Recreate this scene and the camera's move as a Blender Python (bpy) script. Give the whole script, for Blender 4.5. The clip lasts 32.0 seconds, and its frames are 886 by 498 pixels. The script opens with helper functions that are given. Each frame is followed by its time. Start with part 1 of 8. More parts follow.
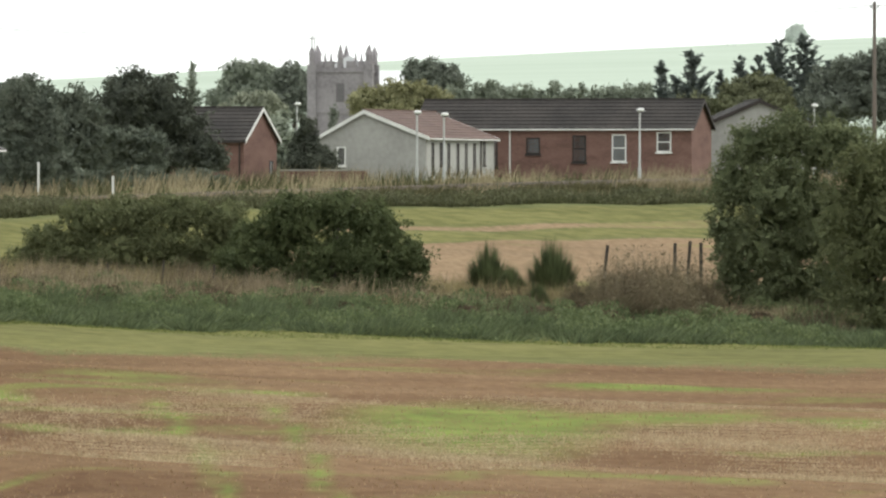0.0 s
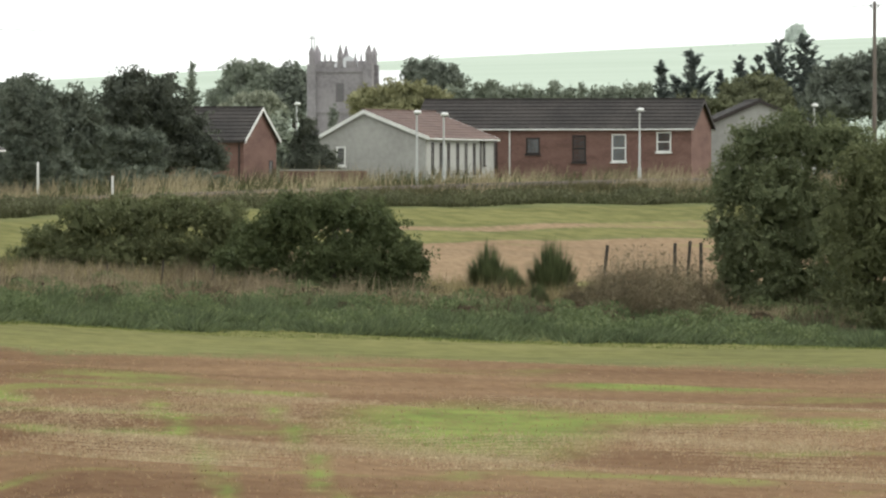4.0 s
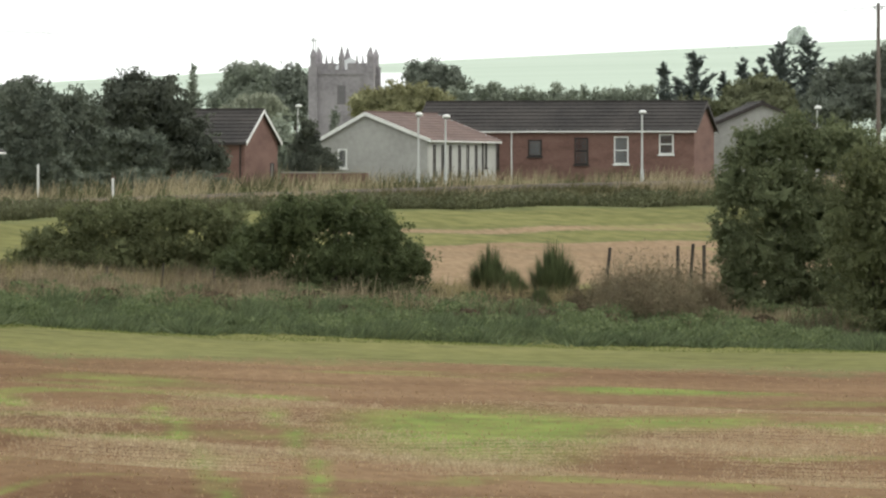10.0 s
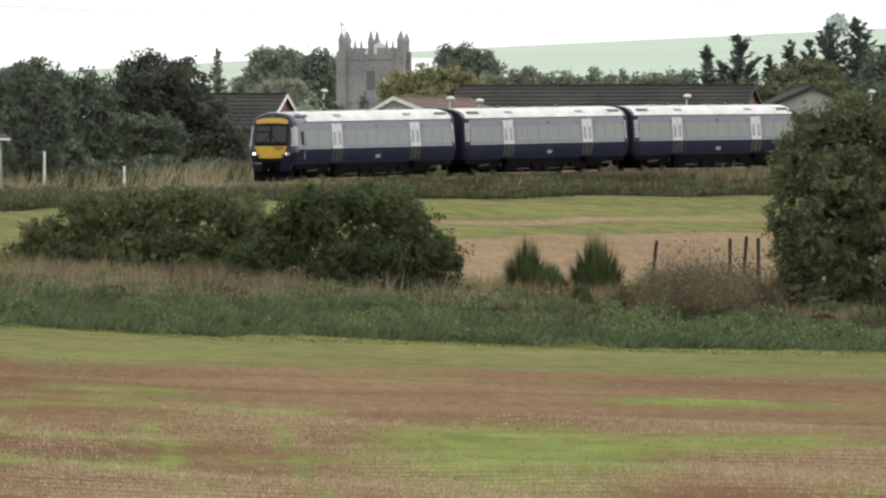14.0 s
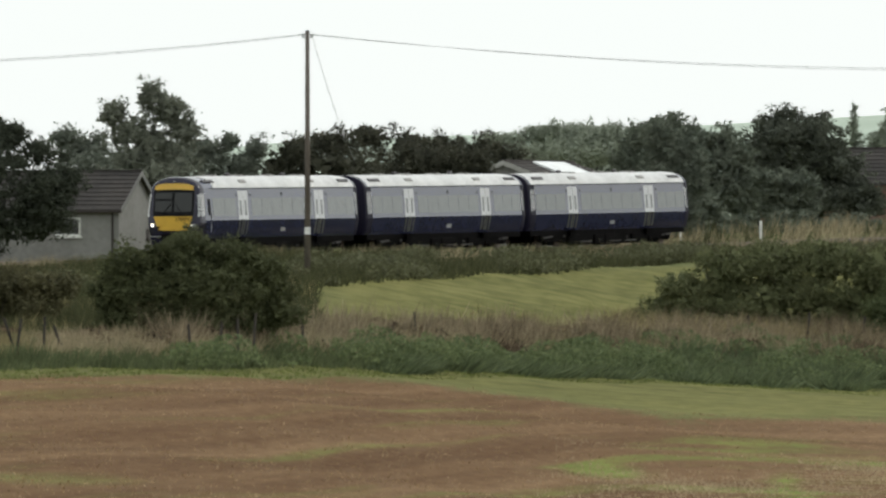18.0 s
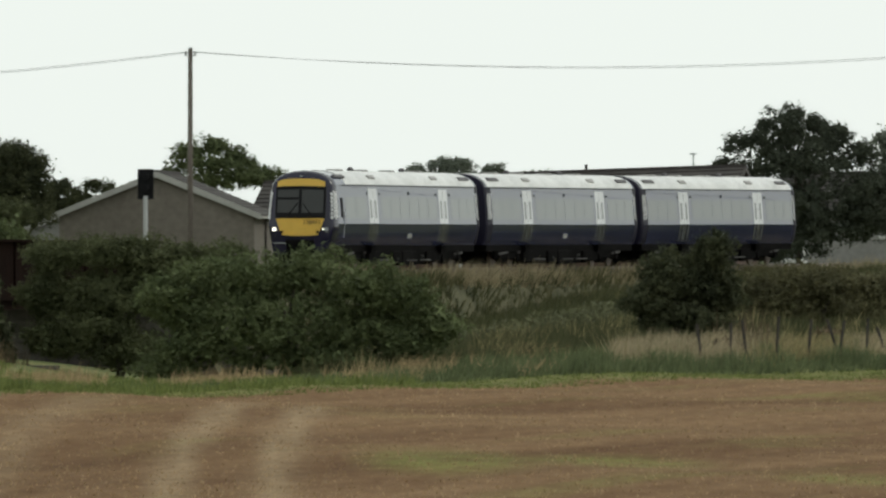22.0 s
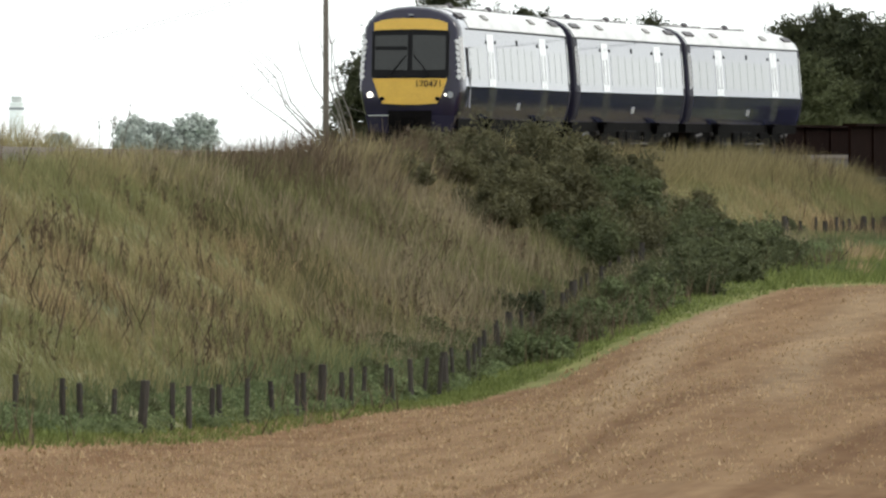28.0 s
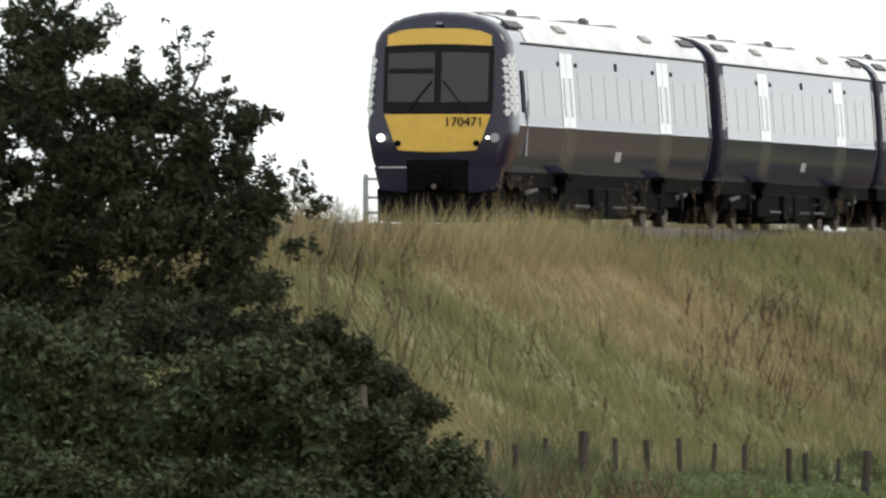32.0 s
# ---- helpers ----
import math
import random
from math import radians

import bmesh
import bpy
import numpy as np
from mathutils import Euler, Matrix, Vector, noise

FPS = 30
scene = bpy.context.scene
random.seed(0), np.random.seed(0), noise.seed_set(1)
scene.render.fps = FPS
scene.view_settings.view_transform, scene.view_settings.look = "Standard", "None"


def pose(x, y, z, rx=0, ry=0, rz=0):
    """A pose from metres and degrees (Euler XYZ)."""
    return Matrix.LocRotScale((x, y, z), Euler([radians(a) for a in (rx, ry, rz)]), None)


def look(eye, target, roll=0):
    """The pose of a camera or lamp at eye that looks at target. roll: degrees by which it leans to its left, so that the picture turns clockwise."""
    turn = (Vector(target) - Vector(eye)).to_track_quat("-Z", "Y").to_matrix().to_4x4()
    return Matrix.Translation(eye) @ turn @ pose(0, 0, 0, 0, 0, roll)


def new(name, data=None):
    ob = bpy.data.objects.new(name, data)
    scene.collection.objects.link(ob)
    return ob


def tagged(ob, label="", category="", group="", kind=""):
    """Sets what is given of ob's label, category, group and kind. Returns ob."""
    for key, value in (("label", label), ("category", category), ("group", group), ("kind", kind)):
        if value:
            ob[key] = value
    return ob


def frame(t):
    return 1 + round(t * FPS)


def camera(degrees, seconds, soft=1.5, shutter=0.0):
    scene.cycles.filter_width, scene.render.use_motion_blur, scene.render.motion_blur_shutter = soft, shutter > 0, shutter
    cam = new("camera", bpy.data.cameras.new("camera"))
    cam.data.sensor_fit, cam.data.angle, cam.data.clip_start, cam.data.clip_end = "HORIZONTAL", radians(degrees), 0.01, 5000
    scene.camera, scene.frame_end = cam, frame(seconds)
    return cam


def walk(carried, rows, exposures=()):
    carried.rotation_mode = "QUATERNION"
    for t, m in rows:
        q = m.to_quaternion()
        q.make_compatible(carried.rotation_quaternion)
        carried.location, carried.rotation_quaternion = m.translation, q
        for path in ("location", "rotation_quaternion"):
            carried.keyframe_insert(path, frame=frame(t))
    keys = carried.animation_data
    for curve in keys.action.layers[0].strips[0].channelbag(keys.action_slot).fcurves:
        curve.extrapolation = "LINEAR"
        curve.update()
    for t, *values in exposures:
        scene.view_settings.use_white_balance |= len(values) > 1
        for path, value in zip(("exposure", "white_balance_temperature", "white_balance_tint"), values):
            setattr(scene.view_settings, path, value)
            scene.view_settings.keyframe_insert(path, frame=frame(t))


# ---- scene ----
U = 1 / 21730.0          # bearing unit in radians: one step of the long lens
EYE = 6.0                # eye height above the lowest part of the stubble field
cam = camera(math.degrees(2 * math.atan(784 * U)), 32.0, soft=2.35, shutter=0.2)
EXPOSURES = [(0, 0.2, 6500, 10.0), (10, 0.18, 6500, 10.0), (13.5, 0.1, 6500, 10.0), (16.5, -0.05, 6330, 13.0), (17.2, -0.142, 6370, 12.0), (19, -0.38, 6480, 5.0), (21, -0.32, 6490, 4.5), (22, -0.4, 6495, 4.2), (23, -0.6, 6500, 4.0), (24, -0.27, 6500, 5.3), (24.5, -0.22, 6500, 6.0), (25, -0.28, 6477, 6.7), (25.5, -0.14, 6453, 7.3), (27.5, 0.2, 6360, 10.0), (29, 0.25, 6360, 10.0), (32, 0.2, 6360, 10.0)]
walk(cam, [
    (0, pose(-3.27, -45.94, 6.00, 89.8175, -0.006, -4.0713)),
    (3.5, pose(-3.22, -45.28, 6.00, 89.8170, 0.001, -4.0720)),
    (5.5, pose(-3.29, -46.22, 6.00, 89.8193, -0.009, -4.0738)),
    (7, pose(-3.28, -46.06, 6.00, 89.8232, -0.011, -4.0741)),
    (9, pose(-3.28, -46.10, 6.00, 89.8258, -0.013, -4.0736)),
    (9.5, pose(-3.25, -45.68, 6.00, 89.8256, -0.003, -4.0737)),
    (10, pose(-3.03, -42.61, 6.00, 89.8289, -0.001, -4.0640)),
    (10.5, pose(-2.65, -37.15, 6.00, 89.8286, -0.007, -4.0467)),
    (11, pose(-2.25, -31.62, 6.00, 89.8210, -0.022, -4.0308)),
    (11.5, pose(-1.84, -25.81, 6.00, 89.8115, -0.014, -4.0130)),
    (12, pose(-1.40, -19.64, 6.00, 89.7997, -0.030, -3.9923)),
    (12.5, pose(-0.96, -13.48, 6.00, 89.7893, -0.022, -3.9711)),
    (13, pose(-0.54, -7.57, 6.00, 89.7778, -0.012, -3.9494)),
    (13.5, pose(-0.00, -0.00, 6.00, 89.7627, -0.004, -3.9271)),
    (15.5, pose(-0.00, -0.00, 6.00, 89.9412, 0.057, -3.4801)),
    (16, pose(-0.00, -0.00, 6.00, 89.9782, 0.027, -2.9303)),
    (16.5, pose(-0.00, -0.00, 6.00, 89.9957, 0.062, -2.3608)),
    (17, pose(-0.00, -0.00, 6.00, 90.0130, 0.041, -1.8704)),
    (17.5, pose(-0.00, -0.00, 6.00, 90.0294, 0.023, -1.3847)),
    (18, pose(-0.00, -0.00, 6.00, 90.0381, 0.042, -0.9407)),
    (18.5, pose(-0.00, -0.00, 6.00, 90.0477, 0.022, -0.4554)),
    (19, pose(-0.00, -0.00, 6.00, 90.0527, 0.007, 0.0000)),
    (19.5, pose(-0.00, -0.00, 6.00, 90.0554, 0.027, 0.4643)),
    (20, pose(0.00, -0.00, 6.00, 90.0539, 0.022, 0.9719)),
    (20.5, pose(0.00, -0.00, 6.00, 90.0519, 0.013, 1.4790)),
    (21, pose(0.00, -0.00, 6.00, 90.0495, -0.004, 1.9421)),
    (21.5, pose(0.00, -0.00, 6.00, 90.0480, -0.044, 2.4422)),
    (22, pose(0.00, -0.00, 6.00, 90.0444, -0.053, 2.8993)),
    (22.5, pose(0.00, -0.00, 6.00, 90.0394, -0.089, 3.3862)),
    (23, pose(0.00, -0.00, 6.00, 90.0320, -0.095, 3.9677)),
    (23.5, pose(0.00, -0.00, 6.00, 90.0202, -0.058, 4.5587)),
    (24, pose(0.00, -0.00, 6.00, 90.0092, -0.019, 5.2169)),
    (24.5, pose(0.00, -0.00, 6.00, 90.0022, 0.067, 5.8179)),
    (25, pose(0.00, -0.00, 6.00, 89.9761, 0.036, 6.1283)),
    (25.5, pose(0.00, -0.00, 6.00, 89.8290, 0.016, 6.2782)),
    (27.5, pose(0.00, -0.00, 6.00, 89.5172, -0.024, 7.2065)),
    (28, pose(0.00, -0.00, 6.00, 89.5090, -0.014, 7.4244)),
    (28.5, pose(0.15, -0.85, 6.00, 89.4976, -0.012, 7.6888)),
    (29, pose(0.31, -1.74, 6.00, 89.4877, -0.001, 8.0576)),
    (29.5, pose(0.38, -2.15, 6.00, 89.4740, 0.011, 8.5855)),
    (30, pose(0.73, -4.11, 6.00, 89.4576, 0.006, 9.1426)),
    (30.5, pose(1.21, -6.86, 6.00, 89.4686, 0.003, 9.6645)),
    (31, pose(1.84, -10.40, 6.00, 89.5607, -0.012, 9.9491)),
    (31.5, pose(1.84, -10.40, 6.00, 89.7100, -0.011, 10.2798)),
    (32, pose(1.84, -10.40, 6.00, 89.8934, -0.005, 10.8583)),
], EXPOSURES)


# ---- sky and sun ----
world = bpy.data.worlds.new("overcast_sky")
scene.world = world
world.use_nodes = True
wn, wl = world.node_tree.nodes, world.node_tree.links
wn.clear()
sky = wn.new("ShaderNodeTexSky")
sky.sky_type = "NISHITA"
sky.sun_disc = False
sky.sun_elevation, sky.sun_rotation = radians(38), radians(62)
sky.air_density, sky.dust_density, sky.ozone_density = 1.0, 6.0, 1.0
dim = wn.new("ShaderNodeVectorMath")
dim.operation = "SCALE"
dim.inputs["Scale"].default_value = 0.05
cloud = wn.new("ShaderNodeMixRGB")
cloud.inputs[0].default_value = 0.86
cloud.inputs[2].default_value = (1.36, 1.40, 1.36, 1)
back = wn.new("ShaderNodeBackground")
wo = wn.new("ShaderNodeOutputWorld")
wl.new(sky.outputs[0], dim.inputs[0])
wl.new(dim.outputs[0], cloud.inputs[1])
wl.new(cloud.outputs[0], back.inputs[0])
wl.new(back.outputs[0], wo.inputs[0])
back.inputs[1].default_value = 1.0
sun = new("sun", bpy.data.lights.new("sun", "SUN"))
sun.data.energy, sun.data.angle, sun.data.color = 0.8, radians(14), (1.0, 0.95, 0.86)
sun.matrix_world = look((0, 0, 0), (-0.80, -0.30, -0.62))


# ---- materials ----
def surface(name, stops, scale=1.0, rough=0.9, bump=0.0, fine=None, metal=0.0, stretch=(1, 1, 1), per="", spread=0.0, coat=0.0, ior=1.45, world_space=True):
    """A node material: noise at two scales through a colour ramp, random lightness per piece or per island, bump."""
    m = bpy.data.materials.new(name)
    m.use_nodes = True
    n, l = m.node_tree.nodes, m.node_tree.links
    b = n["Principled BSDF"]
    b.inputs["Roughness"].default_value, b.inputs["Metallic"].default_value = rough, metal
    b.inputs["IOR"].default_value = ior
    b.inputs["Coat Weight"].default_value, b.inputs["Coat Roughness"].default_value = coat, 0.05
    geo = n.new("ShaderNodeNewGeometry") if world_space else n.new("ShaderNodeTexCoord")
    mp = n.new("ShaderNodeMapping")
    mp.inputs["Scale"].default_value = stretch
    l.new(geo.outputs["Position" if world_space else "Object"], mp.inputs[0])
    big, small = n.new("ShaderNodeTexNoise"), n.new("ShaderNodeTexNoise")
    big.inputs["Scale"].default_value, small.inputs["Scale"].default_value = scale, fine or scale * 9
    big.inputs["Detail"].default_value = small.inputs["Detail"].default_value = 4
    add = n.new("ShaderNodeMath")
    add.operation = "MULTIPLY_ADD"
    add.inputs[1].default_value = 0.45
    half = n.new("ShaderNodeMath")
    half.operation = "MULTIPLY"
    half.inputs[1].default_value = 0.55
    for t in (big, small):
        l.new(mp.outputs[0], t.inputs["Vector"])
    l.new(big.outputs["Fac"], half.inputs[0])
    l.new(small.outputs["Fac"], add.inputs[0])
    l.new(half.outputs[0], add.inputs[2])
    ramp = n.new("ShaderNodeValToRGB")
    e = ramp.color_ramp.elements
    lo, hi = 0.36, 0.64
    e[0].position, e[1].position = lo, hi
    e[0].color, e[1].color = (*stops[0], 1), (*stops[-1], 1)
    for k, c in enumerate(stops[1:-1]):
        x = e.new(lo + (hi - lo) * (k + 1) / (len(stops) - 1))
        x.color = (*c, 1)
    l.new(add.outputs[0], ramp.inputs[0])
    out = ramp.outputs[0]
    if per:
        src = n.new("ShaderNodeObjectInfo").outputs["Random"] if per == "piece" else n.new("ShaderNodeNewGeometry").outputs["Random Per Island"]
        rng = n.new("ShaderNodeMapRange")
        rng.inputs[3].default_value, rng.inputs[4].default_value = 1 - spread, 1 + spread
        hsv = n.new("ShaderNodeHueSaturation")
        l.new(src, rng.inputs[0])
        l.new(rng.outputs[0], hsv.inputs["Value"])
        l.new(out, hsv.inputs["Color"])
        out = hsv.outputs[0]
    l.new(out, b.inputs["Base Color"])
    if bump:
        bp = n.new("ShaderNodeBump")
        bp.inputs["Strength"].default_value, bp.inputs["Distance"].default_value = bump, 0.05
        l.new(small.outputs["Fac"], bp.inputs["Height"])
        l.new(bp.outputs[0], b.inputs["Normal"])
    return m


def plain(name, c, rough=0.5, metal=0.0, coat=0.0, ior=1.45, glow=0.0, wear=0.12, scale=2.0):
    m = surface(name, [tuple(v * (1 - wear) for v in c), c, tuple(min(1, v * (1 + wear)) for v in c)], scale, rough, 0.0, None, metal, coat=coat, ior=ior, world_space=False)
    if glow:
        b = m.node_tree.nodes["Principled BSDF"]
        b.inputs["Emission Color"].default_value, b.inputs["Emission Strength"].default_value = (*c, 1), glow
    return m


def leafy(name, dark, light, spread=0.28, rough=0.75, thin=0.0):
    m = surface(name, [dark, light], 0.8, rough, per="island", spread=spread, fine=3.0)
    m.node_tree.nodes["Principled BSDF"].inputs["Specular IOR Level"].default_value = 0.2
    if thin:                                  # thin blades let light through
        n, l = m.node_tree.nodes, m.node_tree.links
        b = n["Principled BSDF"]
        tr, mx = n.new("ShaderNodeBsdfTranslucent"), n.new("ShaderNodeMixShader")
        mx.inputs[0].default_value = thin
        l.new(b.inputs["Base Color"].links[0].from_socket, tr.inputs["Color"])
        l.new(b.outputs[0], mx.inputs[1])
        l.new(tr.outputs[0], mx.inputs[2])
        l.new(mx.outputs[0], n["Material Output"].inputs["Surface"])
    return m


LOUVRE = surface("stone_louvre", [(0.13, 0.122, 0.128), (0.19, 0.178, 0.185)], 0.6, 0.95, 0.2)
STONE = surface("tower_stone", [(0.215, 0.20, 0.212), (0.285, 0.264, 0.278), (0.33, 0.308, 0.32)], 0.35, 0.95, 0.3)
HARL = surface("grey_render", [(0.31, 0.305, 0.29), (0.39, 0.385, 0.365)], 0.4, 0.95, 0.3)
# paler copy of the grey render for walls turned to the sun
HARL_SUNLIT = surface("sunlit_side_render", [(0.37, 0.37, 0.355), (0.46, 0.46, 0.435)], 0.4, 0.95, 0.3)
# dark grey render, also used to shade a bungalow's gable
HARL_DARK = surface("dark_and_shaded_grey_render", [(0.15, 0.148, 0.145), (0.21, 0.208, 0.2)], 0.4, 0.95, 0.3)
HARL_COTTAGE = surface("weathered_grey_render", [(0.20, 0.195, 0.188), (0.275, 0.27, 0.26)], 0.4, 0.95, 0.3)
HARL_BROWN = surface("brown_pebble_dash", [(0.12, 0.105, 0.09), (0.18, 0.16, 0.14)], 0.4, 0.95, 0.3)
BRICK = surface("red_brick", [(0.13, 0.074, 0.062), (0.178, 0.102, 0.085), (0.21, 0.125, 0.105)], 0.5, 0.95, 0.2, stretch=(1, 1, 3))
BRICK_BROWN = surface("brown_brick", [(0.05625, 0.03525, 0.02925), (0.08625, 0.0555, 0.045), (0.105, 0.069, 0.05625)], 0.5, 0.95, 0.2, stretch=(1, 1, 3))
SLATE = surface("dark_roof_tiles", [(0.036, 0.033, 0.032), (0.066, 0.058, 0.054)], 0.5, 0.9, 0.3)
TILE_RED = surface("red_roof_tiles", [(0.115, 0.08, 0.072), (0.185, 0.125, 0.108)], 0.5, 0.9, 0.3)
WHITE = plain("white_paint", (0.72, 0.72, 0.70), 0.5)
GLASS = plain("window_glass", (0.17, 0.175, 0.18), 0.06, ior=1.6)
SKYLIGHT = plain("roof_light_sheet", (0.8, 0.82, 0.82), 0.25)
DARK = plain("dark_frame", (0.03, 0.022, 0.02), 0.6)
WOOD_OLD = surface("weathered_wood", [(0.028, 0.024, 0.02), (0.065, 0.056, 0.048)], 3.0, 0.95, 0.3, stretch=(1, 1, 0.2))
POLE_WOOD = surface("creosoted_pole", [(0.09, 0.075, 0.062), (0.15, 0.13, 0.11)], 2.0, 0.9, 0.2, stretch=(1, 1, 0.2))
METAL = plain("galvanised_steel", (0.42, 0.43, 0.43), 0.45, 0.6)
LAMP_GREY = plain("lamp_column_paint", (0.5, 0.51, 0.5), 0.5)
WIRE = plain("wire_dark", (0.05, 0.05, 0.05), 0.5)
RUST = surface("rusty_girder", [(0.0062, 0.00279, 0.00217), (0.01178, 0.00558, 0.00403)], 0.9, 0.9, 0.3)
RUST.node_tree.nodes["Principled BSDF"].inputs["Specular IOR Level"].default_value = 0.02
MASONRY = surface("bridge_masonry", [(0.065, 0.06, 0.05), (0.115, 0.105, 0.09)], 1.5, 0.95, 0.4, per="piece", spread=0.25)
BALLAST = surface("ballast", [(0.06, 0.05, 0.043), (0.13, 0.115, 0.10)], 3.0, 1.0, 0.6)
RAIL = plain("rail_steel", (0.10, 0.075, 0.06), 0.65, 0.2)
CONCRETE = plain("concrete_sleeper", (0.3, 0.29, 0.27), 0.9)
BARK = surface("bark", [(0.05, 0.042, 0.035), (0.11, 0.095, 0.08)], 3.0, 0.95, 0.4, stretch=(1, 1, 0.3))
PALE_BARK = surface("dead_bark", [(0.13, 0.12, 0.11), (0.22, 0.2, 0.18)], 3.0, 0.95, 0.2, stretch=(1, 1, 0.3))
LEAF_DARK = leafy("dark_leaves", (0.03163, 0.03881, 0.02156), (0.0805, 0.08625, 0.04313), thin=0.25)
LEAF_MID = leafy("mid_green_leaves", (0.0632, 0.08146, 0.03652), (0.1334, 0.1572, 0.07022), thin=0.25)
LEAF_OLIVE = leafy("olive_leaves", (0.09485, 0.1094, 0.05107), (0.18, 0.1921, 0.09485), thin=0.25)
LEAF_YELLOW = leafy("yellow_green_leaves", (0.235, 0.23, 0.12), (0.33, 0.325, 0.185), 0.18, thin=0.25)
# needle, grey and pine greens with distance haze mixed into the colour
LEAF_HAZE_BLUE = leafy("hazed_blue_green_needles", (0.1155, 0.1375, 0.1298), (0.1815, 0.2035, 0.187), 0.16, thin=0.2)
LEAF_HAZE_GREY = leafy("hazed_grey_green_leaves", (0.22, 0.2475, 0.198), (0.33, 0.363, 0.286), 0.14, thin=0.25)
LEAF_HAZE_PINE = leafy("hazed_dark_pine_foliage", (0.0672, 0.07728, 0.06048), (0.126, 0.1378, 0.1042), 0.16, thin=0.25)
LEAF_DULL = leafy("dull_olive_leaves", (0.1344, 0.1434, 0.084), (0.2072, 0.2184, 0.1288), 0.16, thin=0.25)
LEAF_PALE = leafy("pale_willow_leaves", (0.26, 0.275, 0.21), (0.36, 0.38, 0.29), 0.14, thin=0.25)
GRASS_FADED = leafy("faded_brown_grass", (0.24, 0.2, 0.125), (0.42, 0.355, 0.235), 0.25, thin=0.45)
GRASS_TUFT = leafy("dark_green_tuft_grass", (0.0675, 0.0918, 0.0486), (0.1688, 0.2025, 0.1026), 0.38, thin=0.4)
LEAF_BRUSH = leafy("brown_green_brushwood", (0.1148, 0.0945, 0.06075), (0.2295, 0.1958, 0.1215), 0.3, thin=0.2)
LEAF_BIRCH = leafy("grey_birch_leaves", (0.14, 0.1512, 0.119), (0.224, 0.238, 0.189), 0.2, thin=0.3)
LEAF_ROW = leafy("dark_brownish_leaves", (0.04496, 0.04761, 0.03571), (0.09522, 0.09522, 0.06613), 0.25, thin=0.25)
LEAF_BURN = leafy("dull_willow_leaves", (0.05658, 0.0657, 0.03103), (0.114, 0.1259, 0.06023), 0.22, thin=0.25)
LEAF_THORN = leafy("dark_hawthorn_leaves", (0.01725, 0.02218, 0.0117), (0.04682, 0.05174, 0.02587), 0.3, thin=0.2)
WEED_PALE = leafy("faded_brown_weeds", (0.162, 0.1296, 0.084), (0.336, 0.2784, 0.186), 0.4, thin=0.2)
LEAF_LINESIDE = leafy("lineside_scrub_leaves", (0.075, 0.082, 0.044), (0.15, 0.152, 0.085), 0.25, thin=0.25)
# leaf greens washed out to stand for haze at long range
LEAF_HAZE_FAR_GREY = leafy("hazed_far_grey_leaves", (0.36, 0.39, 0.36), (0.46, 0.49, 0.45), 0.12)
LEAF_HAZE_FAR = leafy("hazed_distant_leaves", (0.60, 0.65, 0.60), (0.70, 0.75, 0.70), 0.1)
LEAF_PINE = leafy("pine_needles", (0.0405, 0.0486, 0.0351), (0.0837, 0.0945, 0.0675), thin=0.25)
# mist and haze greens: paled leaf copies for trees beyond the railway
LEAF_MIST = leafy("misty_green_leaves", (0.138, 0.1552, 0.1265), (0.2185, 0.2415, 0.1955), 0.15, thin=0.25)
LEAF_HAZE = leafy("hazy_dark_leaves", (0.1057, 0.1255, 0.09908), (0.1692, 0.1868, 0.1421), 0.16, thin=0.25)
BRAMBLE = leafy("bramble_leaves", (0.02204, 0.03016, 0.01334), (0.06264, 0.07424, 0.03364), 0.35)
GRASS_DRY = leafy("dry_grass", (0.29, 0.208, 0.115), (0.48, 0.36, 0.215), 0.28, thin=0.45)
GRASS_GREEN = leafy("green_grass", (0.08, 0.102, 0.05), (0.155, 0.178, 0.09), 0.3, thin=0.45)
GRASS_MIX = leafy("rough_grass", (0.20, 0.172, 0.085), (0.35, 0.295, 0.16), 0.28, thin=0.45)
WEED = leafy("dead_weed_stalks", (0.068, 0.049, 0.032), (0.15, 0.11, 0.07), 0.5)
LEAF_SCRUB = leafy("scrub_leaves", (0.06006, 0.05897, 0.03058), (0.131, 0.1223, 0.06334), 0.3, thin=0.25)
GRASS_LUSH = leafy("lush_short_grass", (0.108, 0.135, 0.038), (0.188, 0.215, 0.068), 0.3)
GRASS_OLIVE = leafy("olive_grass", (0.14, 0.146, 0.064), (0.26, 0.25, 0.118), 0.28, thin=0.45)
NETTLE = leafy("nettle_leaves", (0.0966, 0.1288, 0.0598), (0.2012, 0.2392, 0.115), 0.3, thin=0.35)
GRASS_LOW = leafy("dull_olive_bank_grass", (0.082, 0.078, 0.038), (0.15, 0.137, 0.07), 0.28, thin=0.45)
GRASS_ROUGH = leafy("dark_rough_grass", (0.0504, 0.05616, 0.02592), (0.0972, 0.09936, 0.04896), 0.3, thin=0.45)
STRAW_PALE = leafy("pale_straw", (0.41, 0.3198, 0.1968), (0.574, 0.4674, 0.3116), 0.25)
LEAF_WILLOW = leafy("willow_leaves", (0.0961, 0.1154, 0.0594), (0.2009, 0.2237, 0.1188), thin=0.25)
STRAW = leafy("straw_stubble", (0.28, 0.19, 0.105), (0.46, 0.34, 0.205), 0.3)

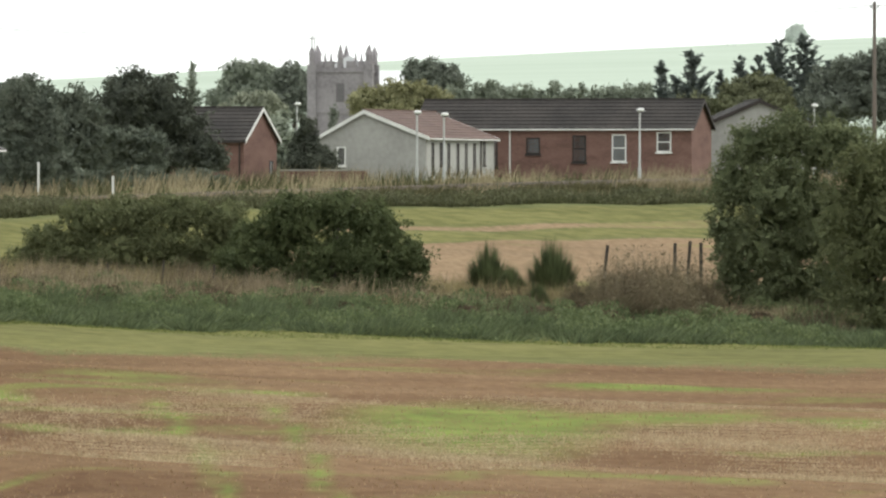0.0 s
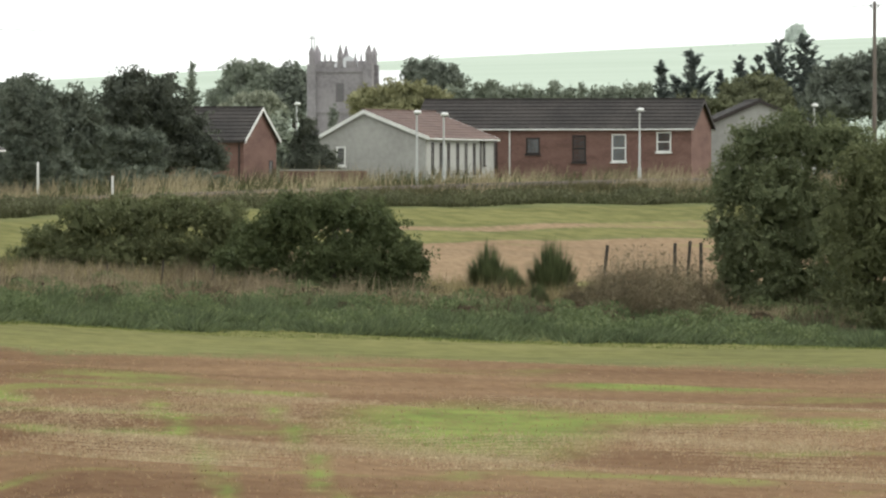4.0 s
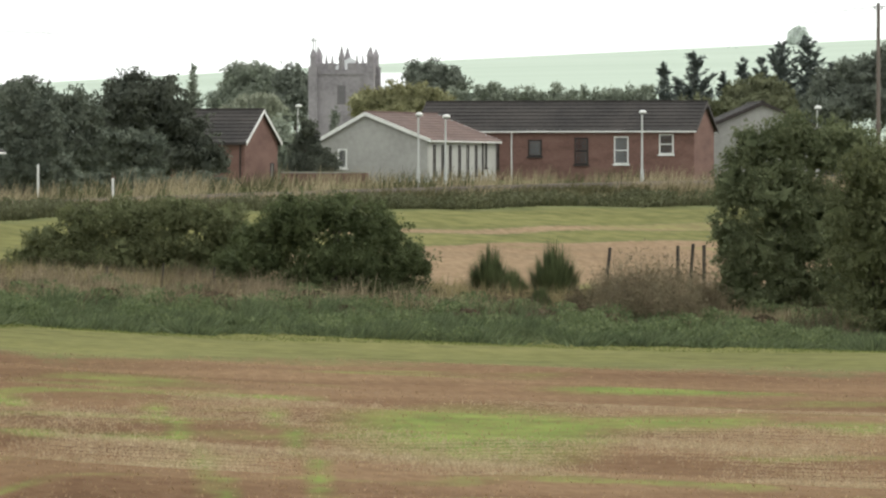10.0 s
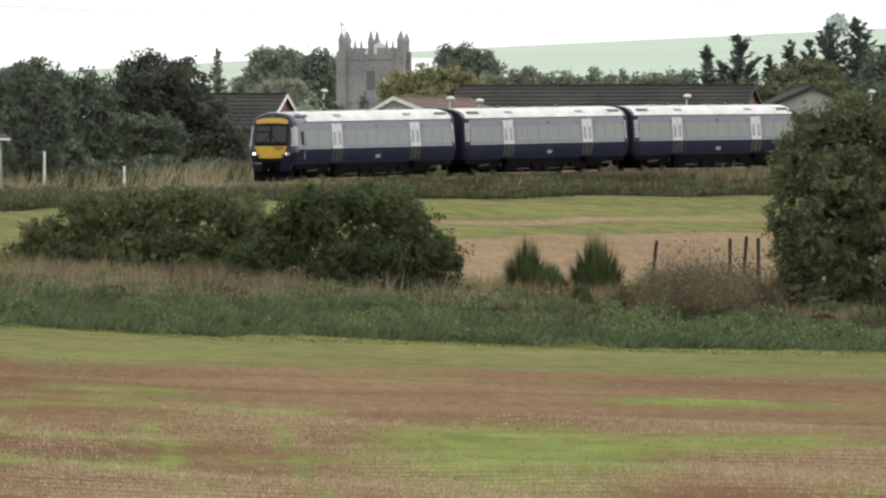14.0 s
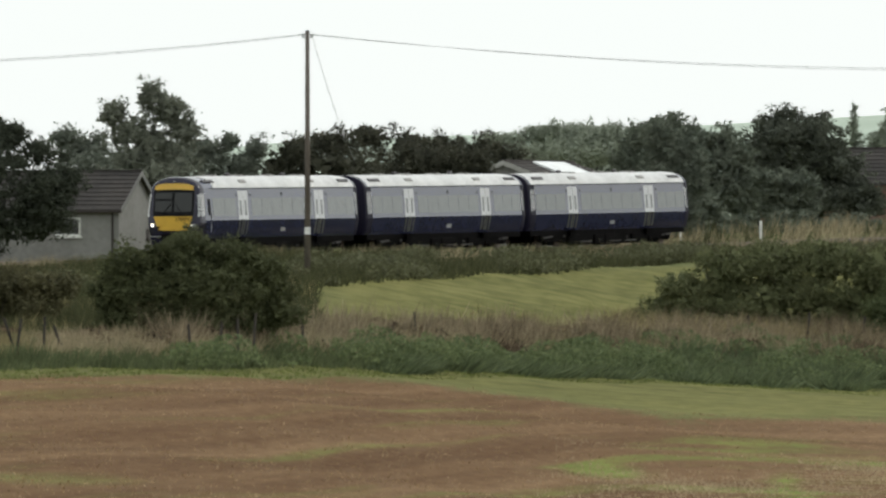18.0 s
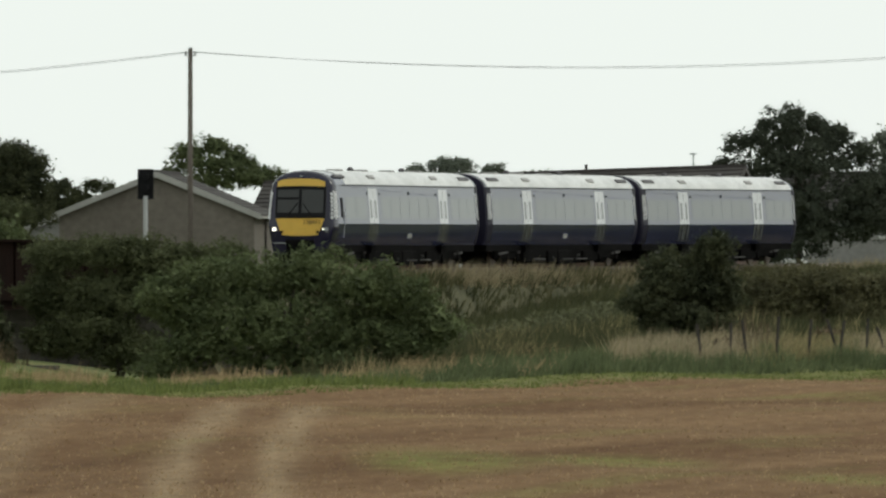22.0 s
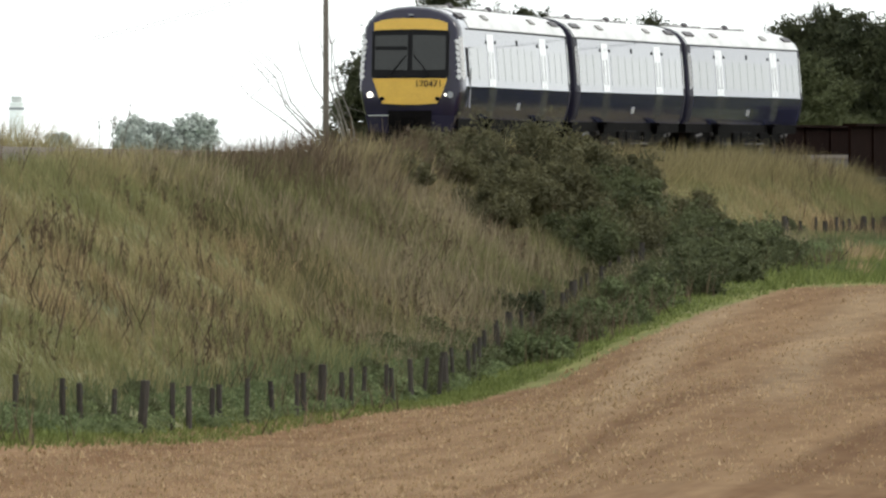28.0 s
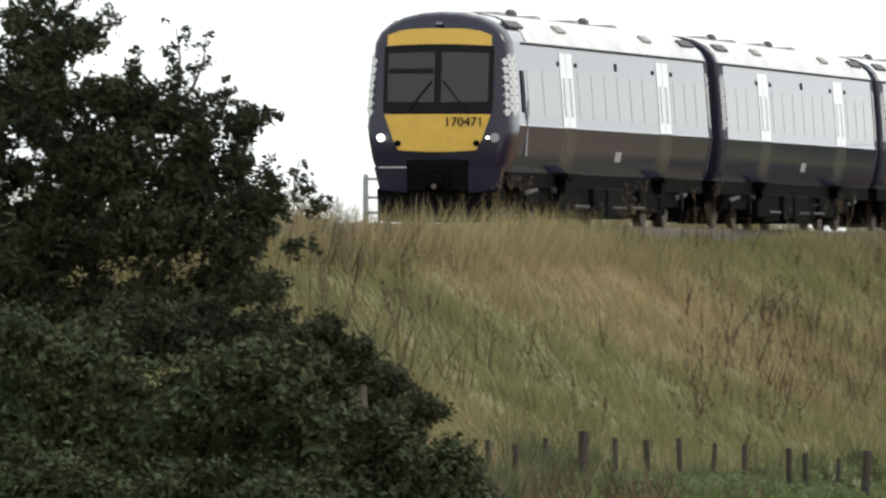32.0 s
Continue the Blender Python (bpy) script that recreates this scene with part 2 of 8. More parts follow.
# ---- the lie of the land, by bearing from the eye ----
KB = [-5200, -4500, -4070, -3600, -3100, -2660, -2365, -2050, -1500, -700, 0, 700, 1500, 2400]      # bearings
K_EDGE = [118, 124, 148, 178, 215, 238, 270, 305, 340, 370, 400, 470, 480, 482]                   # where the stubble ends
K_ZEDGE = [2.3, 2.3, 2, 1.57, 1.25, 1.4, 2.47, 2.65, 2.5, 2.5, 2.46, 1.3, 0.5, 0.05]
K_ZNEAR = [1.9, 1.8, 1.6, 1.1, 0.9, 1.0, 1.2, 1.1, 1.0, 0.8, 0.6, 0.1, 0.0, -0.1]
K_BANK = [140, 148, 172, 205, 245, 270, 312, 345, 400, 430, 490, 585, 640, 690]                   # foot of the line's bank
K_ZBANK = [2.4, 2.4, 2.2, 2.0, 1.7, 1.9, 3.1, 3.4, 1.5, 3.8, 5.1, 5.6, 6.2, 6.3]
K_ZTOWN = [2, 2, 2, 2, 2, 2, 2, 2, 2.5, 5, 6, 7.0, 7.9, 8.0]
K_HILL = [0, 0, 0, 0, 0, 0, 0, 0, 2, 9, 27, 29.3, 34.3, 40.0]


def smooth(v, w):
    k = np.ones(w) / w
    return np.convolve(np.pad(v, w, mode="edge"), k, "same")[w:-w]


def knots(v, b):
    g = np.arange(-6200, 3400, 20.0)
    return np.interp(b, g, smooth(np.interp(g, KB, v), 13))


# the railway's line: heading as a polynomial of the way along it
S = np.arange(-700, 420, 1.0)
_u = S / 200
_ul = np.maximum(_u, -1.175)
HEAD = sum(c * _ul ** k for k, c in enumerate((0.177, -0.29079, -0.00437, 0.08674, 0.03211, -0.02224))) - 0.22 * np.clip(_u + 1.175, -1.3, 0)
_dx, _dy = -np.sin(HEAD), -np.cos(HEAD)
TX = np.concatenate([[0], np.cumsum((_dx[1:] + _dx[:-1]) / 2)])
TY = np.concatenate([[0], np.cumsum((_dy[1:] + _dy[:-1]) / 2)])
TX, TY = TX - TX[700] - 29.25, TY - TY[700] + 463.77
RAIL_Z = smooth(np.interp(S, [-700, -275, -237, -172, -118, -80, -40, 0, 60, 145, 210, 262, 400], [10.0, 8.0, 7.48, 6.55, 6.04, 5.78, 5.65, 5.57, 5.64, 5.68, 5.87, 6.05, 6.15]), 41)


def on_track(s, lateral=0.0, up=0.0):
    """A place along the line; lateral: metres towards the inside of the curve."""
    x, y, h = np.interp(s, S, TX), np.interp(s, S, TY), np.interp(s, S, HEAD)
    return Vector((x + lateral * math.cos(h), y - lateral * math.sin(h), np.interp(s, S, RAIL_Z) + up))


def ground_z(x, y):
    x, y = np.asarray(x, float), np.asarray(y, float)
    d, a = np.hypot(x, y), np.arctan2(x, y)
    b = np.clip(a / U, -6000, 3200)
    e, ze, zn, m, zm, zt, hill = (knots(v, b) for v in (K_EDGE, K_ZEDGE, K_ZNEAR, K_BANK, K_ZBANK, K_ZTOWN, K_HILL))
    z = zn + (ze - zn) * np.clip((d - 120) / (e - 120), 0, 1) ** 1.2
    z = np.where(d > e, ze + (zm - ze) * np.clip((d - e) / np.maximum(m - e, 5), 0, 1), z)
    t = np.clip((d - m) / 110, 0, 1)
    z = np.where(d > m, zm + (zt - zm) * t * t * (3 - 2 * t), z)
    t = np.clip((d - 950) / 2100, 0, 1)
    z = z + hill * t * t * (3 - 2 * t) * np.clip((5600 - a / U) / 2200, 0, 1)
    roll = 0.12 * np.sin(x * 0.11 + 1.3) * np.sin(y * 0.06) + 0.06 * np.sin(x * 0.31 + y * 0.17)
    return z + roll * np.clip((d - 80) / 100, 0, 1) * np.clip((950 - d) / 150, 0, 1)


def spot(b, d, e=None):
    """A place at a bearing and distance from the eye; on the ground, or e units of angle below eye level plus twenty."""
    x, y = d * math.sin(b * U), d * math.cos(b * U)
    return Vector((x, y, float(ground_z(x, y)) if e is None else EYE + (20 - e) * d * U))


def high(e, d):
    return EYE + (20 - e) * d * U


# ---- mesh helpers ----
def mesh_from(name, co, faces, material):
    me = bpy.data.meshes.new(name)
    me.from_pydata(co, [], faces)
    me.materials.append(material)
    return me


def tri_mesh(name, v, material, corners=3):
    """A mesh of loose triangles or quads from an array of corner points."""
    n = len(v) // corners
    me = bpy.data.meshes.new(name)
    me.vertices.add(len(v))
    me.vertices.foreach_set("co", np.ascontiguousarray(v, np.float32).ravel())
    me.loops.add(len(v))
    me.loops.foreach_set("vertex_index", np.arange(len(v), dtype=np.int32))
    me.polygons.add(n)
    me.polygons.foreach_set("loop_start", np.arange(0, len(v), corners, dtype=np.int32))
    me.update(calc_edges=True)
    me.materials.append(material)
    return me


def part(name, bm, material, parent=None, label="", smooth_it=False):
    me = bpy.data.meshes.new(name)
    if smooth_it:
        for f in bm.faces:
            f.smooth = True
    bm.to_mesh(me)
    bm.free()
    me.materials.append(material)
    ob = new(name, me)
    ob.parent = parent
    if label:
        ob["label"] = label
    return ob


def thing(name, label, category, group="", at=None):
    ob = new(name)
    ob.empty_display_size = 0.2
    if at is not None:
        ob.matrix_world = at
    return tagged(ob, label, category, group)


def box(bm, x0, x1, y0, y1, z0, z1, bevel=0.0):
    r = bmesh.ops.create_cube(bm, size=1, matrix=Matrix.LocRotScale(((x0 + x1) / 2, (y0 + y1) / 2, (z0 + z1) / 2), None, (abs(x1 - x0), abs(y1 - y0), abs(z1 - z0))))
    if bevel:
        es = list({e for v in r["verts"] for e in v.link_edges})
        bmesh.ops.bevel(bm, geom=es, offset=bevel, segments=1, affect="EDGES")
    return bm


def boxes(*specs, bevel=0.0):
    bm = bmesh.new()
    for s in specs:
        box(bm, *s, bevel=bevel)
    return bm


def tube(bm, pts, radii, seg=7):
    """A tapered tube through points."""
    rings = []
    for i, (p, r) in enumerate(zip(pts, radii)):
        p = Vector(p)
        d = (Vector(pts[min(i + 1, len(pts) - 1)]) - Vector(pts[max(i - 1, 0)])).normalized()
        a = d.cross(Vector((0.3, 1, 0.1))).normalized()
        c = d.cross(a)
        rings.append([bm.verts.new(p + r * (math.cos(2 * math.pi * k / seg) * a + math.sin(2 * math.pi * k / seg) * c)) for k in range(seg)])
    for A, B in zip(rings, rings[1:]):
        for k in range(seg):
            bm.faces.new((A[k], A[(k + 1) % seg], B[(k + 1) % seg], B[k]))
    bm.faces.new(rings[-1])
    bm.faces.new(rings[0][::-1])
    return bm


def rod(p, q, r, seg=7, r2=None):
    return tube(bmesh.new(), [p, q], [r, r if r2 is None else r2], seg)


# ---- ground ----
def build_ground():
    b = np.concatenate([np.linspace(-math.pi, -6400 * U, 40)[:-1], np.arange(-6400, 3600, 40) * U, np.linspace(3600 * U, math.pi, 40)])
    d = np.concatenate([[0.5, 20, 50, 80], np.arange(110, 760, 3.0), np.geomspace(765, 4800, 70)])
    A, D = np.meshgrid(b, d, indexing="ij")
    X, Y = D * np.sin(A), D * np.cos(A)
    Z = ground_z(X, Y)
    nb, nd = A.shape
    me = bpy.data.meshes.new("ground")
    co = np.stack([X, Y, Z], -1).reshape(-1, 3)
    i = np.arange(nb * nd).reshape(nb, nd)
    q = np.stack([i[:-1, :-1], i[:-1, 1:], i[1:, 1:], i[1:, :-1]], -1).reshape(-1, 4)
    me.vertices.add(len(co))
    me.vertices.foreach_set("co", co.astype(np.float32).ravel())
    me.loops.add(q.size)
    me.loops.foreach_set("vertex_index", q.astype(np.int32).ravel())
    me.polygons.add(len(q))
    me.polygons.foreach_set("loop_start", np.arange(0, q.size, 4, dtype=np.int32))
    me.update(calc_edges=True)
    me.polygons.foreach_set("use_smooth", np.ones(len(q), bool))
    # crop zones: 1 on stubble, 0 on grass; a second mask for the grassy field beyond the hedge
    B = np.clip(A / U, -6000, 3200)
    e = knots(K_EDGE, B)
    wob = 2.5 * np.sin(B * 0.013) + 1.5 * np.sin(B * 0.037 + 1)
    strip = np.interp(B, [-3600, -2660, -2050, -700, 300, 760, 2400], [2, 5, 8, 8, 18, 84, 70])
    crop = np.clip((e - strip + wob - D) / np.interp(B, [-2600, -1500, 0, 700], [5, 10, 26, 46]) + 0.5, 0, 1)
    bank = knots(K_BANK, B)
    back = bank - D + 1.5 * np.sin(B * 0.011)                                            # tan and green bands of the field beyond the hedge
    stripes = 0.7 * np.clip(1.5 - np.abs(back - 33.5) / 4.5, 0, 1) + np.clip((back - 50) / 6, 0, 1)
    inner = np.clip((D - e - 22) / 14, 0, 1) * np.clip((bank - 2 - D) / 4, 0, 1) * np.clip((B - 40) / 160, 0, 1)
    crop = np.maximum(crop, inner * np.clip(stripes, 0, 1) * np.clip((B - 900) / 500, 0, 1))
    short = np.maximum(inner * (1 - crop), np.clip((D - e + strip + 6) / 5, 0, 1) * np.clip((e + 2 - D) / 2, 0, 1) * (1 - crop))
    # haze mask: the ground's colour pales beyond 1100 m
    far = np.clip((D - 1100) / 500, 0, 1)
    along = np.stack([(e - D), B * 0.011 + (D - 250) * 0.01, np.zeros_like(B)], -1)      # rows run along the field's edge
    lush = np.zeros_like(B)
    for pb, pd, wb, wd in ((1610, 284, 350, 48), (2010, 300, 270, 18), (2400, 292, 120, 12), (640, 305, 90, 10), (870, 262, 110, 9), (900, 262, 120, 9), (2330, 298, 200, 12), (1180, 330, 150, 5), (700, 262, 100, 12), (-350, 250, 200, 10), (-800, 262, 220, 9), (-1080, 258, 200, 14), (1950, 360, 260, 6)):
        lush = np.maximum(lush, np.clip(1.9 - np.hypot((B - pb) / wb, (D - pd) / wd) * 1.9, 0, 1))
    pale = np.zeros_like(B)
    for rb, slope, wide in ((-1405, 0.9, 34), (-1585, 1.6, 34), (-1900, 2.4, 50), (-2150, 3.2, 60), (-2420, 4.0, 50)):    # wheel tracks that swing round the rise
        mid = rb + (D - 245) * slope + 0.012 * (D - 270) ** 2
        pale = np.maximum(pale, np.clip(1.4 - np.abs(B - mid) / wide, 0, 1) * np.clip((D - 190) / 25, 0, 1) * np.clip((322 - D) / 16, 0, 1) * (1 if slope < 2 else 0.55))
    pale = np.maximum(pale, 0.6 * inner)
    tram = np.zeros_like(B)
    for rb in (1010, 1240):                                                              # green tramlines
        mid = rb - (D - 262) * 1.1 + 6 * np.sin(D * 0.35)
        tram = np.maximum(tram, np.clip(1.5 - np.abs(B - mid) / 20, 0, 1) * np.clip((312 - D) / 10, 0, 1) * (0.75 + 0.35 * np.sin(D * 0.5 + rb)))
    lush = np.maximum(lush, tram) * np.interp(B, [0, 600], [0.45, 1.0])
    for name, v in (("crop", crop), ("short", short), ("far", far), ("lush", lush), ("pale", pale), ("dark_straw", np.interp(B, [-3000, -2500, -1900, -900, 200, 750, 1250, 2600, 3100], [0.0, 0.35, 0.95, 0.85, 0.8, 0.8, 0.3, 0.35, 0.0])), ("patchy", np.interp(B, [-1900, -1400, -200, 500], [0, 0.3, 0.4, 1]) * np.clip((3200 - B) / 300, 0, 1) * np.clip((D - 120) / 60, 0, 1))):
        at = me.attributes.new(name, "FLOAT", "POINT")
        at.data.foreach_set("value", v.astype(np.float32).ravel())
    at = me.attributes.new("row", "FLOAT_VECTOR", "POINT")
    at.data.foreach_set("vector", along.astype(np.float32).ravel())
    m = bpy.data.materials.new("field_ground")
    m.use_nodes = True
    n, l = m.node_tree.nodes, m.node_tree.links
    bs = n["Principled BSDF"]
    bs.inputs["Roughness"].default_value = 1.0
    bs.inputs["Specular IOR Level"].default_value = 0.05
    geo = n.new("ShaderNodeNewGeometry")

    def noise_tex(scale, stretch, detail=5, rows=False):
        mp = n.new("ShaderNodeMapping")
        mp.inputs["Scale"].default_value = stretch
        t = n.new("ShaderNodeTexNoise")
        t.inputs["Scale"].default_value, t.inputs["Detail"].default_value = scale, detail
        src = geo.outputs["Position"]
        if rows:
            a = n.new("ShaderNodeAttribute")
            a.attribute_name = "row"
            src = a.outputs["Vector"]
        l.new(src, mp.inputs[0])
        l.new(mp.outputs[0], t.inputs["Vector"])
        return t.outputs["Fac"]

    def ramp(fac, *stops):
        r = n.new("ShaderNodeValToRGB")
        e = r.color_ramp.elements
        e[0].position, e[1].position = stops[0][0], stops[-1][0]
        e[0].color, e[1].color = (*stops[0][1], 1), (*stops[-1][1], 1)
        for p, c in stops[1:-1]:
            x = e.new(p)
            x.color = (*c, 1)
        l.new(fac, r.inputs[0])
        return r.outputs[0]

    def mix(fac, a, b, kind="MIX"):
        x = n.new("ShaderNodeMixRGB")
        x.blend_type = kind
        for s, k in ((fac, 0), (a, 1), (b, 2)):
            if isinstance(s, (int, float)):
                x.inputs[k].default_value = s if k == 0 else (s, s, s, 1)
            else:
                l.new(s, x.inputs[k])
        return x.outputs[0]

    def attr(name):
        a = n.new("ShaderNodeAttribute")
        a.attribute_name = name
        return a.outputs["Fac"]

    streak = noise_tex(1.0, (0.16, 0.12, 1), 5, True)
    band = noise_tex(1.0, (0.05, 0.05, 1), 3, True)
    fine = noise_tex(1.0, (2.6, 0.5, 1), 5)
    straw = ramp(streak, (0.36, (0.1, 0.054, 0.028)), (0.5, (0.163, 0.092, 0.048)), (0.64, (0.255, 0.162, 0.092)))
    straw = mix(0.6, straw, ramp(band, (0.40, (0.134, 0.068, 0.033)), (0.60, (0.228, 0.146, 0.082))))
    straw = mix(0.25, straw, ramp(fine, (0.35, (0.125, 0.07, 0.033)), (0.65, (0.36, 0.25, 0.145))))
    straw = mix(mix(1.0, attr("pale"), 0.75, "MULTIPLY"), straw, ramp(fine, (0.3, (0.30, 0.22, 0.14)), (0.7, (0.42, 0.33, 0.22))))
    # straw multiplied darker and browner by a mask over bearing
    straw = mix(mix(1.0, attr("dark_straw"), 0.8, "MULTIPLY"), straw, mix(1.0, straw, ramp(band, (0.35, (0.52, 0.47, 0.40)), (0.65, (0.76, 0.71, 0.64))), "MULTIPLY"))
    patch = ramp(noise_tex(1.0, (0.07, 0.14, 1), 3, True), (0.56, (0, 0, 0)), (0.68, (0.75, 0.75, 0.75)))
    green = ramp(noise_tex(1.0, (0.5, 0.16, 1), 4), (0.35, (0.115, 0.15, 0.034)), (0.65, (0.205, 0.25, 0.06)))
    patches = mix(1.0, mix(1.0, mix(1.0, patch, attr("patchy"), "MULTIPLY"), attr("lush"), "ADD"), ramp(fine, (0.3, (0.45, 0.45, 0.45)), (0.58, (1, 1, 1))), "MULTIPLY")
    field = mix(mix(1.0, patches, attr("crop"), "MULTIPLY"), straw, green)
    lawn = ramp(noise_tex(1.0, (0.12, 0.05, 1), 4), (0.35, (0.108, 0.107, 0.03)), (0.6, (0.172, 0.163, 0.05)))
    lawn = mix(0.4, lawn, ramp(noise_tex(1.0, (0.035, 0.30, 1), 4, False), (0.40, (0.082, 0.084, 0.028)), (0.60, (0.205, 0.188, 0.076))))
    lawn = mix(0.35, lawn, ramp(noise_tex(1.0, (1.1, 0.35, 1), 6), (0.38, (0.085, 0.10, 0.035)), (0.62, (0.235, 0.23, 0.092))))
    rough_grass = ramp(noise_tex(1.0, (0.4, 0.2, 1), 5), (0.35, (0.085, 0.10, 0.04)), (0.65, (0.16, 0.165, 0.07)))
    grass = mix(attr("short"), rough_grass, lawn)
    ragged = mix(0.55, attr("crop"), mix(0.5, noise_tex(1.0, (0.12, 0.10, 1), 5, True), fine))
    near = mix(ramp(ragged, (0.44, (0, 0, 0)), (0.56, (1, 1, 1))), grass, field)
    # hill green with distance haze mixed into the colour
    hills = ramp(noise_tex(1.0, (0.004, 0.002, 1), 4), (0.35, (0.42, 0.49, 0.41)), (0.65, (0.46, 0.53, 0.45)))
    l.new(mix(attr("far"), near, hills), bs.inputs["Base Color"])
    bp = n.new("ShaderNodeBump")
    bp.inputs["Strength"].default_value, bp.inputs["Distance"].default_value = 0.5, 0.1
    l.new(fine, bp.inputs["Height"])
    l.new(bp.outputs[0], bs.inputs["Normal"])
    me.materials.append(m)
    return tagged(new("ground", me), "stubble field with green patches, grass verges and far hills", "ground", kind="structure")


build_ground()


# ---- railway bank, ballast, rails ----
BR0, BR1 = 36, 80        # the underbridge, in metres along the line
def squeeze(s):
    """The bank's slope stands steeper beside the bridge's wing walls."""
    return np.interp(s, [77, 83, 112, 128], [0.4, 0.5, 0.9, 1.0]) * np.ones_like(s, dtype=float)


def dip(s):
    """How far the bank's near shoulder falls away towards the bridge."""
    return np.interp(s, [BR1 - 8, BR1 - 7, BR1, BR1 + 6, BR1 + 12, BR1 + 20, BR1 + 28], [0.0, 1.7, 1.5, 0.75, 0.45, 0.1, 0.0])


def bank_drop(lat, s):
    """Height of the bank's surface over the rails, by lateral distance."""
    la = np.where(lat < 3.6, lat, 3.6 + (lat - 3.6) / squeeze(s))
    return np.interp(la, [2.9, 3.6, 6.4, 9.8, 16], [-0.4, -0.62, -2.75, -5.2, -9.2]) - dip(s)


def sweep(name, s0, s1, step, profile, material, label, category="", kind="structure", parent=None):
    """A strip swept along the line; profile: (lateral, up) pairs."""
    ss = np.arange(s0, s1 + 0.1, step)
    co, faces, k = [], [], len(profile)
    for s in ss:
        q = squeeze(s) if name == "embankment" else 1.0
        co += [on_track(s, a if abs(a) < 3.7 else math.copysign(3.6 + (abs(a) - 3.6) * q, a), z - (float(dip(s)) if name == "embankment" and a > 2.8 and s >= BR1 else 0.0)) for a, z in profile]
    for i in range(len(ss) - 1):
        for j in range(k - 1):
            faces.append((i * k + j, i * k + j + 1, (i + 1) * k + j + 1, (i + 1) * k + j))
    ob = new(name, mesh_from(name, co, faces, material))
    for p in ob.data.polygons:
        p.use_smooth = True
    ob.parent = parent
    return tagged(ob, label, category, kind=kind) if parent is None else ob


BANK_GRASS = surface("bank_turf", [(0.10, 0.11, 0.048), (0.17, 0.165, 0.078), (0.23, 0.205, 0.105)], 0.25, 1.0, 0.5, fine=2.0)
LOW_TURF = surface("dark_bank_turf", [(0.05, 0.053, 0.026), (0.082, 0.078, 0.04), (0.11, 0.098, 0.052)], 0.25, 1.0, 0.5, fine=2.0)
BANK = [(16, -9.2), (9.8, -5.2), (6.4, -2.75), (3.6, -0.62), (2.9, -0.4), (2.5, -0.4), (-2.9, -0.4), (-3.6, -0.62), (-9.8, -5.2), (-16, -9.2)]
sweep("embankment", -690, BR0, 6, BANK, LOW_TURF, "grassy railway embankment beside the village", "embankment")
sweep("embankment", BR1, 415, 4, BANK, BANK_GRASS, "tall grassy railway embankment above the stubble field", "embankment")
sweep("ballast_bed", -690, BR0, 6, [(2.6, -0.40), (1.7, -0.16), (-1.7, -0.16), (-2.6, -0.40)], BALLAST, "grey stone ballast under the track", "ballast")
sweep("ballast_bed", BR1, 415, 4, [(2.6, -0.40), (1.7, -0.16), (-1.7, -0.16), (-2.6, -0.40)], BALLAST, "grey stone ballast under the track", "ballast")
track = thing("railway_track", "steel rails on sleepers along the embankment", "railway track")
track["kind"] = "structure"
for side in (0.7175, -0.7175):
    sweep("rail", -690, 415, 4, [(side + 0.036, -0.15), (side + 0.036, 0), (side - 0.036, 0), (side - 0.036, -0.15)], RAIL, "", parent=track)


# ---- the train ----
# one navy livery; lower side and cab copies darkened where less sky reflects
NAVY_LOWER_SHADED = plain("navy_paint_shaded_lower", (0.022, 0.025, 0.052), 0.12, ior=1.18, wear=0.2, scale=0.6)
NAVY_FRONT_SHADED = plain("navy_paint_shaded_front", (0.010, 0.0085, 0.026), 0.2, coat=0.1, ior=1.42, wear=0.15, scale=0.6)
NAVY = plain("navy_train_paint", (0.022, 0.027, 0.07), 0.025, ior=1.7, wear=0.15, scale=0.6)
TRAIN_WHITE = plain("white_door_paint", (0.34, 0.35, 0.355), 0.15, coat=0.9)
DOT_WHITE = plain("white_dot_vinyl", (0.66, 0.67, 0.68), 0.3, wear=0.06)
# white door paint dulled to stand for shade below the waist
DOOR_WHITE_SHADED = plain("shaded_white_door_paint", (0.085, 0.088, 0.075), 0.25, wear=0.2)
TRAIN_YELLOW = plain("yellow_warning_panel", (0.60, 0.37, 0.045), 0.35, coat=0.2, wear=0.08)
TRAIN_GLASS = plain("train_window_glass", (0.085, 0.097, 0.094), 0.02, ior=1.62)
SCREEN = plain("windscreen_glass", (0.019, 0.021, 0.02), 0.05, ior=1.42)
BLACK = plain("black_rubber", (0.009, 0.009, 0.01), 0.6, ior=1.2)
GEAR = plain("dirty_steel_gear", (0.035, 0.032, 0.03), 0.6, wear=0.4)
# near-black navy copy that paints the shade between carriages
NAVY_END_SHADED = plain("shaded_carriage_end", (0.008, 0.007, 0.019), 0.5, ior=1.2, wear=0.2)
VENT_GREY = plain("roof_vent_grey", (0.26, 0.25, 0.24), 0.5)
VENT_DARK = plain("roof_grille_dark", (0.06, 0.055, 0.06), 0.6)
ROOF_GREY = plain("train_roof_grey", (0.59, 0.59, 0.585), 0.35, wear=0.2, scale=0.8)
# mottled near-black tone for underframe, steps and coupler
UNDER = plain("underframe_near_black", (0.006, 0.0056, 0.0056), 0.7, ior=1.18, wear=0.5)
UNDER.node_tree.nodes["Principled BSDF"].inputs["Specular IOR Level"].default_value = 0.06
HEADLIGHT = plain("headlight_glass", (1.0, 0.93, 0.8), 0.2, glow=3.0)
LAMP_OFF = plain("unlit_lamp_glass", (0.25, 0.26, 0.28), 0.1)
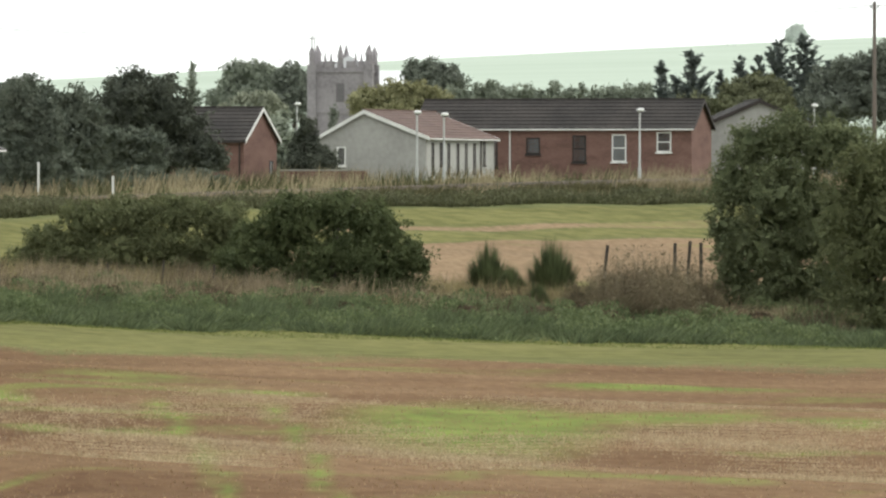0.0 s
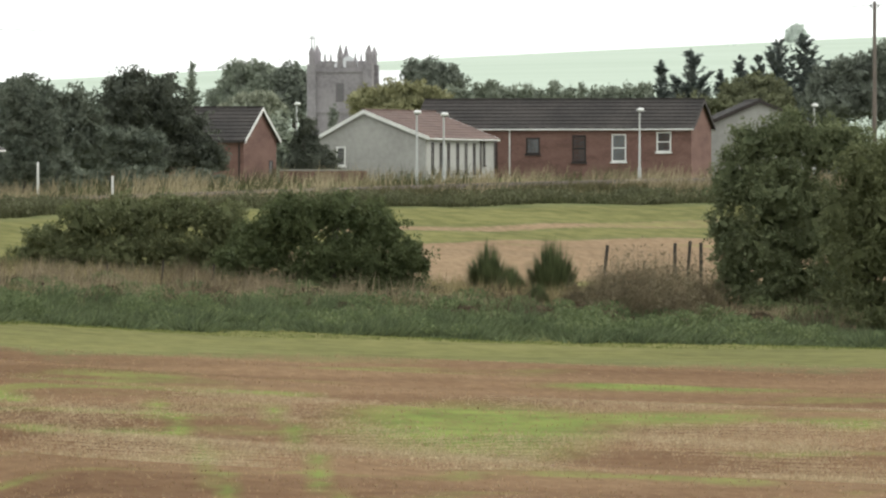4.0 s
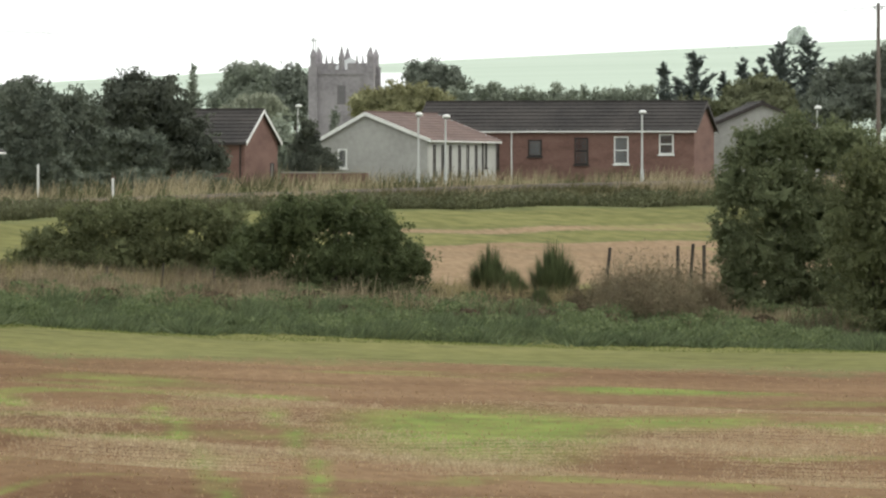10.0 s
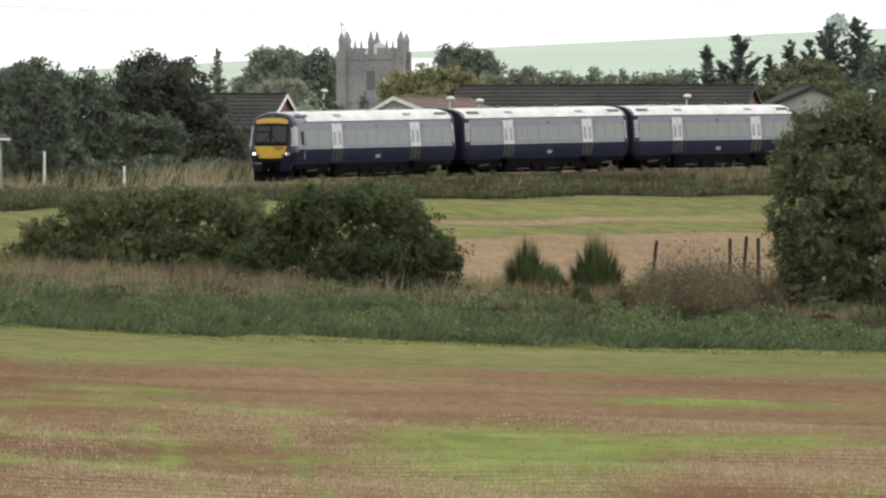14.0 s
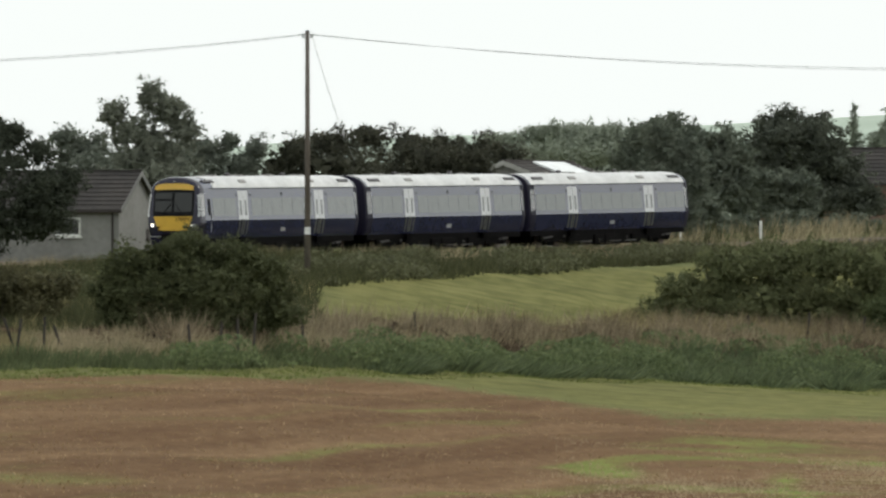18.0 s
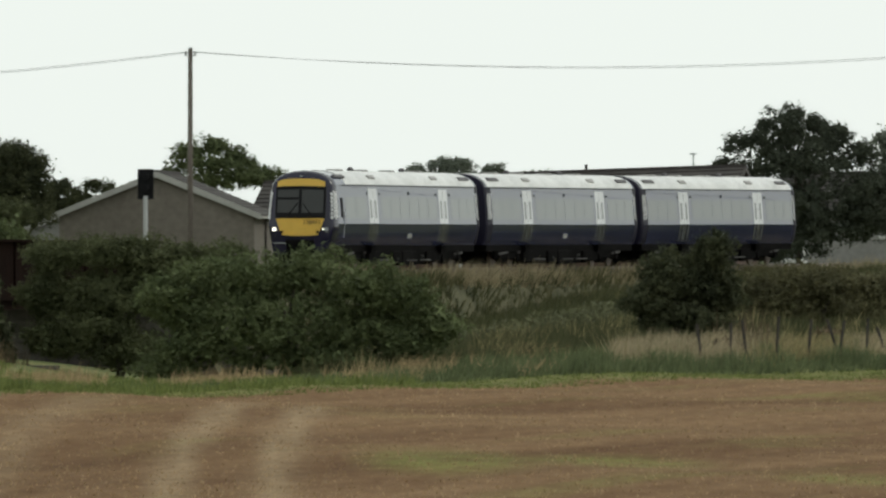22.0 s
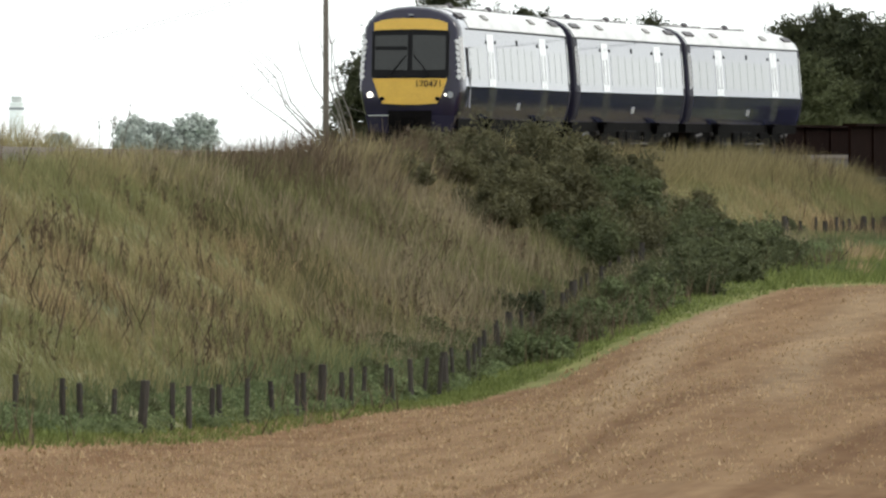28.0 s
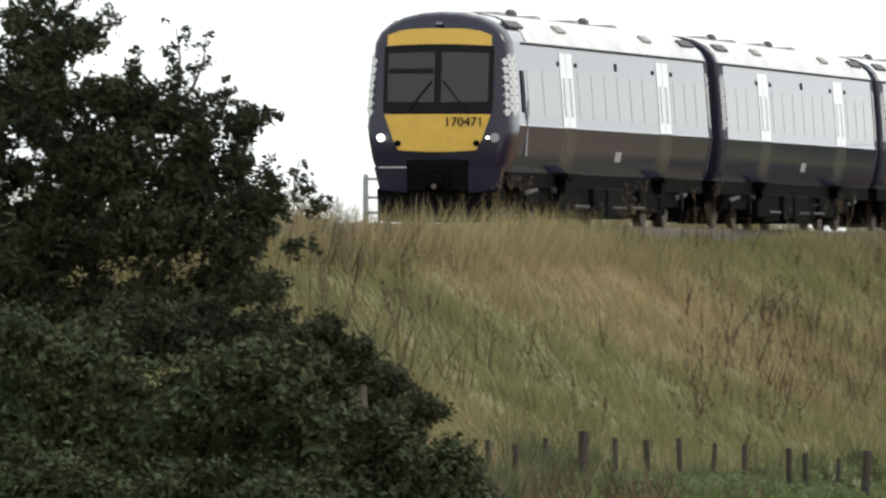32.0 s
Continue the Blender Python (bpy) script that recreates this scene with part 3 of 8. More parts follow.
SIDE = [(1.15, 0.92), (1.24, 1.12), (1.30, 1.45), (1.345, 1.74), (1.33, 1.78), (1.295, 2.3), (1.25, 2.85), (1.215, 3.22)]
ROOF = [(1.215, 3.22), (1.12, 3.40), (0.95, 3.55), (0.70, 3.67), (0.38, 3.745), (0.0, 3.77)]
HALF = SIDE + ROOF[1:]


def side_x(z):
    return float(np.interp(z, [p[1] for p in SIDE], [p[0] for p in SIDE]))


def skin(y):
    """How much of its full width the cab has reached y metres behind the tip."""
    return float(np.interp(y, [0.0, 0.1, 0.3, 0.8], [0.90, 0.955, 0.985, 1.0]))


def nose_y(x, z):
    """How far the cab's front stands behind the tip, by height and by distance from the middle."""
    return 0.16 * max(0.0, z - 1.9) + 0.10 * (abs(x) / 1.2) ** 3 + 0.05 * max(0, 1.3 - z)


def loft(bm, sections):
    rings = [[bm.verts.new(p) for p in s] for s in sections]
    for A, B in zip(rings, rings[1:]):
        for k in range(len(A) - 1):
            bm.faces.new((A[k], A[k + 1], B[k + 1], B[k]))
    return rings


def shell(profile, y0, y1, offset=0.0):
    """A skin over one stretch of the car's length, both halves joined."""
    full = [(x + offset, z) for x, z in profile]
    bm = bmesh.new()
    loft(bm, [[(x, y, z) for x, z in full] for y in (y0, y1)])
    return bm


def side_panel(y0, y1, z0, z1, sgn, out=0.012, rows=4):
    """A thin panel that follows the bulging side between two heights, with its rim closed."""
    bm = bmesh.new()
    zs = sorted({z0 + (z1 - z0) * k / rows for k in range(rows + 1)} | {z for _, z in SIDE if z0 < z < z1})
    loft(bm, [[(sgn * (side_x(z) + out), y, z) for z in zs] for y in (y0, y1)])
    g = bmesh.ops.extrude_face_region(bm, geom=bm.faces[:])
    for v in g["geom"]:
        if isinstance(v, bmesh.types.BMVert):
            v.co.x -= sgn * 0.02
    bmesh.ops.recalc_face_normals(bm, faces=bm.faces)
    return bm


def face_panel(outline, out=0.02, thick=0.03, dy=0.0):
    """A panel on the cab's front; outline: (x, z) points; it follows the rake and bow of the front."""
    bm = bmesh.new()
    cx = sum(p[0] for p in outline) / len(outline)
    xs = sorted({round(p[0], 3) for p in outline})
    vs = [bm.verts.new((x, -nose_y(x, z) + out, z)) for x, z in outline]
    f = bm.faces.new(vs)
    bmesh.ops.triangulate(bm, faces=[f])
    g = bmesh.ops.extrude_face_region(bm, geom=bm.faces[:])
    for v in g["geom"]:
        if isinstance(v, bmesh.types.BMVert):
            v.co.y -= thick
    bmesh.ops.recalc_face_normals(bm, faces=bm.faces)
    return bm


def disc(r, depth, seg=14):
    bm = bmesh.new()
    bmesh.ops.create_cone(bm, cap_ends=True, segments=seg, radius1=r, radius2=r, depth=depth, matrix=Matrix.Rotation(math.pi / 2, 4, "X"))
    return bm


def strip_outline(x0, x1, top, bottom, n=8):
    xs = [x0 + (x1 - x0) * k / n for k in range(n + 1)]
    return [(x, bottom(x)) for x in xs] + [(x, top(x)) for x in reversed(xs)]


L_CAR = 23.05


def train_car(cab, label):
    """One carriage; its origin lies on the rails at its front end, y points back along the train as minus y."""
    car = thing("train_carriage", label, "train carriage", "carriages of the train")
    # body skin: from front to back
    full = [(-x, z) for x, z in HALF] + [(x, z) for x, z in reversed(HALF[:-1])]
    bm = bmesh.new()
    secs = []
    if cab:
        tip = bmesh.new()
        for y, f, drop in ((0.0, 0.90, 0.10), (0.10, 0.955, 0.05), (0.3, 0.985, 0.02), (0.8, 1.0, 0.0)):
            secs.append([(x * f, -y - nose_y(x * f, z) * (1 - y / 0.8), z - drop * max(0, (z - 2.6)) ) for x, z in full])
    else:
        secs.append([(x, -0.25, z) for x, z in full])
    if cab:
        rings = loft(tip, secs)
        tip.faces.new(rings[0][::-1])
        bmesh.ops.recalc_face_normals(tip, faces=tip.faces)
        part("cab_shell", tip, NAVY_FRONT_SHADED, car, "navy cab shell, coloured darker for shade", True)
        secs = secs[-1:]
    secs.append([(x, -L_CAR + 0.25, z) for x, z in full])
    loft(bm, secs)
    bmesh.ops.recalc_face_normals(bm, faces=bm.faces)
    for y, way in ([] if cab else [(0.0, -1)]) + [(-L_CAR, 1)]:
        cap = bmesh.new()
        rings = loft(cap, [[(x * 0.95, y, z) for x, z in full], [(x * 0.985, y + way * 0.06, z) for x, z in full], [(x, y + way * 0.25, z) for x, z in full]])
        cap.faces.new(rings[0][::-1])
        bmesh.ops.recalc_face_normals(cap, faces=cap.faces)
        part("car_end", cap, NAVY_END_SHADED, car, "rounded carriage end, coloured dark for shade", True)
    for e in bm.edges:
        if all(abs(v.co.z - 1.76) < 0.03 or abs(v.co.z - 3.22) < 0.01 for v in e.verts):
            e.smooth = False
    low = bmesh.new()
    loft(low, [[(sx * (x + 0.003), y, z) for x, z in SIDE[:4]] for sx, y in ((1, -0.8 if cab else -0.25), (1, -L_CAR + 0.25))])
    loft(low, [[(sx * (x + 0.003), y, z) for x, z in SIDE[:4]] for sx, y in ((-1, -L_CAR + 0.25), (-1, -0.8 if cab else -0.25))])
    part("body", bm, NAVY, car, "glossy navy painted body", True)
    part("lower_side_panel", low, NAVY_LOWER_SHADED, car, "navy lower side, dulled for its weaker reflection", True)
    roof = [(-x, z) for x, z in ROOF] + [(x, z) for x, z in reversed(ROOF[:-1])]
    bm = bmesh.new()
    loft(bm, [[(x, y, z + 0.015) for x, z in roof] for y in (-2.2 if cab else -0.5, -L_CAR + 0.5)])
    part("roof_skin", bm, ROOF_GREY, car, "pale grey roof", True)
    for y in (-5.2, -9.0, -13.2, -17.6):
        part("roof_vent", boxes((-0.28, 0.28, y - 0.3, y + 0.3, 3.74, 3.84), bevel=0.04), VENT_GREY, car, "small grey roof ventilator")
    for y in (-1.9, -6.8, -16.6, -L_CAR + 1.6):
        for sx in (-1, 1):
            bm = bmesh.new()
            half = 0.75 if y in (-1.9, -L_CAR + 1.6) else 0.45
            q = [(sx * 1.06, 3.465), (sx * 0.93, 3.575)]
            lo = [bm.verts.new((x, y + a, z)) for (x, z), a in ((q[0], -half), (q[0], half), (q[1], half), (q[1], -half))]
            hi = [bm.verts.new((v.co.x + sx * 0.03, v.co.y, v.co.z + 0.04)) for v in lo]
            bm.faces.new(hi)
            for k in range(4):
                bm.faces.new((lo[k], lo[(k + 1) % 4], hi[(k + 1) % 4], hi[k]))
            bmesh.ops.recalc_face_normals(bm, faces=bm.faces)
            part("roof_grille", bm, VENT_DARK if half > 0.5 else VENT_GREY, car, "dark grille on the roof's shoulder")
    for y in (-7.6, -15.6):
        part("roof_aerial", boxes((-0.09, 0.09, y - 0.22, y + 0.22, 3.75, 3.93), bevel=0.06), VENT_DARK, car)
    # sides
    for sgn in (1, -1):
        # bands darkened where the curved ends mirror no sky
        for y0, y1 in ([] if cab else [(-0.92, -0.26)]) + [(-L_CAR + 0.26, -L_CAR + 0.56)]:
            part("end_band", side_panel(y0, y1, 0.98, 3.2, sgn, 0.005, 8), NAVY_END_SHADED, car, "end band in shade-darkened navy")
    doors = (6.2, 17.2)
    bays = [(1.9 if cab else 1.0, 5.2), (7.4, 16.2), (18.4, 22.4)]
    for sgn in (1, -1):
        part("cant_rail_strip", side_panel(-L_CAR + 0.3, -1.6 if cab else -0.3, 3.185, 3.225, sgn, 0.016, 1), BLACK, car, "dark rain gutter")
        for y in doors:
            for k in (-0.68, 0.02):
                door = part("door_leaf", side_panel(-y + k, -y + k + 0.66, 1.76, 3.1, sgn, 0.007, 6), TRAIN_WHITE, car, "white sliding door leaf")
                # lower door in stripes whose shade is put into the colour
                for q in (0.03, 0.45):
                    part("lower_stripe", side_panel(-y + k + q, -y + k + q + 0.17, 1.02, 1.75, sgn, 0.008, 4), DOOR_WHITE_SHADED, door, "lower door stripe, its white dulled for shade")
                part("door_window", side_panel(-y + k + 0.2, -y + k + 0.46, 1.95, 2.65, sgn, 0.010, 3), TRAIN_GLASS, door)
            part("door_step", boxes((sgn * 1.18, sgn * 1.42, -y - 0.7, -y + 0.7, 0.86, 0.93)), UNDER, car)
        for y0, y1 in bays:
            n = max(1, round((y1 - y0) / 1.5))
            w = (y1 - y0) / n
            for k in range(n):
                part("window", side_panel(-y0 - (k + 1) * w + 0.03, -y0 - k * w - 0.03, 1.93, 2.76, sgn, 0.004, 4), TRAIN_GLASS, car, "sky-reflecting side window")
        for y in (5.4, 7.3, 11.8, 16.1, 18.3):
            part("side_lamp", side_panel(-y - 0.07, -y + 0.07, 2.86, 3.0 if y == 11.8 else 2.94, sgn, 0.02, 1), BLACK, car)
        part("crest_sign", side_panel(-12.25, -11.6, 1.18, 1.36, sgn, 0.008, 2), METAL, car, "small pale badge")
        if cab:
            for y, turn in ((0.05, 62), (0.20, 40), (0.42, 16), (0.64, 6)):
                for r in range(7):
                    z = 1.97 + r * 0.148 + (0.074 if y in (0.20, 0.64) else 0)
                    n = Vector((sgn * math.cos(radians(turn)), math.sin(radians(turn)), 0.03)).normalized()
                    x = side_x(z) * skin(y)
                    c = Vector((sgn * x, -y - nose_y(x, z) * (1 - y / 0.8), z)) + n * 0.006
                    bm = bmesh.new()
                    bmesh.ops.create_cone(bm, cap_ends=True, segments=10, radius1=0.066, radius2=0.066, depth=0.014, matrix=Matrix.Translation(c) @ n.to_track_quat("Z", "Y").to_matrix().to_4x4())
                    part("white_dot", bm, DOT_WHITE, car)
        for y, way in ([] if cab else [(0.35, 1)]) + [(L_CAR - 0.35, -1)]:
            for c in range(4 if way > 0 else 2):
                for r in range(7):
                    z = 1.97 + r * 0.148 + (c % 2) * 0.074
                    bm = bmesh.new()
                    bmesh.ops.create_cone(bm, cap_ends=True, segments=8, radius1=0.06, radius2=0.06, depth=0.012, matrix=Matrix.Translation((sgn * (side_x(z) + 0.006), -y - way * 0.15 * c, z)) @ Matrix.Rotation(math.pi / 2, 4, "Y"))
                    part("white_dot", bm, DOT_WHITE, car)
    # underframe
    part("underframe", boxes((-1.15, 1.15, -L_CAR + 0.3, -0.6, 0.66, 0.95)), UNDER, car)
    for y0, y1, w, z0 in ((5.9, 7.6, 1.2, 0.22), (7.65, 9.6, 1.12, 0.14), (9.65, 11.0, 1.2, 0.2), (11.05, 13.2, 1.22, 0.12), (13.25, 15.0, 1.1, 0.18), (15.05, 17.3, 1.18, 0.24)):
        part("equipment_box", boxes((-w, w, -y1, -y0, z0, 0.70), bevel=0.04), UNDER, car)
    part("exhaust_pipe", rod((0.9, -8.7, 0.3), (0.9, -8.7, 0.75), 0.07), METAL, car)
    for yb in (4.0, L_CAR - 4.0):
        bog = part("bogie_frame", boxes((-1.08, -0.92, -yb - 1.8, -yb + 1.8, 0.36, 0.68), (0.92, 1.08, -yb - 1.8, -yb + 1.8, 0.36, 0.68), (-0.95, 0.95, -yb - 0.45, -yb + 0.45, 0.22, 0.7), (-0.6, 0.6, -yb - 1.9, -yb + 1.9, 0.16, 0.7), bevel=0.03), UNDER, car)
        for dy in (-1.3, 1.3):
            for sx in (-0.74, 0.74):
                bm = bmesh.new()
                bmesh.ops.create_cone(bm, cap_ends=True, segments=20, radius1=0.42, radius2=0.40, depth=0.12, matrix=Matrix.Translation((sx, -yb + dy, 0.42)) @ Matrix.Rotation(math.pi / 2, 4, "Y"))
                part("wheel", bm, RAIL, bog)
            for sx in (-1.0, 1.0):
                bm = bmesh.new()
                bmesh.ops.create_cone(bm, cap_ends=True, segments=10, radius1=0.13, radius2=0.11, depth=0.3, matrix=Matrix.Translation((sx, -yb + dy, 0.42)) @ Matrix.Rotation(math.pi / 2, 4, "Y"))
                part("axle_box", bm, UNDER, bog)
    for sx in (-1, 1):
        for y in doors:
            part("step_bracket", boxes((sx * 1.1, sx * 1.3, -y - 0.35, -y + 0.35, 0.62, 0.86)), UNDER, car)
        for y in (2.4, 5.6, L_CAR - 5.6, L_CAR - 2.4):
            part("spring", rod((sx * 1.0, -y, 0.42), (sx * 1.0, -y, 0.72), 0.13, 9), UNDER, car)
        for y in (8.2, 12.4, 14.6):
            part("pipe", rod((sx * 1.2, -y - 0.9, 0.34), (sx * 1.2, -y + 0.7, 0.34), 0.03, 6), GEAR, car)
        for y, r, z in ((5.2, 0.05, 0.62), (10.3, 0.035, 0.4), (14.2, 0.04, 0.5), (19.9, 0.05, 0.6)):
            part("filler_cap", rod((sx * 1.16, -y, z), (sx * 1.245, -y, z), r, 8), GEAR, car, "dull steel filler cap")
        for y in (3.0, L_CAR - 3.0):
            part("damper", rod((sx * 1.12, -y - 0.8, 0.62), (sx * 1.12, -y + 0.5, 0.55), 0.045, 7), GEAR, car, "dull steel yaw damper")
    if not cab:
        part("gangway", boxes((-0.75, 0.75, -0.1, 0.42, 0.95, 3.25)), BLACK, car, "black gangway bellows")
    if cab:
        cab_front(car)
        for sgn in (1, -1):
            part("cab_door_window", side_panel(-1.55, -1.25, 1.98, 2.72, sgn, 0.018, 3), BLACK, car, "dark cab side window")
            part("cab_handrail", rod((sgn * (side_x(1.2) + 0.05), -1.65, 1.2), (sgn * (side_x(2.2) + 0.05), -1.65, 2.2), 0.02, 5), METAL, car)
    return car


def cab_front(car):
    """What is set into the front of the leading carriage."""
    arch = lambda x: 3.36 - 0.10 * (x / 0.95) ** 2
    part("upper_yellow_panel", face_panel(strip_outline(-0.93, 0.93, lambda x: 3.45 - 0.12 * (x / 0.93) ** 4, lambda x: 3.17 - 0.03 * (x / 0.93) ** 2), 0.022), TRAIN_YELLOW, car, "yellow panel over the windscreen")
    surround = part("windscreen_surround", face_panel(strip_outline(-0.98, 0.98, lambda x: 3.15 - 0.03 * x * x, lambda x: 1.95 + 0.02 * x * x), 0.018), BLACK, car)
    for x0, x1 in ((-0.90, -0.06), (0.06, 0.90)):
        part("windscreen_pane", face_panel(strip_outline(x0, x1, lambda x: 3.03 - 0.03 * x * x, lambda x: 2.14 + 0.02 * x * x, 5), 0.034), SCREEN, surround)
    part("sun_blind", face_panel([(0.08, 2.66), (0.48, 2.66), (0.88, 2.66), (0.88, 2.74), (0.48, 2.74), (0.08, 2.74)], 0.06), BLACK, surround)
    for x0, x1 in ((0.10, 0.50), (-0.10, -0.50)):
        part("wiper", rod((x0, -nose_y(x0, 2.5) + 0.05, 2.52), (x1, -nose_y(x1, 2.0) + 0.05, 2.02), 0.018, 5), BLACK, car)
    part("front_yellow_panel", face_panel([(-0.70, 1.30), (-0.3, 1.275), (0, 1.27), (0.3, 1.275), (0.70, 1.30), (0.80, 1.5), (0.95, 1.93), (0.4, 1.935), (0, 1.935), (-0.4, 1.935), (-0.95, 1.93), (-0.80, 1.5)], 0.022), TRAIN_YELLOW, car, "yellow warning panel")
    t = bpy.data.curves.new("unit_number", "FONT")
    t.body, t.size, t.extrude, t.align_x, t.align_y = "170471", 0.235, 0.004, "CENTER", "CENTER"
    tmp = bpy.data.objects.new("unit_number", t)
    scene.collection.objects.link(tmp)
    me = bpy.data.meshes.new_from_object(tmp.evaluated_get(bpy.context.evaluated_depsgraph_get()))
    bpy.data.objects.remove(tmp)
    me.materials.clear()
    me.materials.append(BLACK)
    num = new("unit_number", me)
    num.parent = car
    num.matrix_local = Matrix.Translation((-0.48, 0.030, 1.79)) @ Matrix.Rotation(math.pi, 4, "Z") @ Matrix.Rotation(math.pi / 2, 4, "X")
    for x in (-1.02, 1.02):
        hl = part("headlight", disc(0.068 if x > 0 else 0.085, 0.05), HEADLIGHT if x > 0 else LAMP_OFF, car, "lit round headlight" if x > 0 else "unlit round lamp")
        hl.location = (x, -nose_y(x, 1.5) - 0.005, 1.52)
        if x < 0:
            hl = part("headlight", disc(0.028, 0.05), HEADLIGHT, car, "small lit headlight")
            hl.location = (-0.90, -nose_y(0.9, 1.5) + 0.01, 1.52)
        fog = part("marker_lamp", disc(0.055, 0.05), UNDER, car)
        fog.location = (x * 0.69, -nose_y(x * 0.69, 1.42) + 0.03, 1.42)
    part("roof_lamp", boxes((-0.06, 0.06, -nose_y(0, 3.55) - 0.03, -nose_y(0, 3.55) + 0.03, 3.52, 3.56)), LAMP_OFF, car)
    for sx in (-1, 1):
        part("valance", face_panel([(sx * 0.55, 0.55), (sx * 1.05, 0.60), (sx * 1.15, 1.0), (sx * 0.55, 1.0)], 0.0, 0.35), NAVY_FRONT_SHADED, car)
    part("front_step_line", boxes((0.55, 1.05, -0.1, 0.0, 0.985, 1.01)), METAL, car)
    part("coupler", boxes((-0.2, 0.2, -0.5, 0.12, 0.62, 0.98), (-0.1, 0.1, -0.2, 0.3, 0.66, 0.86), bevel=0.03), UNDER, car, "black coupler")
    cd = part("coupler_hook", disc(0.045, 0.06), RAIL, car)
    cd.location = (0, 0.33, 0.66)
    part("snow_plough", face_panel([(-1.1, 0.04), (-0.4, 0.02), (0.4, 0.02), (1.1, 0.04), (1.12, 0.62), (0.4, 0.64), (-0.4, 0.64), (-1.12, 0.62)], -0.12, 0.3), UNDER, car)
    # flat near-black panel behind the coupler
    part("coupler_backing", face_panel([(-0.55, 0.6), (0.55, 0.6), (0.55, 1.12), (-0.55, 1.12)], 0.004, 0.1), UNDER, car)


cars = [train_car(True, "leading train carriage, navy paint, yellow front, lit headlights")]
cars.append(train_car(False, "middle train carriage, glossy navy with white doors"))
cars.append(train_car(False, "rear train carriage, glossy navy with white doors"))
PITCH = 23.62
RUN = [(0, -576.0), (4.5, -458.0), (8, -366.5), (10, -314.5), (11.5, -275.3), (12, -262.4), (12.5, -249.5), (13, -237.0), (14.2, -205.5), (15.5, -172.0), (16.5, -144.6), (17.5, -118.3), (19, -79.7), (20.5, -40.4), (22, -1.8), (23, 25.4), (24.5, 65.4), (25.5, 92.8), (26.5, 118.6), (27.5, 144.3), (28, 157.7), (29, 183.9), (30, 210.5), (31, 237.9), (32, 262.5)]


def car_pose(s):
    """The pose of a carriage whose front end is s metres along the line, from its two bogies."""
    f, r = on_track(s - 4.0), on_track(s - L_CAR + 4.0)
    d = (f - r).normalized()
    up = Vector((0, 0, 1))
    side = d.cross(up).normalized()
    up = side.cross(d)
    o = f + d * 4.0
    m = Matrix((side, d, up)).transposed().to_4x4()
    m.translation = o
    return m


def motions():
    ts = np.arange(0, 32.01, 0.5)
    run = np.interp(ts, [r[0] for r in RUN], [r[1] for r in RUN])
    run[1:-1] = 0.25 * run[:-2] + 0.5 * run[1:-1] + 0.25 * run[2:]
    for k, c in enumerate(cars):
        walk(c, [(float(t), car_pose(float(s) - k * PITCH - (0.45 if k else 0.0))) for t, s in zip(ts, run)])
    walk(bird, bird_way())


# ---- buildings ----
def window(parent, w, h, m, frame_mat, name="window"):
    """A framed window in a wall; m: its pose on the wall, looking out along minus y."""
    t = 0.09
    fr = part(name, boxes((-w / 2, w / 2, -0.04, 0.10, -h / 2, -h / 2 + t), (-w / 2, w / 2, -0.04, 0.10, h / 2 - t, h / 2), (-w / 2, -w / 2 + t, -0.04, 0.10, -h / 2 + t, h / 2 - t), (w / 2 - t, w / 2, -0.04, 0.10, -h / 2 + t, h / 2 - t)), frame_mat, parent)
    fr.matrix_local = m
    part("pane", boxes((-w / 2 + t, w / 2 - t, 0.0, 0.03, -h / 2 + t, h / 2 - t)), GLASS, fr)
    if h > 1.3:
        part("glazing_bar", boxes((-w / 2 + t, w / 2 - t, -0.02, 0.02, -0.04, 0.04)), frame_mat, fr)
    part("sill", boxes((-w / 2 - 0.08, w / 2 + 0.08, -0.12, 0.05, -h / 2 - 0.1, -h / 2)), frame_mat, fr)
    return fr


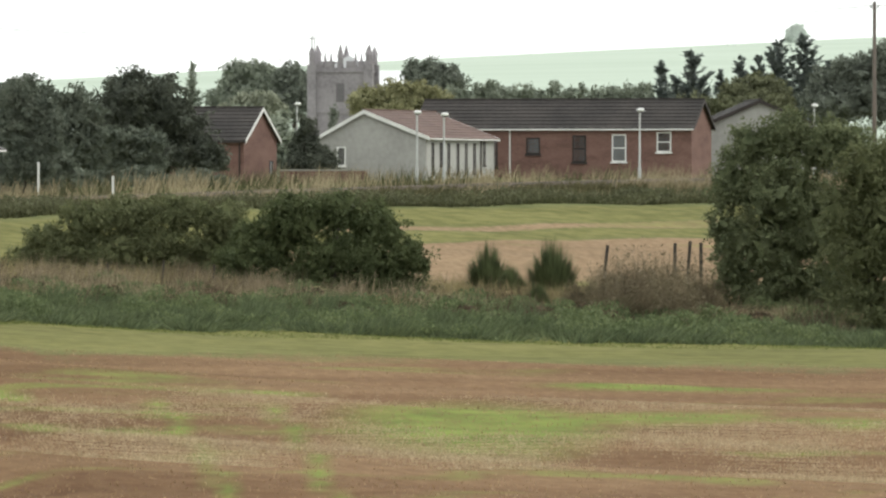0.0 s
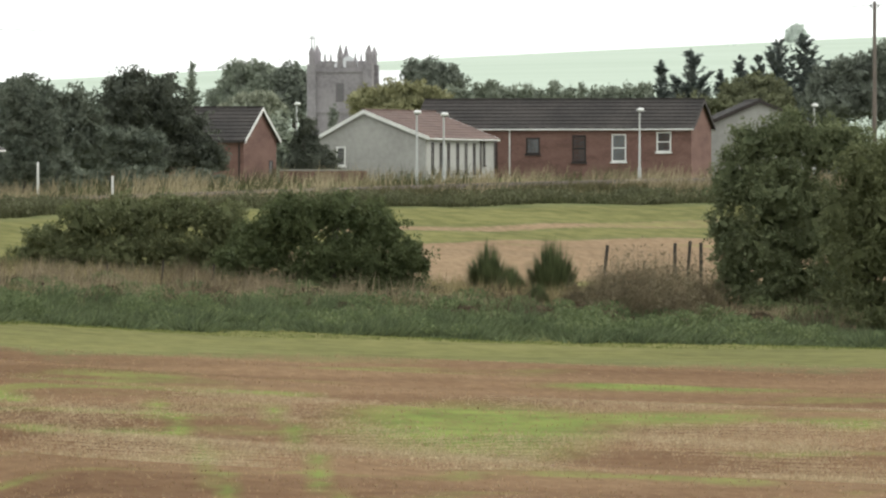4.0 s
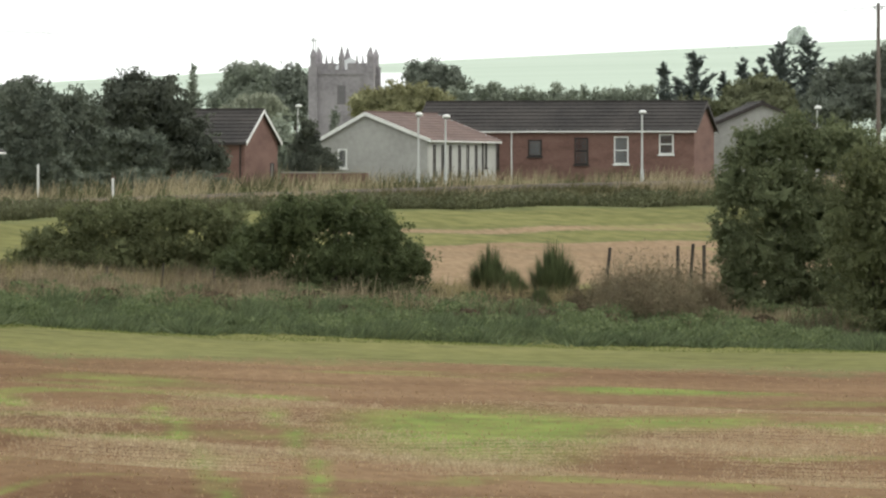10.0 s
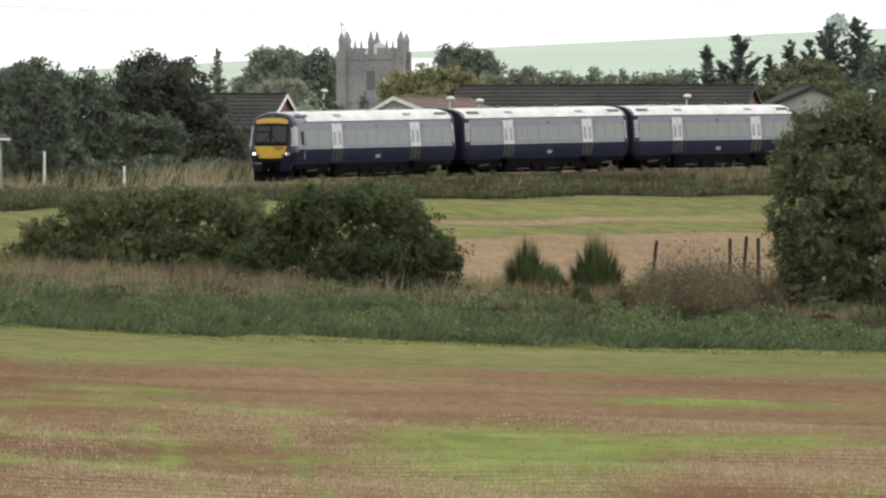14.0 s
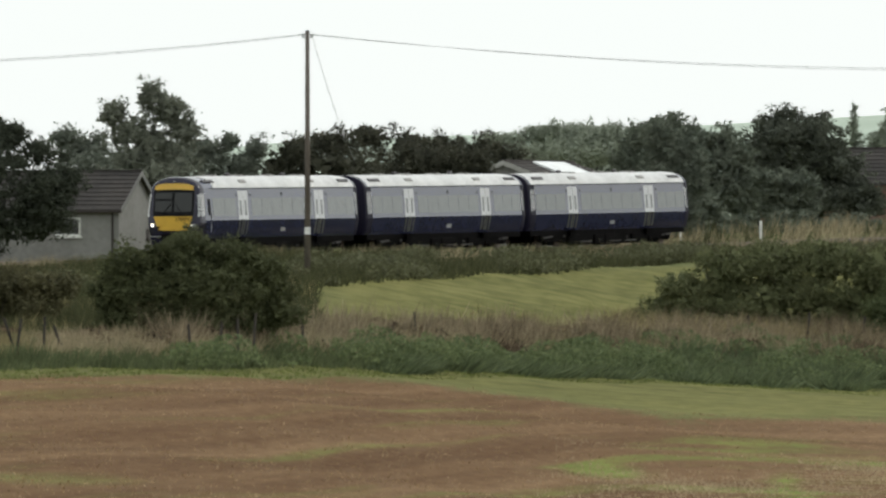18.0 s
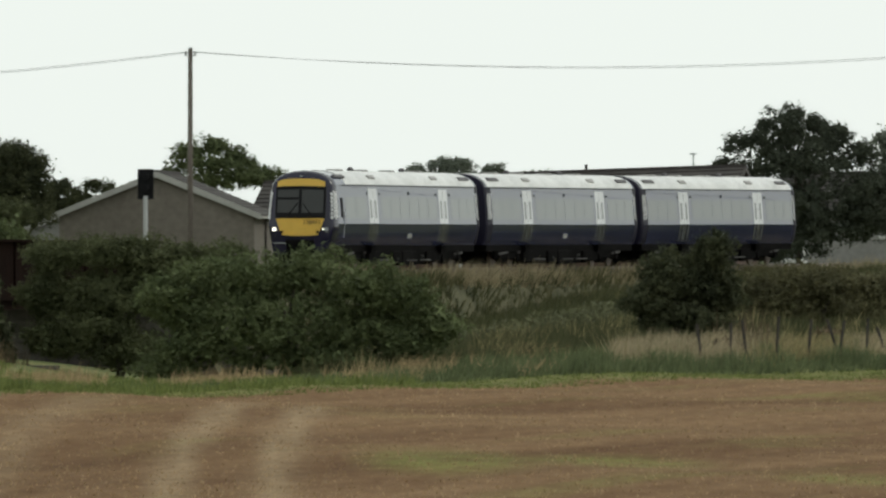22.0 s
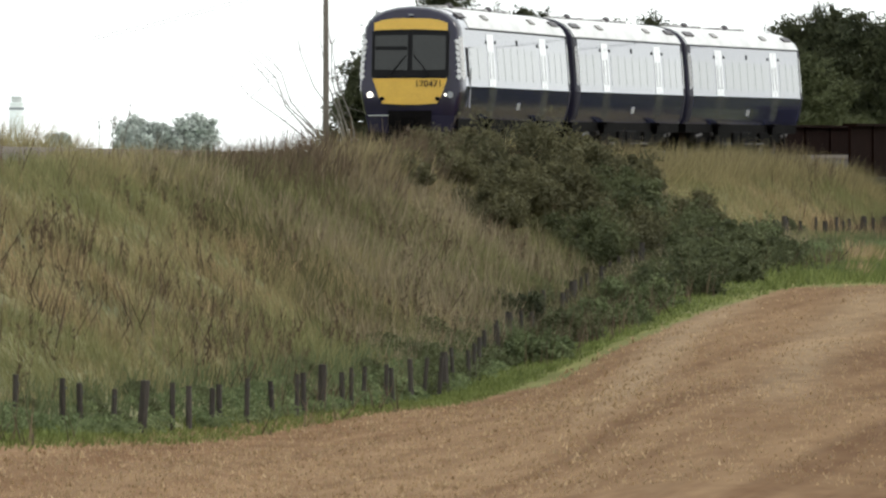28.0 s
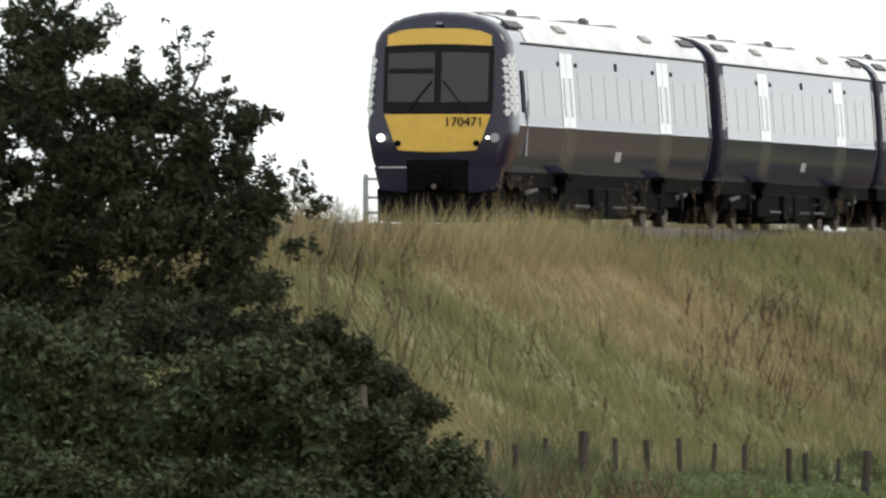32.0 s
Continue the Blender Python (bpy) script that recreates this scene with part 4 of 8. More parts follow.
def house(label, corner, alpha, w, l, eave, ridge, wall, roof, gable_left=True, frame_mat=WHITE, gable_windows=(), side_windows=(), barge=WHITE, skylight=False, side_wall=None, apex=0.5, pipe=None):
    """A gabled house. corner: its nearest corner on the ground; alpha: degrees by which its gable wall falls back from
    square to the view; the gable runs off to one hand of the corner and the long wall to the other."""
    a = radians(alpha)
    s = -1 if gable_left else 1
    b = math.atan2(corner.x, corner.y)
    ex, ey = Vector((math.cos(b), -math.sin(b), 0)), Vector((math.sin(b), math.cos(b), 0))
    g = s * math.cos(a) * ex + math.sin(a) * ey          # along the gable
    d = -s * math.sin(a) * ex + math.cos(a) * ey         # along the ridge
    # house space: x along the gable from its left end as seen from outside, y along the ridge
    gx = g if s > 0 else -g
    o = corner if s > 0 else corner + g * w
    m = Matrix((gx, d, (0, 0, 1))).transposed().to_4x4()
    m.translation = o
    h = thing("house", label, "house", at=m)
    t, ax = 0.3, w * apex
    pent = [(0, -1.0), (w, -1.0), (w, eave), (ax, ridge - 0.05), (0, eave)]
    for y0, y1 in ((0, t), (l - t, l)):
        bm = bmesh.new()
        A = [bm.verts.new((x, y0, z)) for x, z in pent]
        B = [bm.verts.new((x, y1, z)) for x, z in pent]
        bm.faces.new(A)
        bm.faces.new(B[::-1])
        for k in range(5):
            bm.faces.new((A[k], B[k], B[(k + 1) % 5], A[(k + 1) % 5]))
        bmesh.ops.recalc_face_normals(bm, faces=bm.faces)
        part("gable_wall", bm, wall, h)
    for x0 in (0, w - t):
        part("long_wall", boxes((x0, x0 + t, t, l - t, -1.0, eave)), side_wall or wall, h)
    over, ov = 0.3, 0.22
    for sgn in (0, 1):
        bm = bmesh.new()
        xe = -over if sgn == 0 else w + over
        ze = eave - (ridge - eave) * over / (ax if sgn == 0 else w - ax)
        pts = [(xe, ze + 0.08), (ax, ridge + 0.08), (ax, ridge - 0.06), (xe, ze - 0.06)]
        A = [bm.verts.new((x, -ov, z)) for x, z in pts]
        B = [bm.verts.new((x, l + ov, z)) for x, z in pts]
        bm.faces.new(A)
        bm.faces.new(B[::-1])
        for k in range(4):
            bm.faces.new((A[k], B[k], B[(k + 1) % 4], A[(k + 1) % 4]))
        bmesh.ops.recalc_face_normals(bm, faces=bm.faces)
        slope = part("roof_slope", bm, roof, h)
        n = max(6, int((w / 2) / 0.33))
        for k in range(1, n):              # courses of tiles, standing slightly proud
            f = k / n
            x, z = xe + (ax - xe) * f, ze + (ridge - ze) * f
            part("tile_course", boxes((x - 0.05, x + 0.05, -ov, l + ov, z + 0.06, z + 0.115)), roof, slope)
        part("gutter", boxes((xe - 0.06, xe + 0.06, -ov, l + ov, ze - 0.10, ze + 0.0)), WHITE if wall is BRICK_BROWN else frame_mat, h)
        for y in (-ov - 0.03, l + ov - 0.01):
            bm = bmesh.new()
            q = [(xe, ze + 0.09), (ax, ridge + 0.09), (ax, ridge - 0.16), (xe, ze - 0.16)]
            A = [bm.verts.new((x, y, z)) for x, z in q]
            B = [bm.verts.new((x, y + 0.04, z)) for x, z in q]
            bm.faces.new(A)
            bm.faces.new(B[::-1])
            for k in range(4):
                bm.faces.new((A[k], B[k], B[(k + 1) % 4], A[(k + 1) % 4]))
            bmesh.ops.recalc_face_normals(bm, faces=bm.faces)
            part("barge_board", bm, barge, h)
    part("ridge_tiles", boxes((ax - 0.12, ax + 0.12, -ov, l + ov, ridge + 0.05, ridge + 0.16)), roof, h)
    for x, z, ww, hh in gable_windows:
        window(h, ww, hh, pose(x, 0, z), frame_mat)
    near = 0 if s > 0 else w                 # the long wall that the eye sees
    for y, z, ww, hh, fm in side_windows:
        window(h, ww, hh, pose(near, y, z, 0, 0, -90 if s > 0 else 90), fm)
    y = pipe if pipe is not None else 0.3 if s > 0 else l * 0.5
    x = -0.08 if s > 0 else w + 0.08
    part("downpipe", rod((x, y, -0.5), (x, y, eave - 0.1), 0.05), WHITE if wall is BRICK_BROWN else DARK if s < 0 or frame_mat is DARK else WHITE, h)
    if skylight:
        bm = bmesh.new()
        f0, f1 = 0.3, 0.92
        xa, xb = (w + (w / 2 - w) * f0, w + (w / 2 - w) * f1) if s < 0 else ((w / 2) * f0, (w / 2) * f1)
        za, zb = eave + (ridge - eave) * f0, eave + (ridge - eave) * f1
        lo, hi = [], []
        for x, z, y in ((xa, za, l * 0.34), (xb, zb, l * 0.34), (xb, zb, l * 0.8), (xa, za, l * 0.8)):
            lo.append(bm.verts.new((x, y, z + 0.09)))
            hi.append(bm.verts.new((x, y, z + 0.2)))
        bm.faces.new(hi)
        for k in range(4):
            bm.faces.new((lo[k], lo[(k + 1) % 4], hi[(k + 1) % 4], hi[k]))
        bmesh.ops.recalc_face_normals(bm, faces=bm.faces)
        part("roof_light", bm, SKYLIGHT, h, "bright translucent roof sheet")
    return h


def based(b, d, z):
    p = spot(b, d)
    p.z = z
    return p


# houses across the line, behind the track
tall = [(y, 1.55, 0.55, 2.0, DARK) for y in (1.6, 3.6, 5.4, 7.6, 9.6, 11.6)]
# both bungalows: long wall coloured as sunlit, gable as the duller side
house("grey rendered bungalow with a red tiled roof", based(1512, 755, 7.85), 16, 7.2, 16.5, 2.95, 4.6, HARL, TILE_RED, True, WHITE, [(1.45, 1.65, 0.62, 1.25)], tall + [(14.0, 1.9, 0.5, 1.6, DARK)], side_wall=HARL_SUNLIT, apex=0.42, pipe=13.0)
# this gable takes the dark render as its shade
house("grey rendered bungalow with a pale roof light", based(587, 640, 6.65), 20, 7.6, 10.2, 2.85, 4.3, HARL_DARK, SLATE, True, WHITE, [], [(y, 1.4, 0.5, 1.7, DARK) for y in (0.9, 2.8, 4.6, 6.4, 8.9)], skylight=True, side_wall=HARL_SUNLIT, barge=HARL)
house("red brick house with a dark roof, half hidden by trees", based(1171, 770, 7.7), 70, 6.4, 10, 3.05, 5.05, BRICK, SLATE, False, DARK, [(5.3, 1.0, 0.7, 1.2)], [(2.2, 2.5, 0.3, 0.3, WHITE)])
house("red brick terrace with white framed windows", based(2010, 775, 7.89), 76, 5.5, 19.0, 3.73, 5.45, BRICK, SLATE, False, WHITE, [], [(1.9, 2.65, 1.0, 1.35, WHITE), (5.0, 2.25, 1.0, 1.85, WHITE), (7.75, 2.2, 0.95, 1.8, DARK), (10.95, 2.4, 0.95, 1.1, DARK), (13.9, 1.9, 0.95, 1.85, DARK)], barge=DARK, pipe=12.55)
house("grey rendered gable house behind the tall bush", based(2041, 787, 8.0), 4, 7.0, 14, 3.9, 5.4, HARL, SLATE, False, WHITE, [], [], barge=DARK)
house("small grey cottage with a stone-tiled roof", based(-217, 600, 5.95), 72, 6.0, 9.0, 2.5, 4.2, HARL_COTTAGE, SLATE, False, DARK, [(4.6, 1.2, 0.4, 0.5)], [(2.6, 1.55, 1.3, 0.9, WHITE), (7.6, 0.9, 1.1, 1.9, WHITE)], barge=HARL_DARK)
terrace = house("low brown brick terrace with a long dark roof", based(-594, 540, 6.46), 78, 6.2, 21.5, 2.05, 3.57, BRICK_BROWN, SLATE, False, DARK, [], [(3.4, 1.05, 0.95, 1.1, DARK), (7.7, 1.08, 0.5, 1.06, DARK), (11.07, 1.05, 0.95, 0.95, DARK), (13.7, 0.88, 1.1, 1.25, DARK), (17.2, 1.0, 1.0, 1.1, DARK), (19.8, 1.0, 1.0, 1.1, DARK)], barge=DARK, pipe=12.25)
terrace.matrix_world = terrace.matrix_world @ Matrix.Rotation(radians(-1.9), 4, "X")       # it follows the falling street
part("roof_flue", rod((3.1, 7.0, 3.5), (3.1, 7.0, 3.95), 0.07, 8), DARK, terrace, "dark flue on the ridge")
part("roof_mast", boxes((3.07, 3.13, 2.1, 2.16, 3.5, 4.3), (3.05, 3.15, 1.98, 2.28, 4.22, 4.28)), METAL, terrace, "short aerial mast on the ridge")
for y, x, w in ((6.6, 1.9, 0.3), (7.9, 0.85, 0.14)):
    part("roof_vent", boxes((x - 0.12, x + 0.12, y - w, y + w, 2.05 + 1.52 * x / 3.1 + 0.05, 2.05 + 1.52 * x / 3.1 + 0.16), bevel=0.03), LAMP_GREY, terrace, "pale roof vent")
house("pebble-dashed gable house beside the signal", based(-1434, 515, 5.6), 4, 8.2, 12, 2.3, 3.95, HARL_BROWN, SLATE, True, HARL, [], [], barge=HARL)
house("grey rendered gable house behind its neighbour", based(-1520, 537, 5.4), 4, 8.9, 10, 1.5, 3.25, HARL_DARK, SLATE, True, HARL, [], [], barge=HARL)

def garden_wall():
    p, q = spot(1240, 745), spot(1400, 742)
    bm = boxes((0, (q - p).length, -0.12, 0.12, -0.5, 0.75))
    w = thing("garden_wall", "low red brick garden wall beside the bungalow", "wall")
    w.matrix_world = Matrix.Translation((p.x, p.y, 7.75)) @ Matrix.Rotation(math.atan2(q.y - p.y, q.x - p.x), 4, "Z")
    part("wall_body", bm, BRICK, w)
    part("coping", boxes((0, (q - p).length, -0.17, 0.17, 0.75, 0.85)), CONCRETE, w)


garden_wall()


def church_tower():
    """A square stone tower with battlements and pinnacles."""
    d = 1200
    p = based(1361, d, 12)
    w, top = 5.75, high(-241, d) - 12
    t = thing("church_tower", "square grey stone church tower with battlements and pinnacles", "church tower")
    t.matrix_world = Matrix.Translation(p) @ Matrix.Rotation(radians(-10), 4, "Z")
    h = w / 2
    part("tower_body", boxes((-h, h, -h, h, -6, top)), STONE, t)
    for z in (top * 0.45, top - 0.5):
        part("string_course", boxes((-h - 0.12, h + 0.12, -h - 0.12, h + 0.12, z, z + 0.25)), STONE, t)
    for x in (-h, h):
        for y in (-h, h):
            part("buttress", boxes((x - 0.45, x + 0.45, y - 0.45, y + 0.45, -6, top + 0.3)), STONE, t)
            for dx, dz in ((0, 1.7),):
                pin = part("pinnacle", rod((x, y, top), (x, y, top + 1.3), 0.34, 6, 0.30), STONE, t)
                part("spirelet", rod((x, y, top + 1.3), (x, y, top + dz + 0.5), 0.42, 6, 0.03), STONE, pin)
    for k in range(4):
        side = Matrix.Rotation(k * math.pi / 2, 4, "Z")
        for x in (-2.2, -1.0, 1.0, 2.2):
            mer = part("merlon", boxes((x - 0.4, x + 0.4, -h - 0.02, -h + 0.35, top, top + 0.65)), STONE, t)
            mer.matrix_local = side
        pin = part("pinnacle", rod((0, -h + 0.2, top), (0, -h + 0.2, top + 1.0), 0.36, 6, 0.3), STONE, t)
        pin.matrix_local = side
        sp = part("spirelet", rod((0, -h + 0.2, top + 1.0), (0, -h + 0.2, top + 2.4), 0.4, 6, 0.03), STONE, t)
        sp.matrix_local = side
        for x in (-1.55, 1.55):
            sp = part("pinnacle", rod((x, -h + 0.2, top), (x, -h + 0.2, top + 1.55), 0.24, 6, 0.03), STONE, t)
            sp.matrix_local = side
        louvre = part("belfry_window", boxes((-0.42, 0.42, -h - 0.04, -h + 0.1, top - 3.5, top - 1.6)), LOUVRE, t)
        louvre.matrix_local = side
    bm = bmesh.new()
    bmesh.ops.create_cone(bm, cap_ends=True, segments=4, radius1=2.6, radius2=0.2, depth=1.2, matrix=Matrix.Translation((0.6, 0, top + 0.6)) @ Matrix.Rotation(math.pi / 4, 4, "Z"))
    part("cap_roof", bm, METAL, t, "pale lead cap")
    mast = part("mast", rod((-h, -h, top + 2), (-h, -h, top + 3.2), 0.06), METAL, t)
    part("mast_frame", boxes((-h - 0.25, -h + 0.3, -h - 0.04, -h + 0.04, top + 2.9, top + 3.0), (-h + 0.22, -h + 0.3, -h - 0.04, -h + 0.04, top + 1.6, top + 3.0)), METAL, mast)


church_tower()


def white_shed():
    """A long white-roofed shed that shows between the tower and the trees."""
    p = based(1448, 1320, 14)
    t = thing("farm_shed", "distant white sheeted farm shed below the hill", "shed")
    t.matrix_world = Matrix.Translation(p)
    top = high(-234, 1320) - 14
    part("wall", boxes((-4, 4, 0, 0.2, 0, top - 1.6)), SKYLIGHT, t)
    part("wall", boxes((-4, 4, 8.8, 9, 0, top - 1.6)), SKYLIGHT, t)
    for x in (-4, 3.8):
        part("wall", boxes((x, x + 0.2, 0.2, 8.8, 0, top - 1.6)), SKYLIGHT, t)
    for y in (-0.2, 9.2):
        bm = bmesh.new()
        q = [(x, yy, z) for z, yy in ((top - 1.65, y), (top, 4.5)) for x in (-4.2, 4.2)]
        lo = [bm.verts.new(v) for v in (q[0], q[1], q[3], q[2])]
        hi = [bm.verts.new(Vector(v) + Vector((0, 0, 0.12))) for v in (q[0], q[1], q[3], q[2])]
        bm.faces.new(lo)
        bm.faces.new(hi)
        for k in range(4):
            bm.faces.new((lo[k], lo[(k + 1) % 4], hi[(k + 1) % 4], hi[k]))
        bmesh.ops.recalc_face_normals(bm, faces=bm.faces)
        part("roof_slope", bm, SKYLIGHT, t, "bright white roof sheeting")


white_shed()


def lighthouse():
    d = 3000
    p = based(-3570, d, 0)
    t = thing("lighthouse", "distant white lighthouse with a lantern gallery", "lighthouse")
    t.matrix_world = Matrix.Translation(p)
    pale = plain("lighthouse_paint", (0.82, 0.83, 0.84), 0.8)
    z = lambda e: high(e, d)
    part("tower", rod((0, 0, -2), (0, 0, z(-50)), 2.6, 20, 1.75), pale, t)
    part("gallery", rod((0, 0, z(-50)), (0, 0, z(-53)), 2.2, 20), pale, t)
    part("lantern", rod((0, 0, z(-53)), (0, 0, z(-63)), 1.3, 12), LAMP_GREY, t)
    part("watch_band", rod((0, 0, z(-40)), (0, 0, z(-44)), 1.95, 20), LAMP_OFF, t)
    part("cupola", rod((0, 0, z(-63)), (0, 0, z(-72)), 1.6, 12, 0.15), pale, t)


lighthouse()


# ---- poles, wires and lamps ----
def wood_pole(b, d, top_e, base_z=None, arm=True, bracket=False):
    p = spot(b, d)
    if base_z is not None:
        p.z = base_z
    top = high(top_e, d)
    t = thing("utility_pole", "tall weathered wooden pole carrying wires", "utility pole", "poles of the wire line")
    t.matrix_world = Matrix.Translation(p) @ Matrix.Rotation(-b * U, 4, "Z")
    h = top - p.z
    part("shaft", rod((0, 0, -0.5), (0, 0, h), 0.14, 10, 0.09), POLE_WOOD, t, "", True)
    part("cap", rod((0, 0, h), (0, 0, h + 0.06), 0.12, 8, 0.05), METAL, t)
    ends = []
    for x in (-0.18, 0.18):
        part("insulator", rod((x, 0, h - 0.28), (x, 0, h - 0.1), 0.05, 8), METAL, t)
        part("pin", rod((0, 0, h - 0.3), (x, 0, h - 0.26), 0.02, 5), METAL, t)
        ends.append(t.matrix_world @ Vector((x, 0, h - 0.12)))
    part("notice_plate", boxes((-0.12, 0.12, -0.16, -0.13, 1.9, 2.2)), WHITE, t)
    return ends, top


def wire(p, q, sag, r=0.014):
    n = 24
    bm = tube(bmesh.new(), [p.lerp(q, k / n) - Vector((0, 0, sag * 4 * (k / n) * (1 - k / n))) for k in range(n + 1)], [r] * (n + 1), 4)
    return tagged(part("overhead_wire", bm, WIRE), "thin dark overhead wire sagging between poles", "wire", "overhead wires")


line = [wood_pole(3500, 560, -400), wood_pole(2370, 560, -377), wood_pole(117, 508, -380), wood_pole(-1547, 472, -351), wood_pole(-3023, 430, -287), wood_pole(-3805, 470, -116)]
for (A, _), (B, _), sag in zip(line, line[1:], (0.5, 1.5, 0.9, 0.62, 0.5)):
    for k in (0, 1):
        wire(A[k], B[k], sag * (1.0 + 0.06 * k), 0.008)
wire(line[2][0][1], spot(200, 560, -150), 0.3, 0.01)


def perched_bird():
    A, B = line[3][0][0], line[4][0][0]
    f = 0.955
    p = A.lerp(B, f) - Vector((0, 0, 1.0 * 4 * f * (1 - f)))
    t = thing("bird", "small dark bird perched on the overhead wire", "bird", at=Matrix.Translation(p) @ Matrix.Rotation(0.4, 4, "Z"))
    bm = bmesh.new()
    bmesh.ops.create_uvsphere(bm, u_segments=10, v_segments=7, radius=1, matrix=Matrix.Translation((0, 0, 0.11)) @ Matrix.Rotation(0.6, 4, "Y") @ Matrix.Diagonal((0.07, 0.06, 0.11, 1)))
    part("body", bm, BLACK, t, "", True)
    bm = bmesh.new()
    bmesh.ops.create_uvsphere(bm, u_segments=8, v_segments=6, radius=0.045, matrix=Matrix.Translation((0.07, 0, 0.22)))
    part("head", bm, BLACK, t, "", True)
    part("beak", rod((0.10, 0, 0.22), (0.15, 0, 0.21), 0.012, 5, 0.003), BLACK, t)
    part("tail", boxes((-0.2, -0.05, -0.025, 0.025, 0.01, 0.03)), BLACK, t)


perched_bird()


def flying_bird():
    """A small dark bird that crosses before the railway."""
    t = thing("flying_bird", "small dark bird in flight, wings spread", "bird")
    bm = bmesh.new()
    bmesh.ops.create_icosphere(bm, subdivisions=2, radius=0.055)
    bmesh.ops.scale(bm, vec=(2.1, 0.9, 0.85), verts=bm.verts)
    part("body", bm, BLACK, t, "", True)
    bm = bmesh.new()
    bmesh.ops.create_icosphere(bm, subdivisions=1, radius=0.032, matrix=Matrix.Translation((-0.12, 0, 0.015)))
    part("head", bm, BLACK, t, "", True)
    part("tail", boxes((0.1, 0.2, -0.022, 0.022, -0.005, 0.008)), BLACK, t)
    for q in (-1, 1):
        bm = bmesh.new()
        top = [bm.verts.new(v) for v in ((-0.06, q * 0.02, 0.03), (-0.05, q * 0.12, 0.09), (0.02, q * 0.21, 0.10), (0.05, q * 0.11, 0.07), (0.05, q * 0.02, 0.02))]
        f = bm.faces.new(top)
        g = bmesh.ops.extrude_face_region(bm, geom=[f])
        for v in g["geom"]:
            if isinstance(v, bmesh.types.BMVert):
                v.co.z -= 0.012
        bmesh.ops.recalc_face_normals(bm, faces=bm.faces)
        part("wing", bm, BLACK, t)
    return t


bird = flying_bird()


def bird_way():
    """Where the bird is by the clock: over the field, past the train, and away behind the thicket."""
    way = ((0, 3600, -420), (20.0, 3100, -430), (20.7, 820, -420), (20.9, 215, -396), (21.0, -88, -378), (21.1, -390, -346), (21.2, -694, -294), (21.3, -821, -272), (21.4, -1121, -236), (21.5, -1420, -175), (21.7, -2020, -80), (22.0, -2900, -130), (23.0, -5600, -350), (24.0, -6400, -450), (32, -6800, -500))
    return [(t, Matrix.Translation(based(b, 330.0, high(e, 330.0))) @ Matrix.Rotation(-b * U, 4, "Z")) for t, b, e in way]


def street_lamp(b, d, base_z, top_e, size=1.0):
    t = thing("street_lamp", "pale grey street lamp column with a round white head", "street lamp", "street lamps")
    t.matrix_world = Matrix.Translation(based(b, d, base_z))
    h = high(top_e, d) - base_z
    part("column", rod((0, 0, -0.3), (0, 0, h), 0.085 * size, 10, 0.055 * size), LAMP_GREY, t)
    part("base_sleeve", rod((0, 0, -0.3), (0, 0, 1.0), 0.11 * size, 10), LAMP_GREY, t)
    bm = bmesh.new()
    bmesh.ops.create_uvsphere(bm, u_segments=14, v_segments=8, radius=1, matrix=Matrix.Translation((0.05, 0, h + 0.05)) @ Matrix.Diagonal((0.25 * size, 0.25 * size, 0.14, 1)))
    part("lamp_head", bm, WHITE, t, "white domed lamp head", True)
    part("lamp_bowl", rod((0.05, 0, h - 0.09), (0.05, 0, h + 0.03), 0.16 * size, 12, 0.24 * size), LAMP_OFF, t)


for b, d, z, e in ((1495, 715, 7.6, -162), (1546, 715, 7.6, -158), (1914, 731, 7.7, -166), (2240, 770, 8.0, -174), (1272, 860, 9.0, -176), (-1068, 505, 5.3, -92), (66, 600, 6.2, -107)):
    street_lamp(b, d, z, e, 0.65 if d < 600 else 1.0)
for b, d, e in ((919, 655, -44), (778, 655, -70)):
    p = spot(b, d)
    h = high(e, d) - p.z + 0.3
    m = thing("marker_post", "slim white marker post beside the line", "post", "marker posts", Matrix.Translation(p - Vector((0, 0, 0.3))))
    part("post_shaft", boxes((-0.07, 0.07, -0.07, 0.07, 0, h), bevel=0.02), WHITE, m)


def rail_signal():
    p = spot(-1626, 455, 20)
    p.z = 4.6
    t = thing("rail_signal", "black railway signal head with hood on a post", "railway signal")
    t.matrix_world = Matrix.Translation(p)
    zt = high(-138, 455) - p.z
    part("post", rod((0, 0, -1.5), (0, 0, zt - 1.0), 0.09, 8), METAL, t)
    part("backboard", boxes((-0.3, 0.3, 0.0, 0.06, zt - 1.12, zt), bevel=0.02), BLACK, t)
    for k in range(2):
        part("hood", rod((0, -0.3, zt - 0.3 - 0.42 * k), (0, 0, zt - 0.3 - 0.42 * k), 0.13, 12), BLACK, t)


rail_signal()


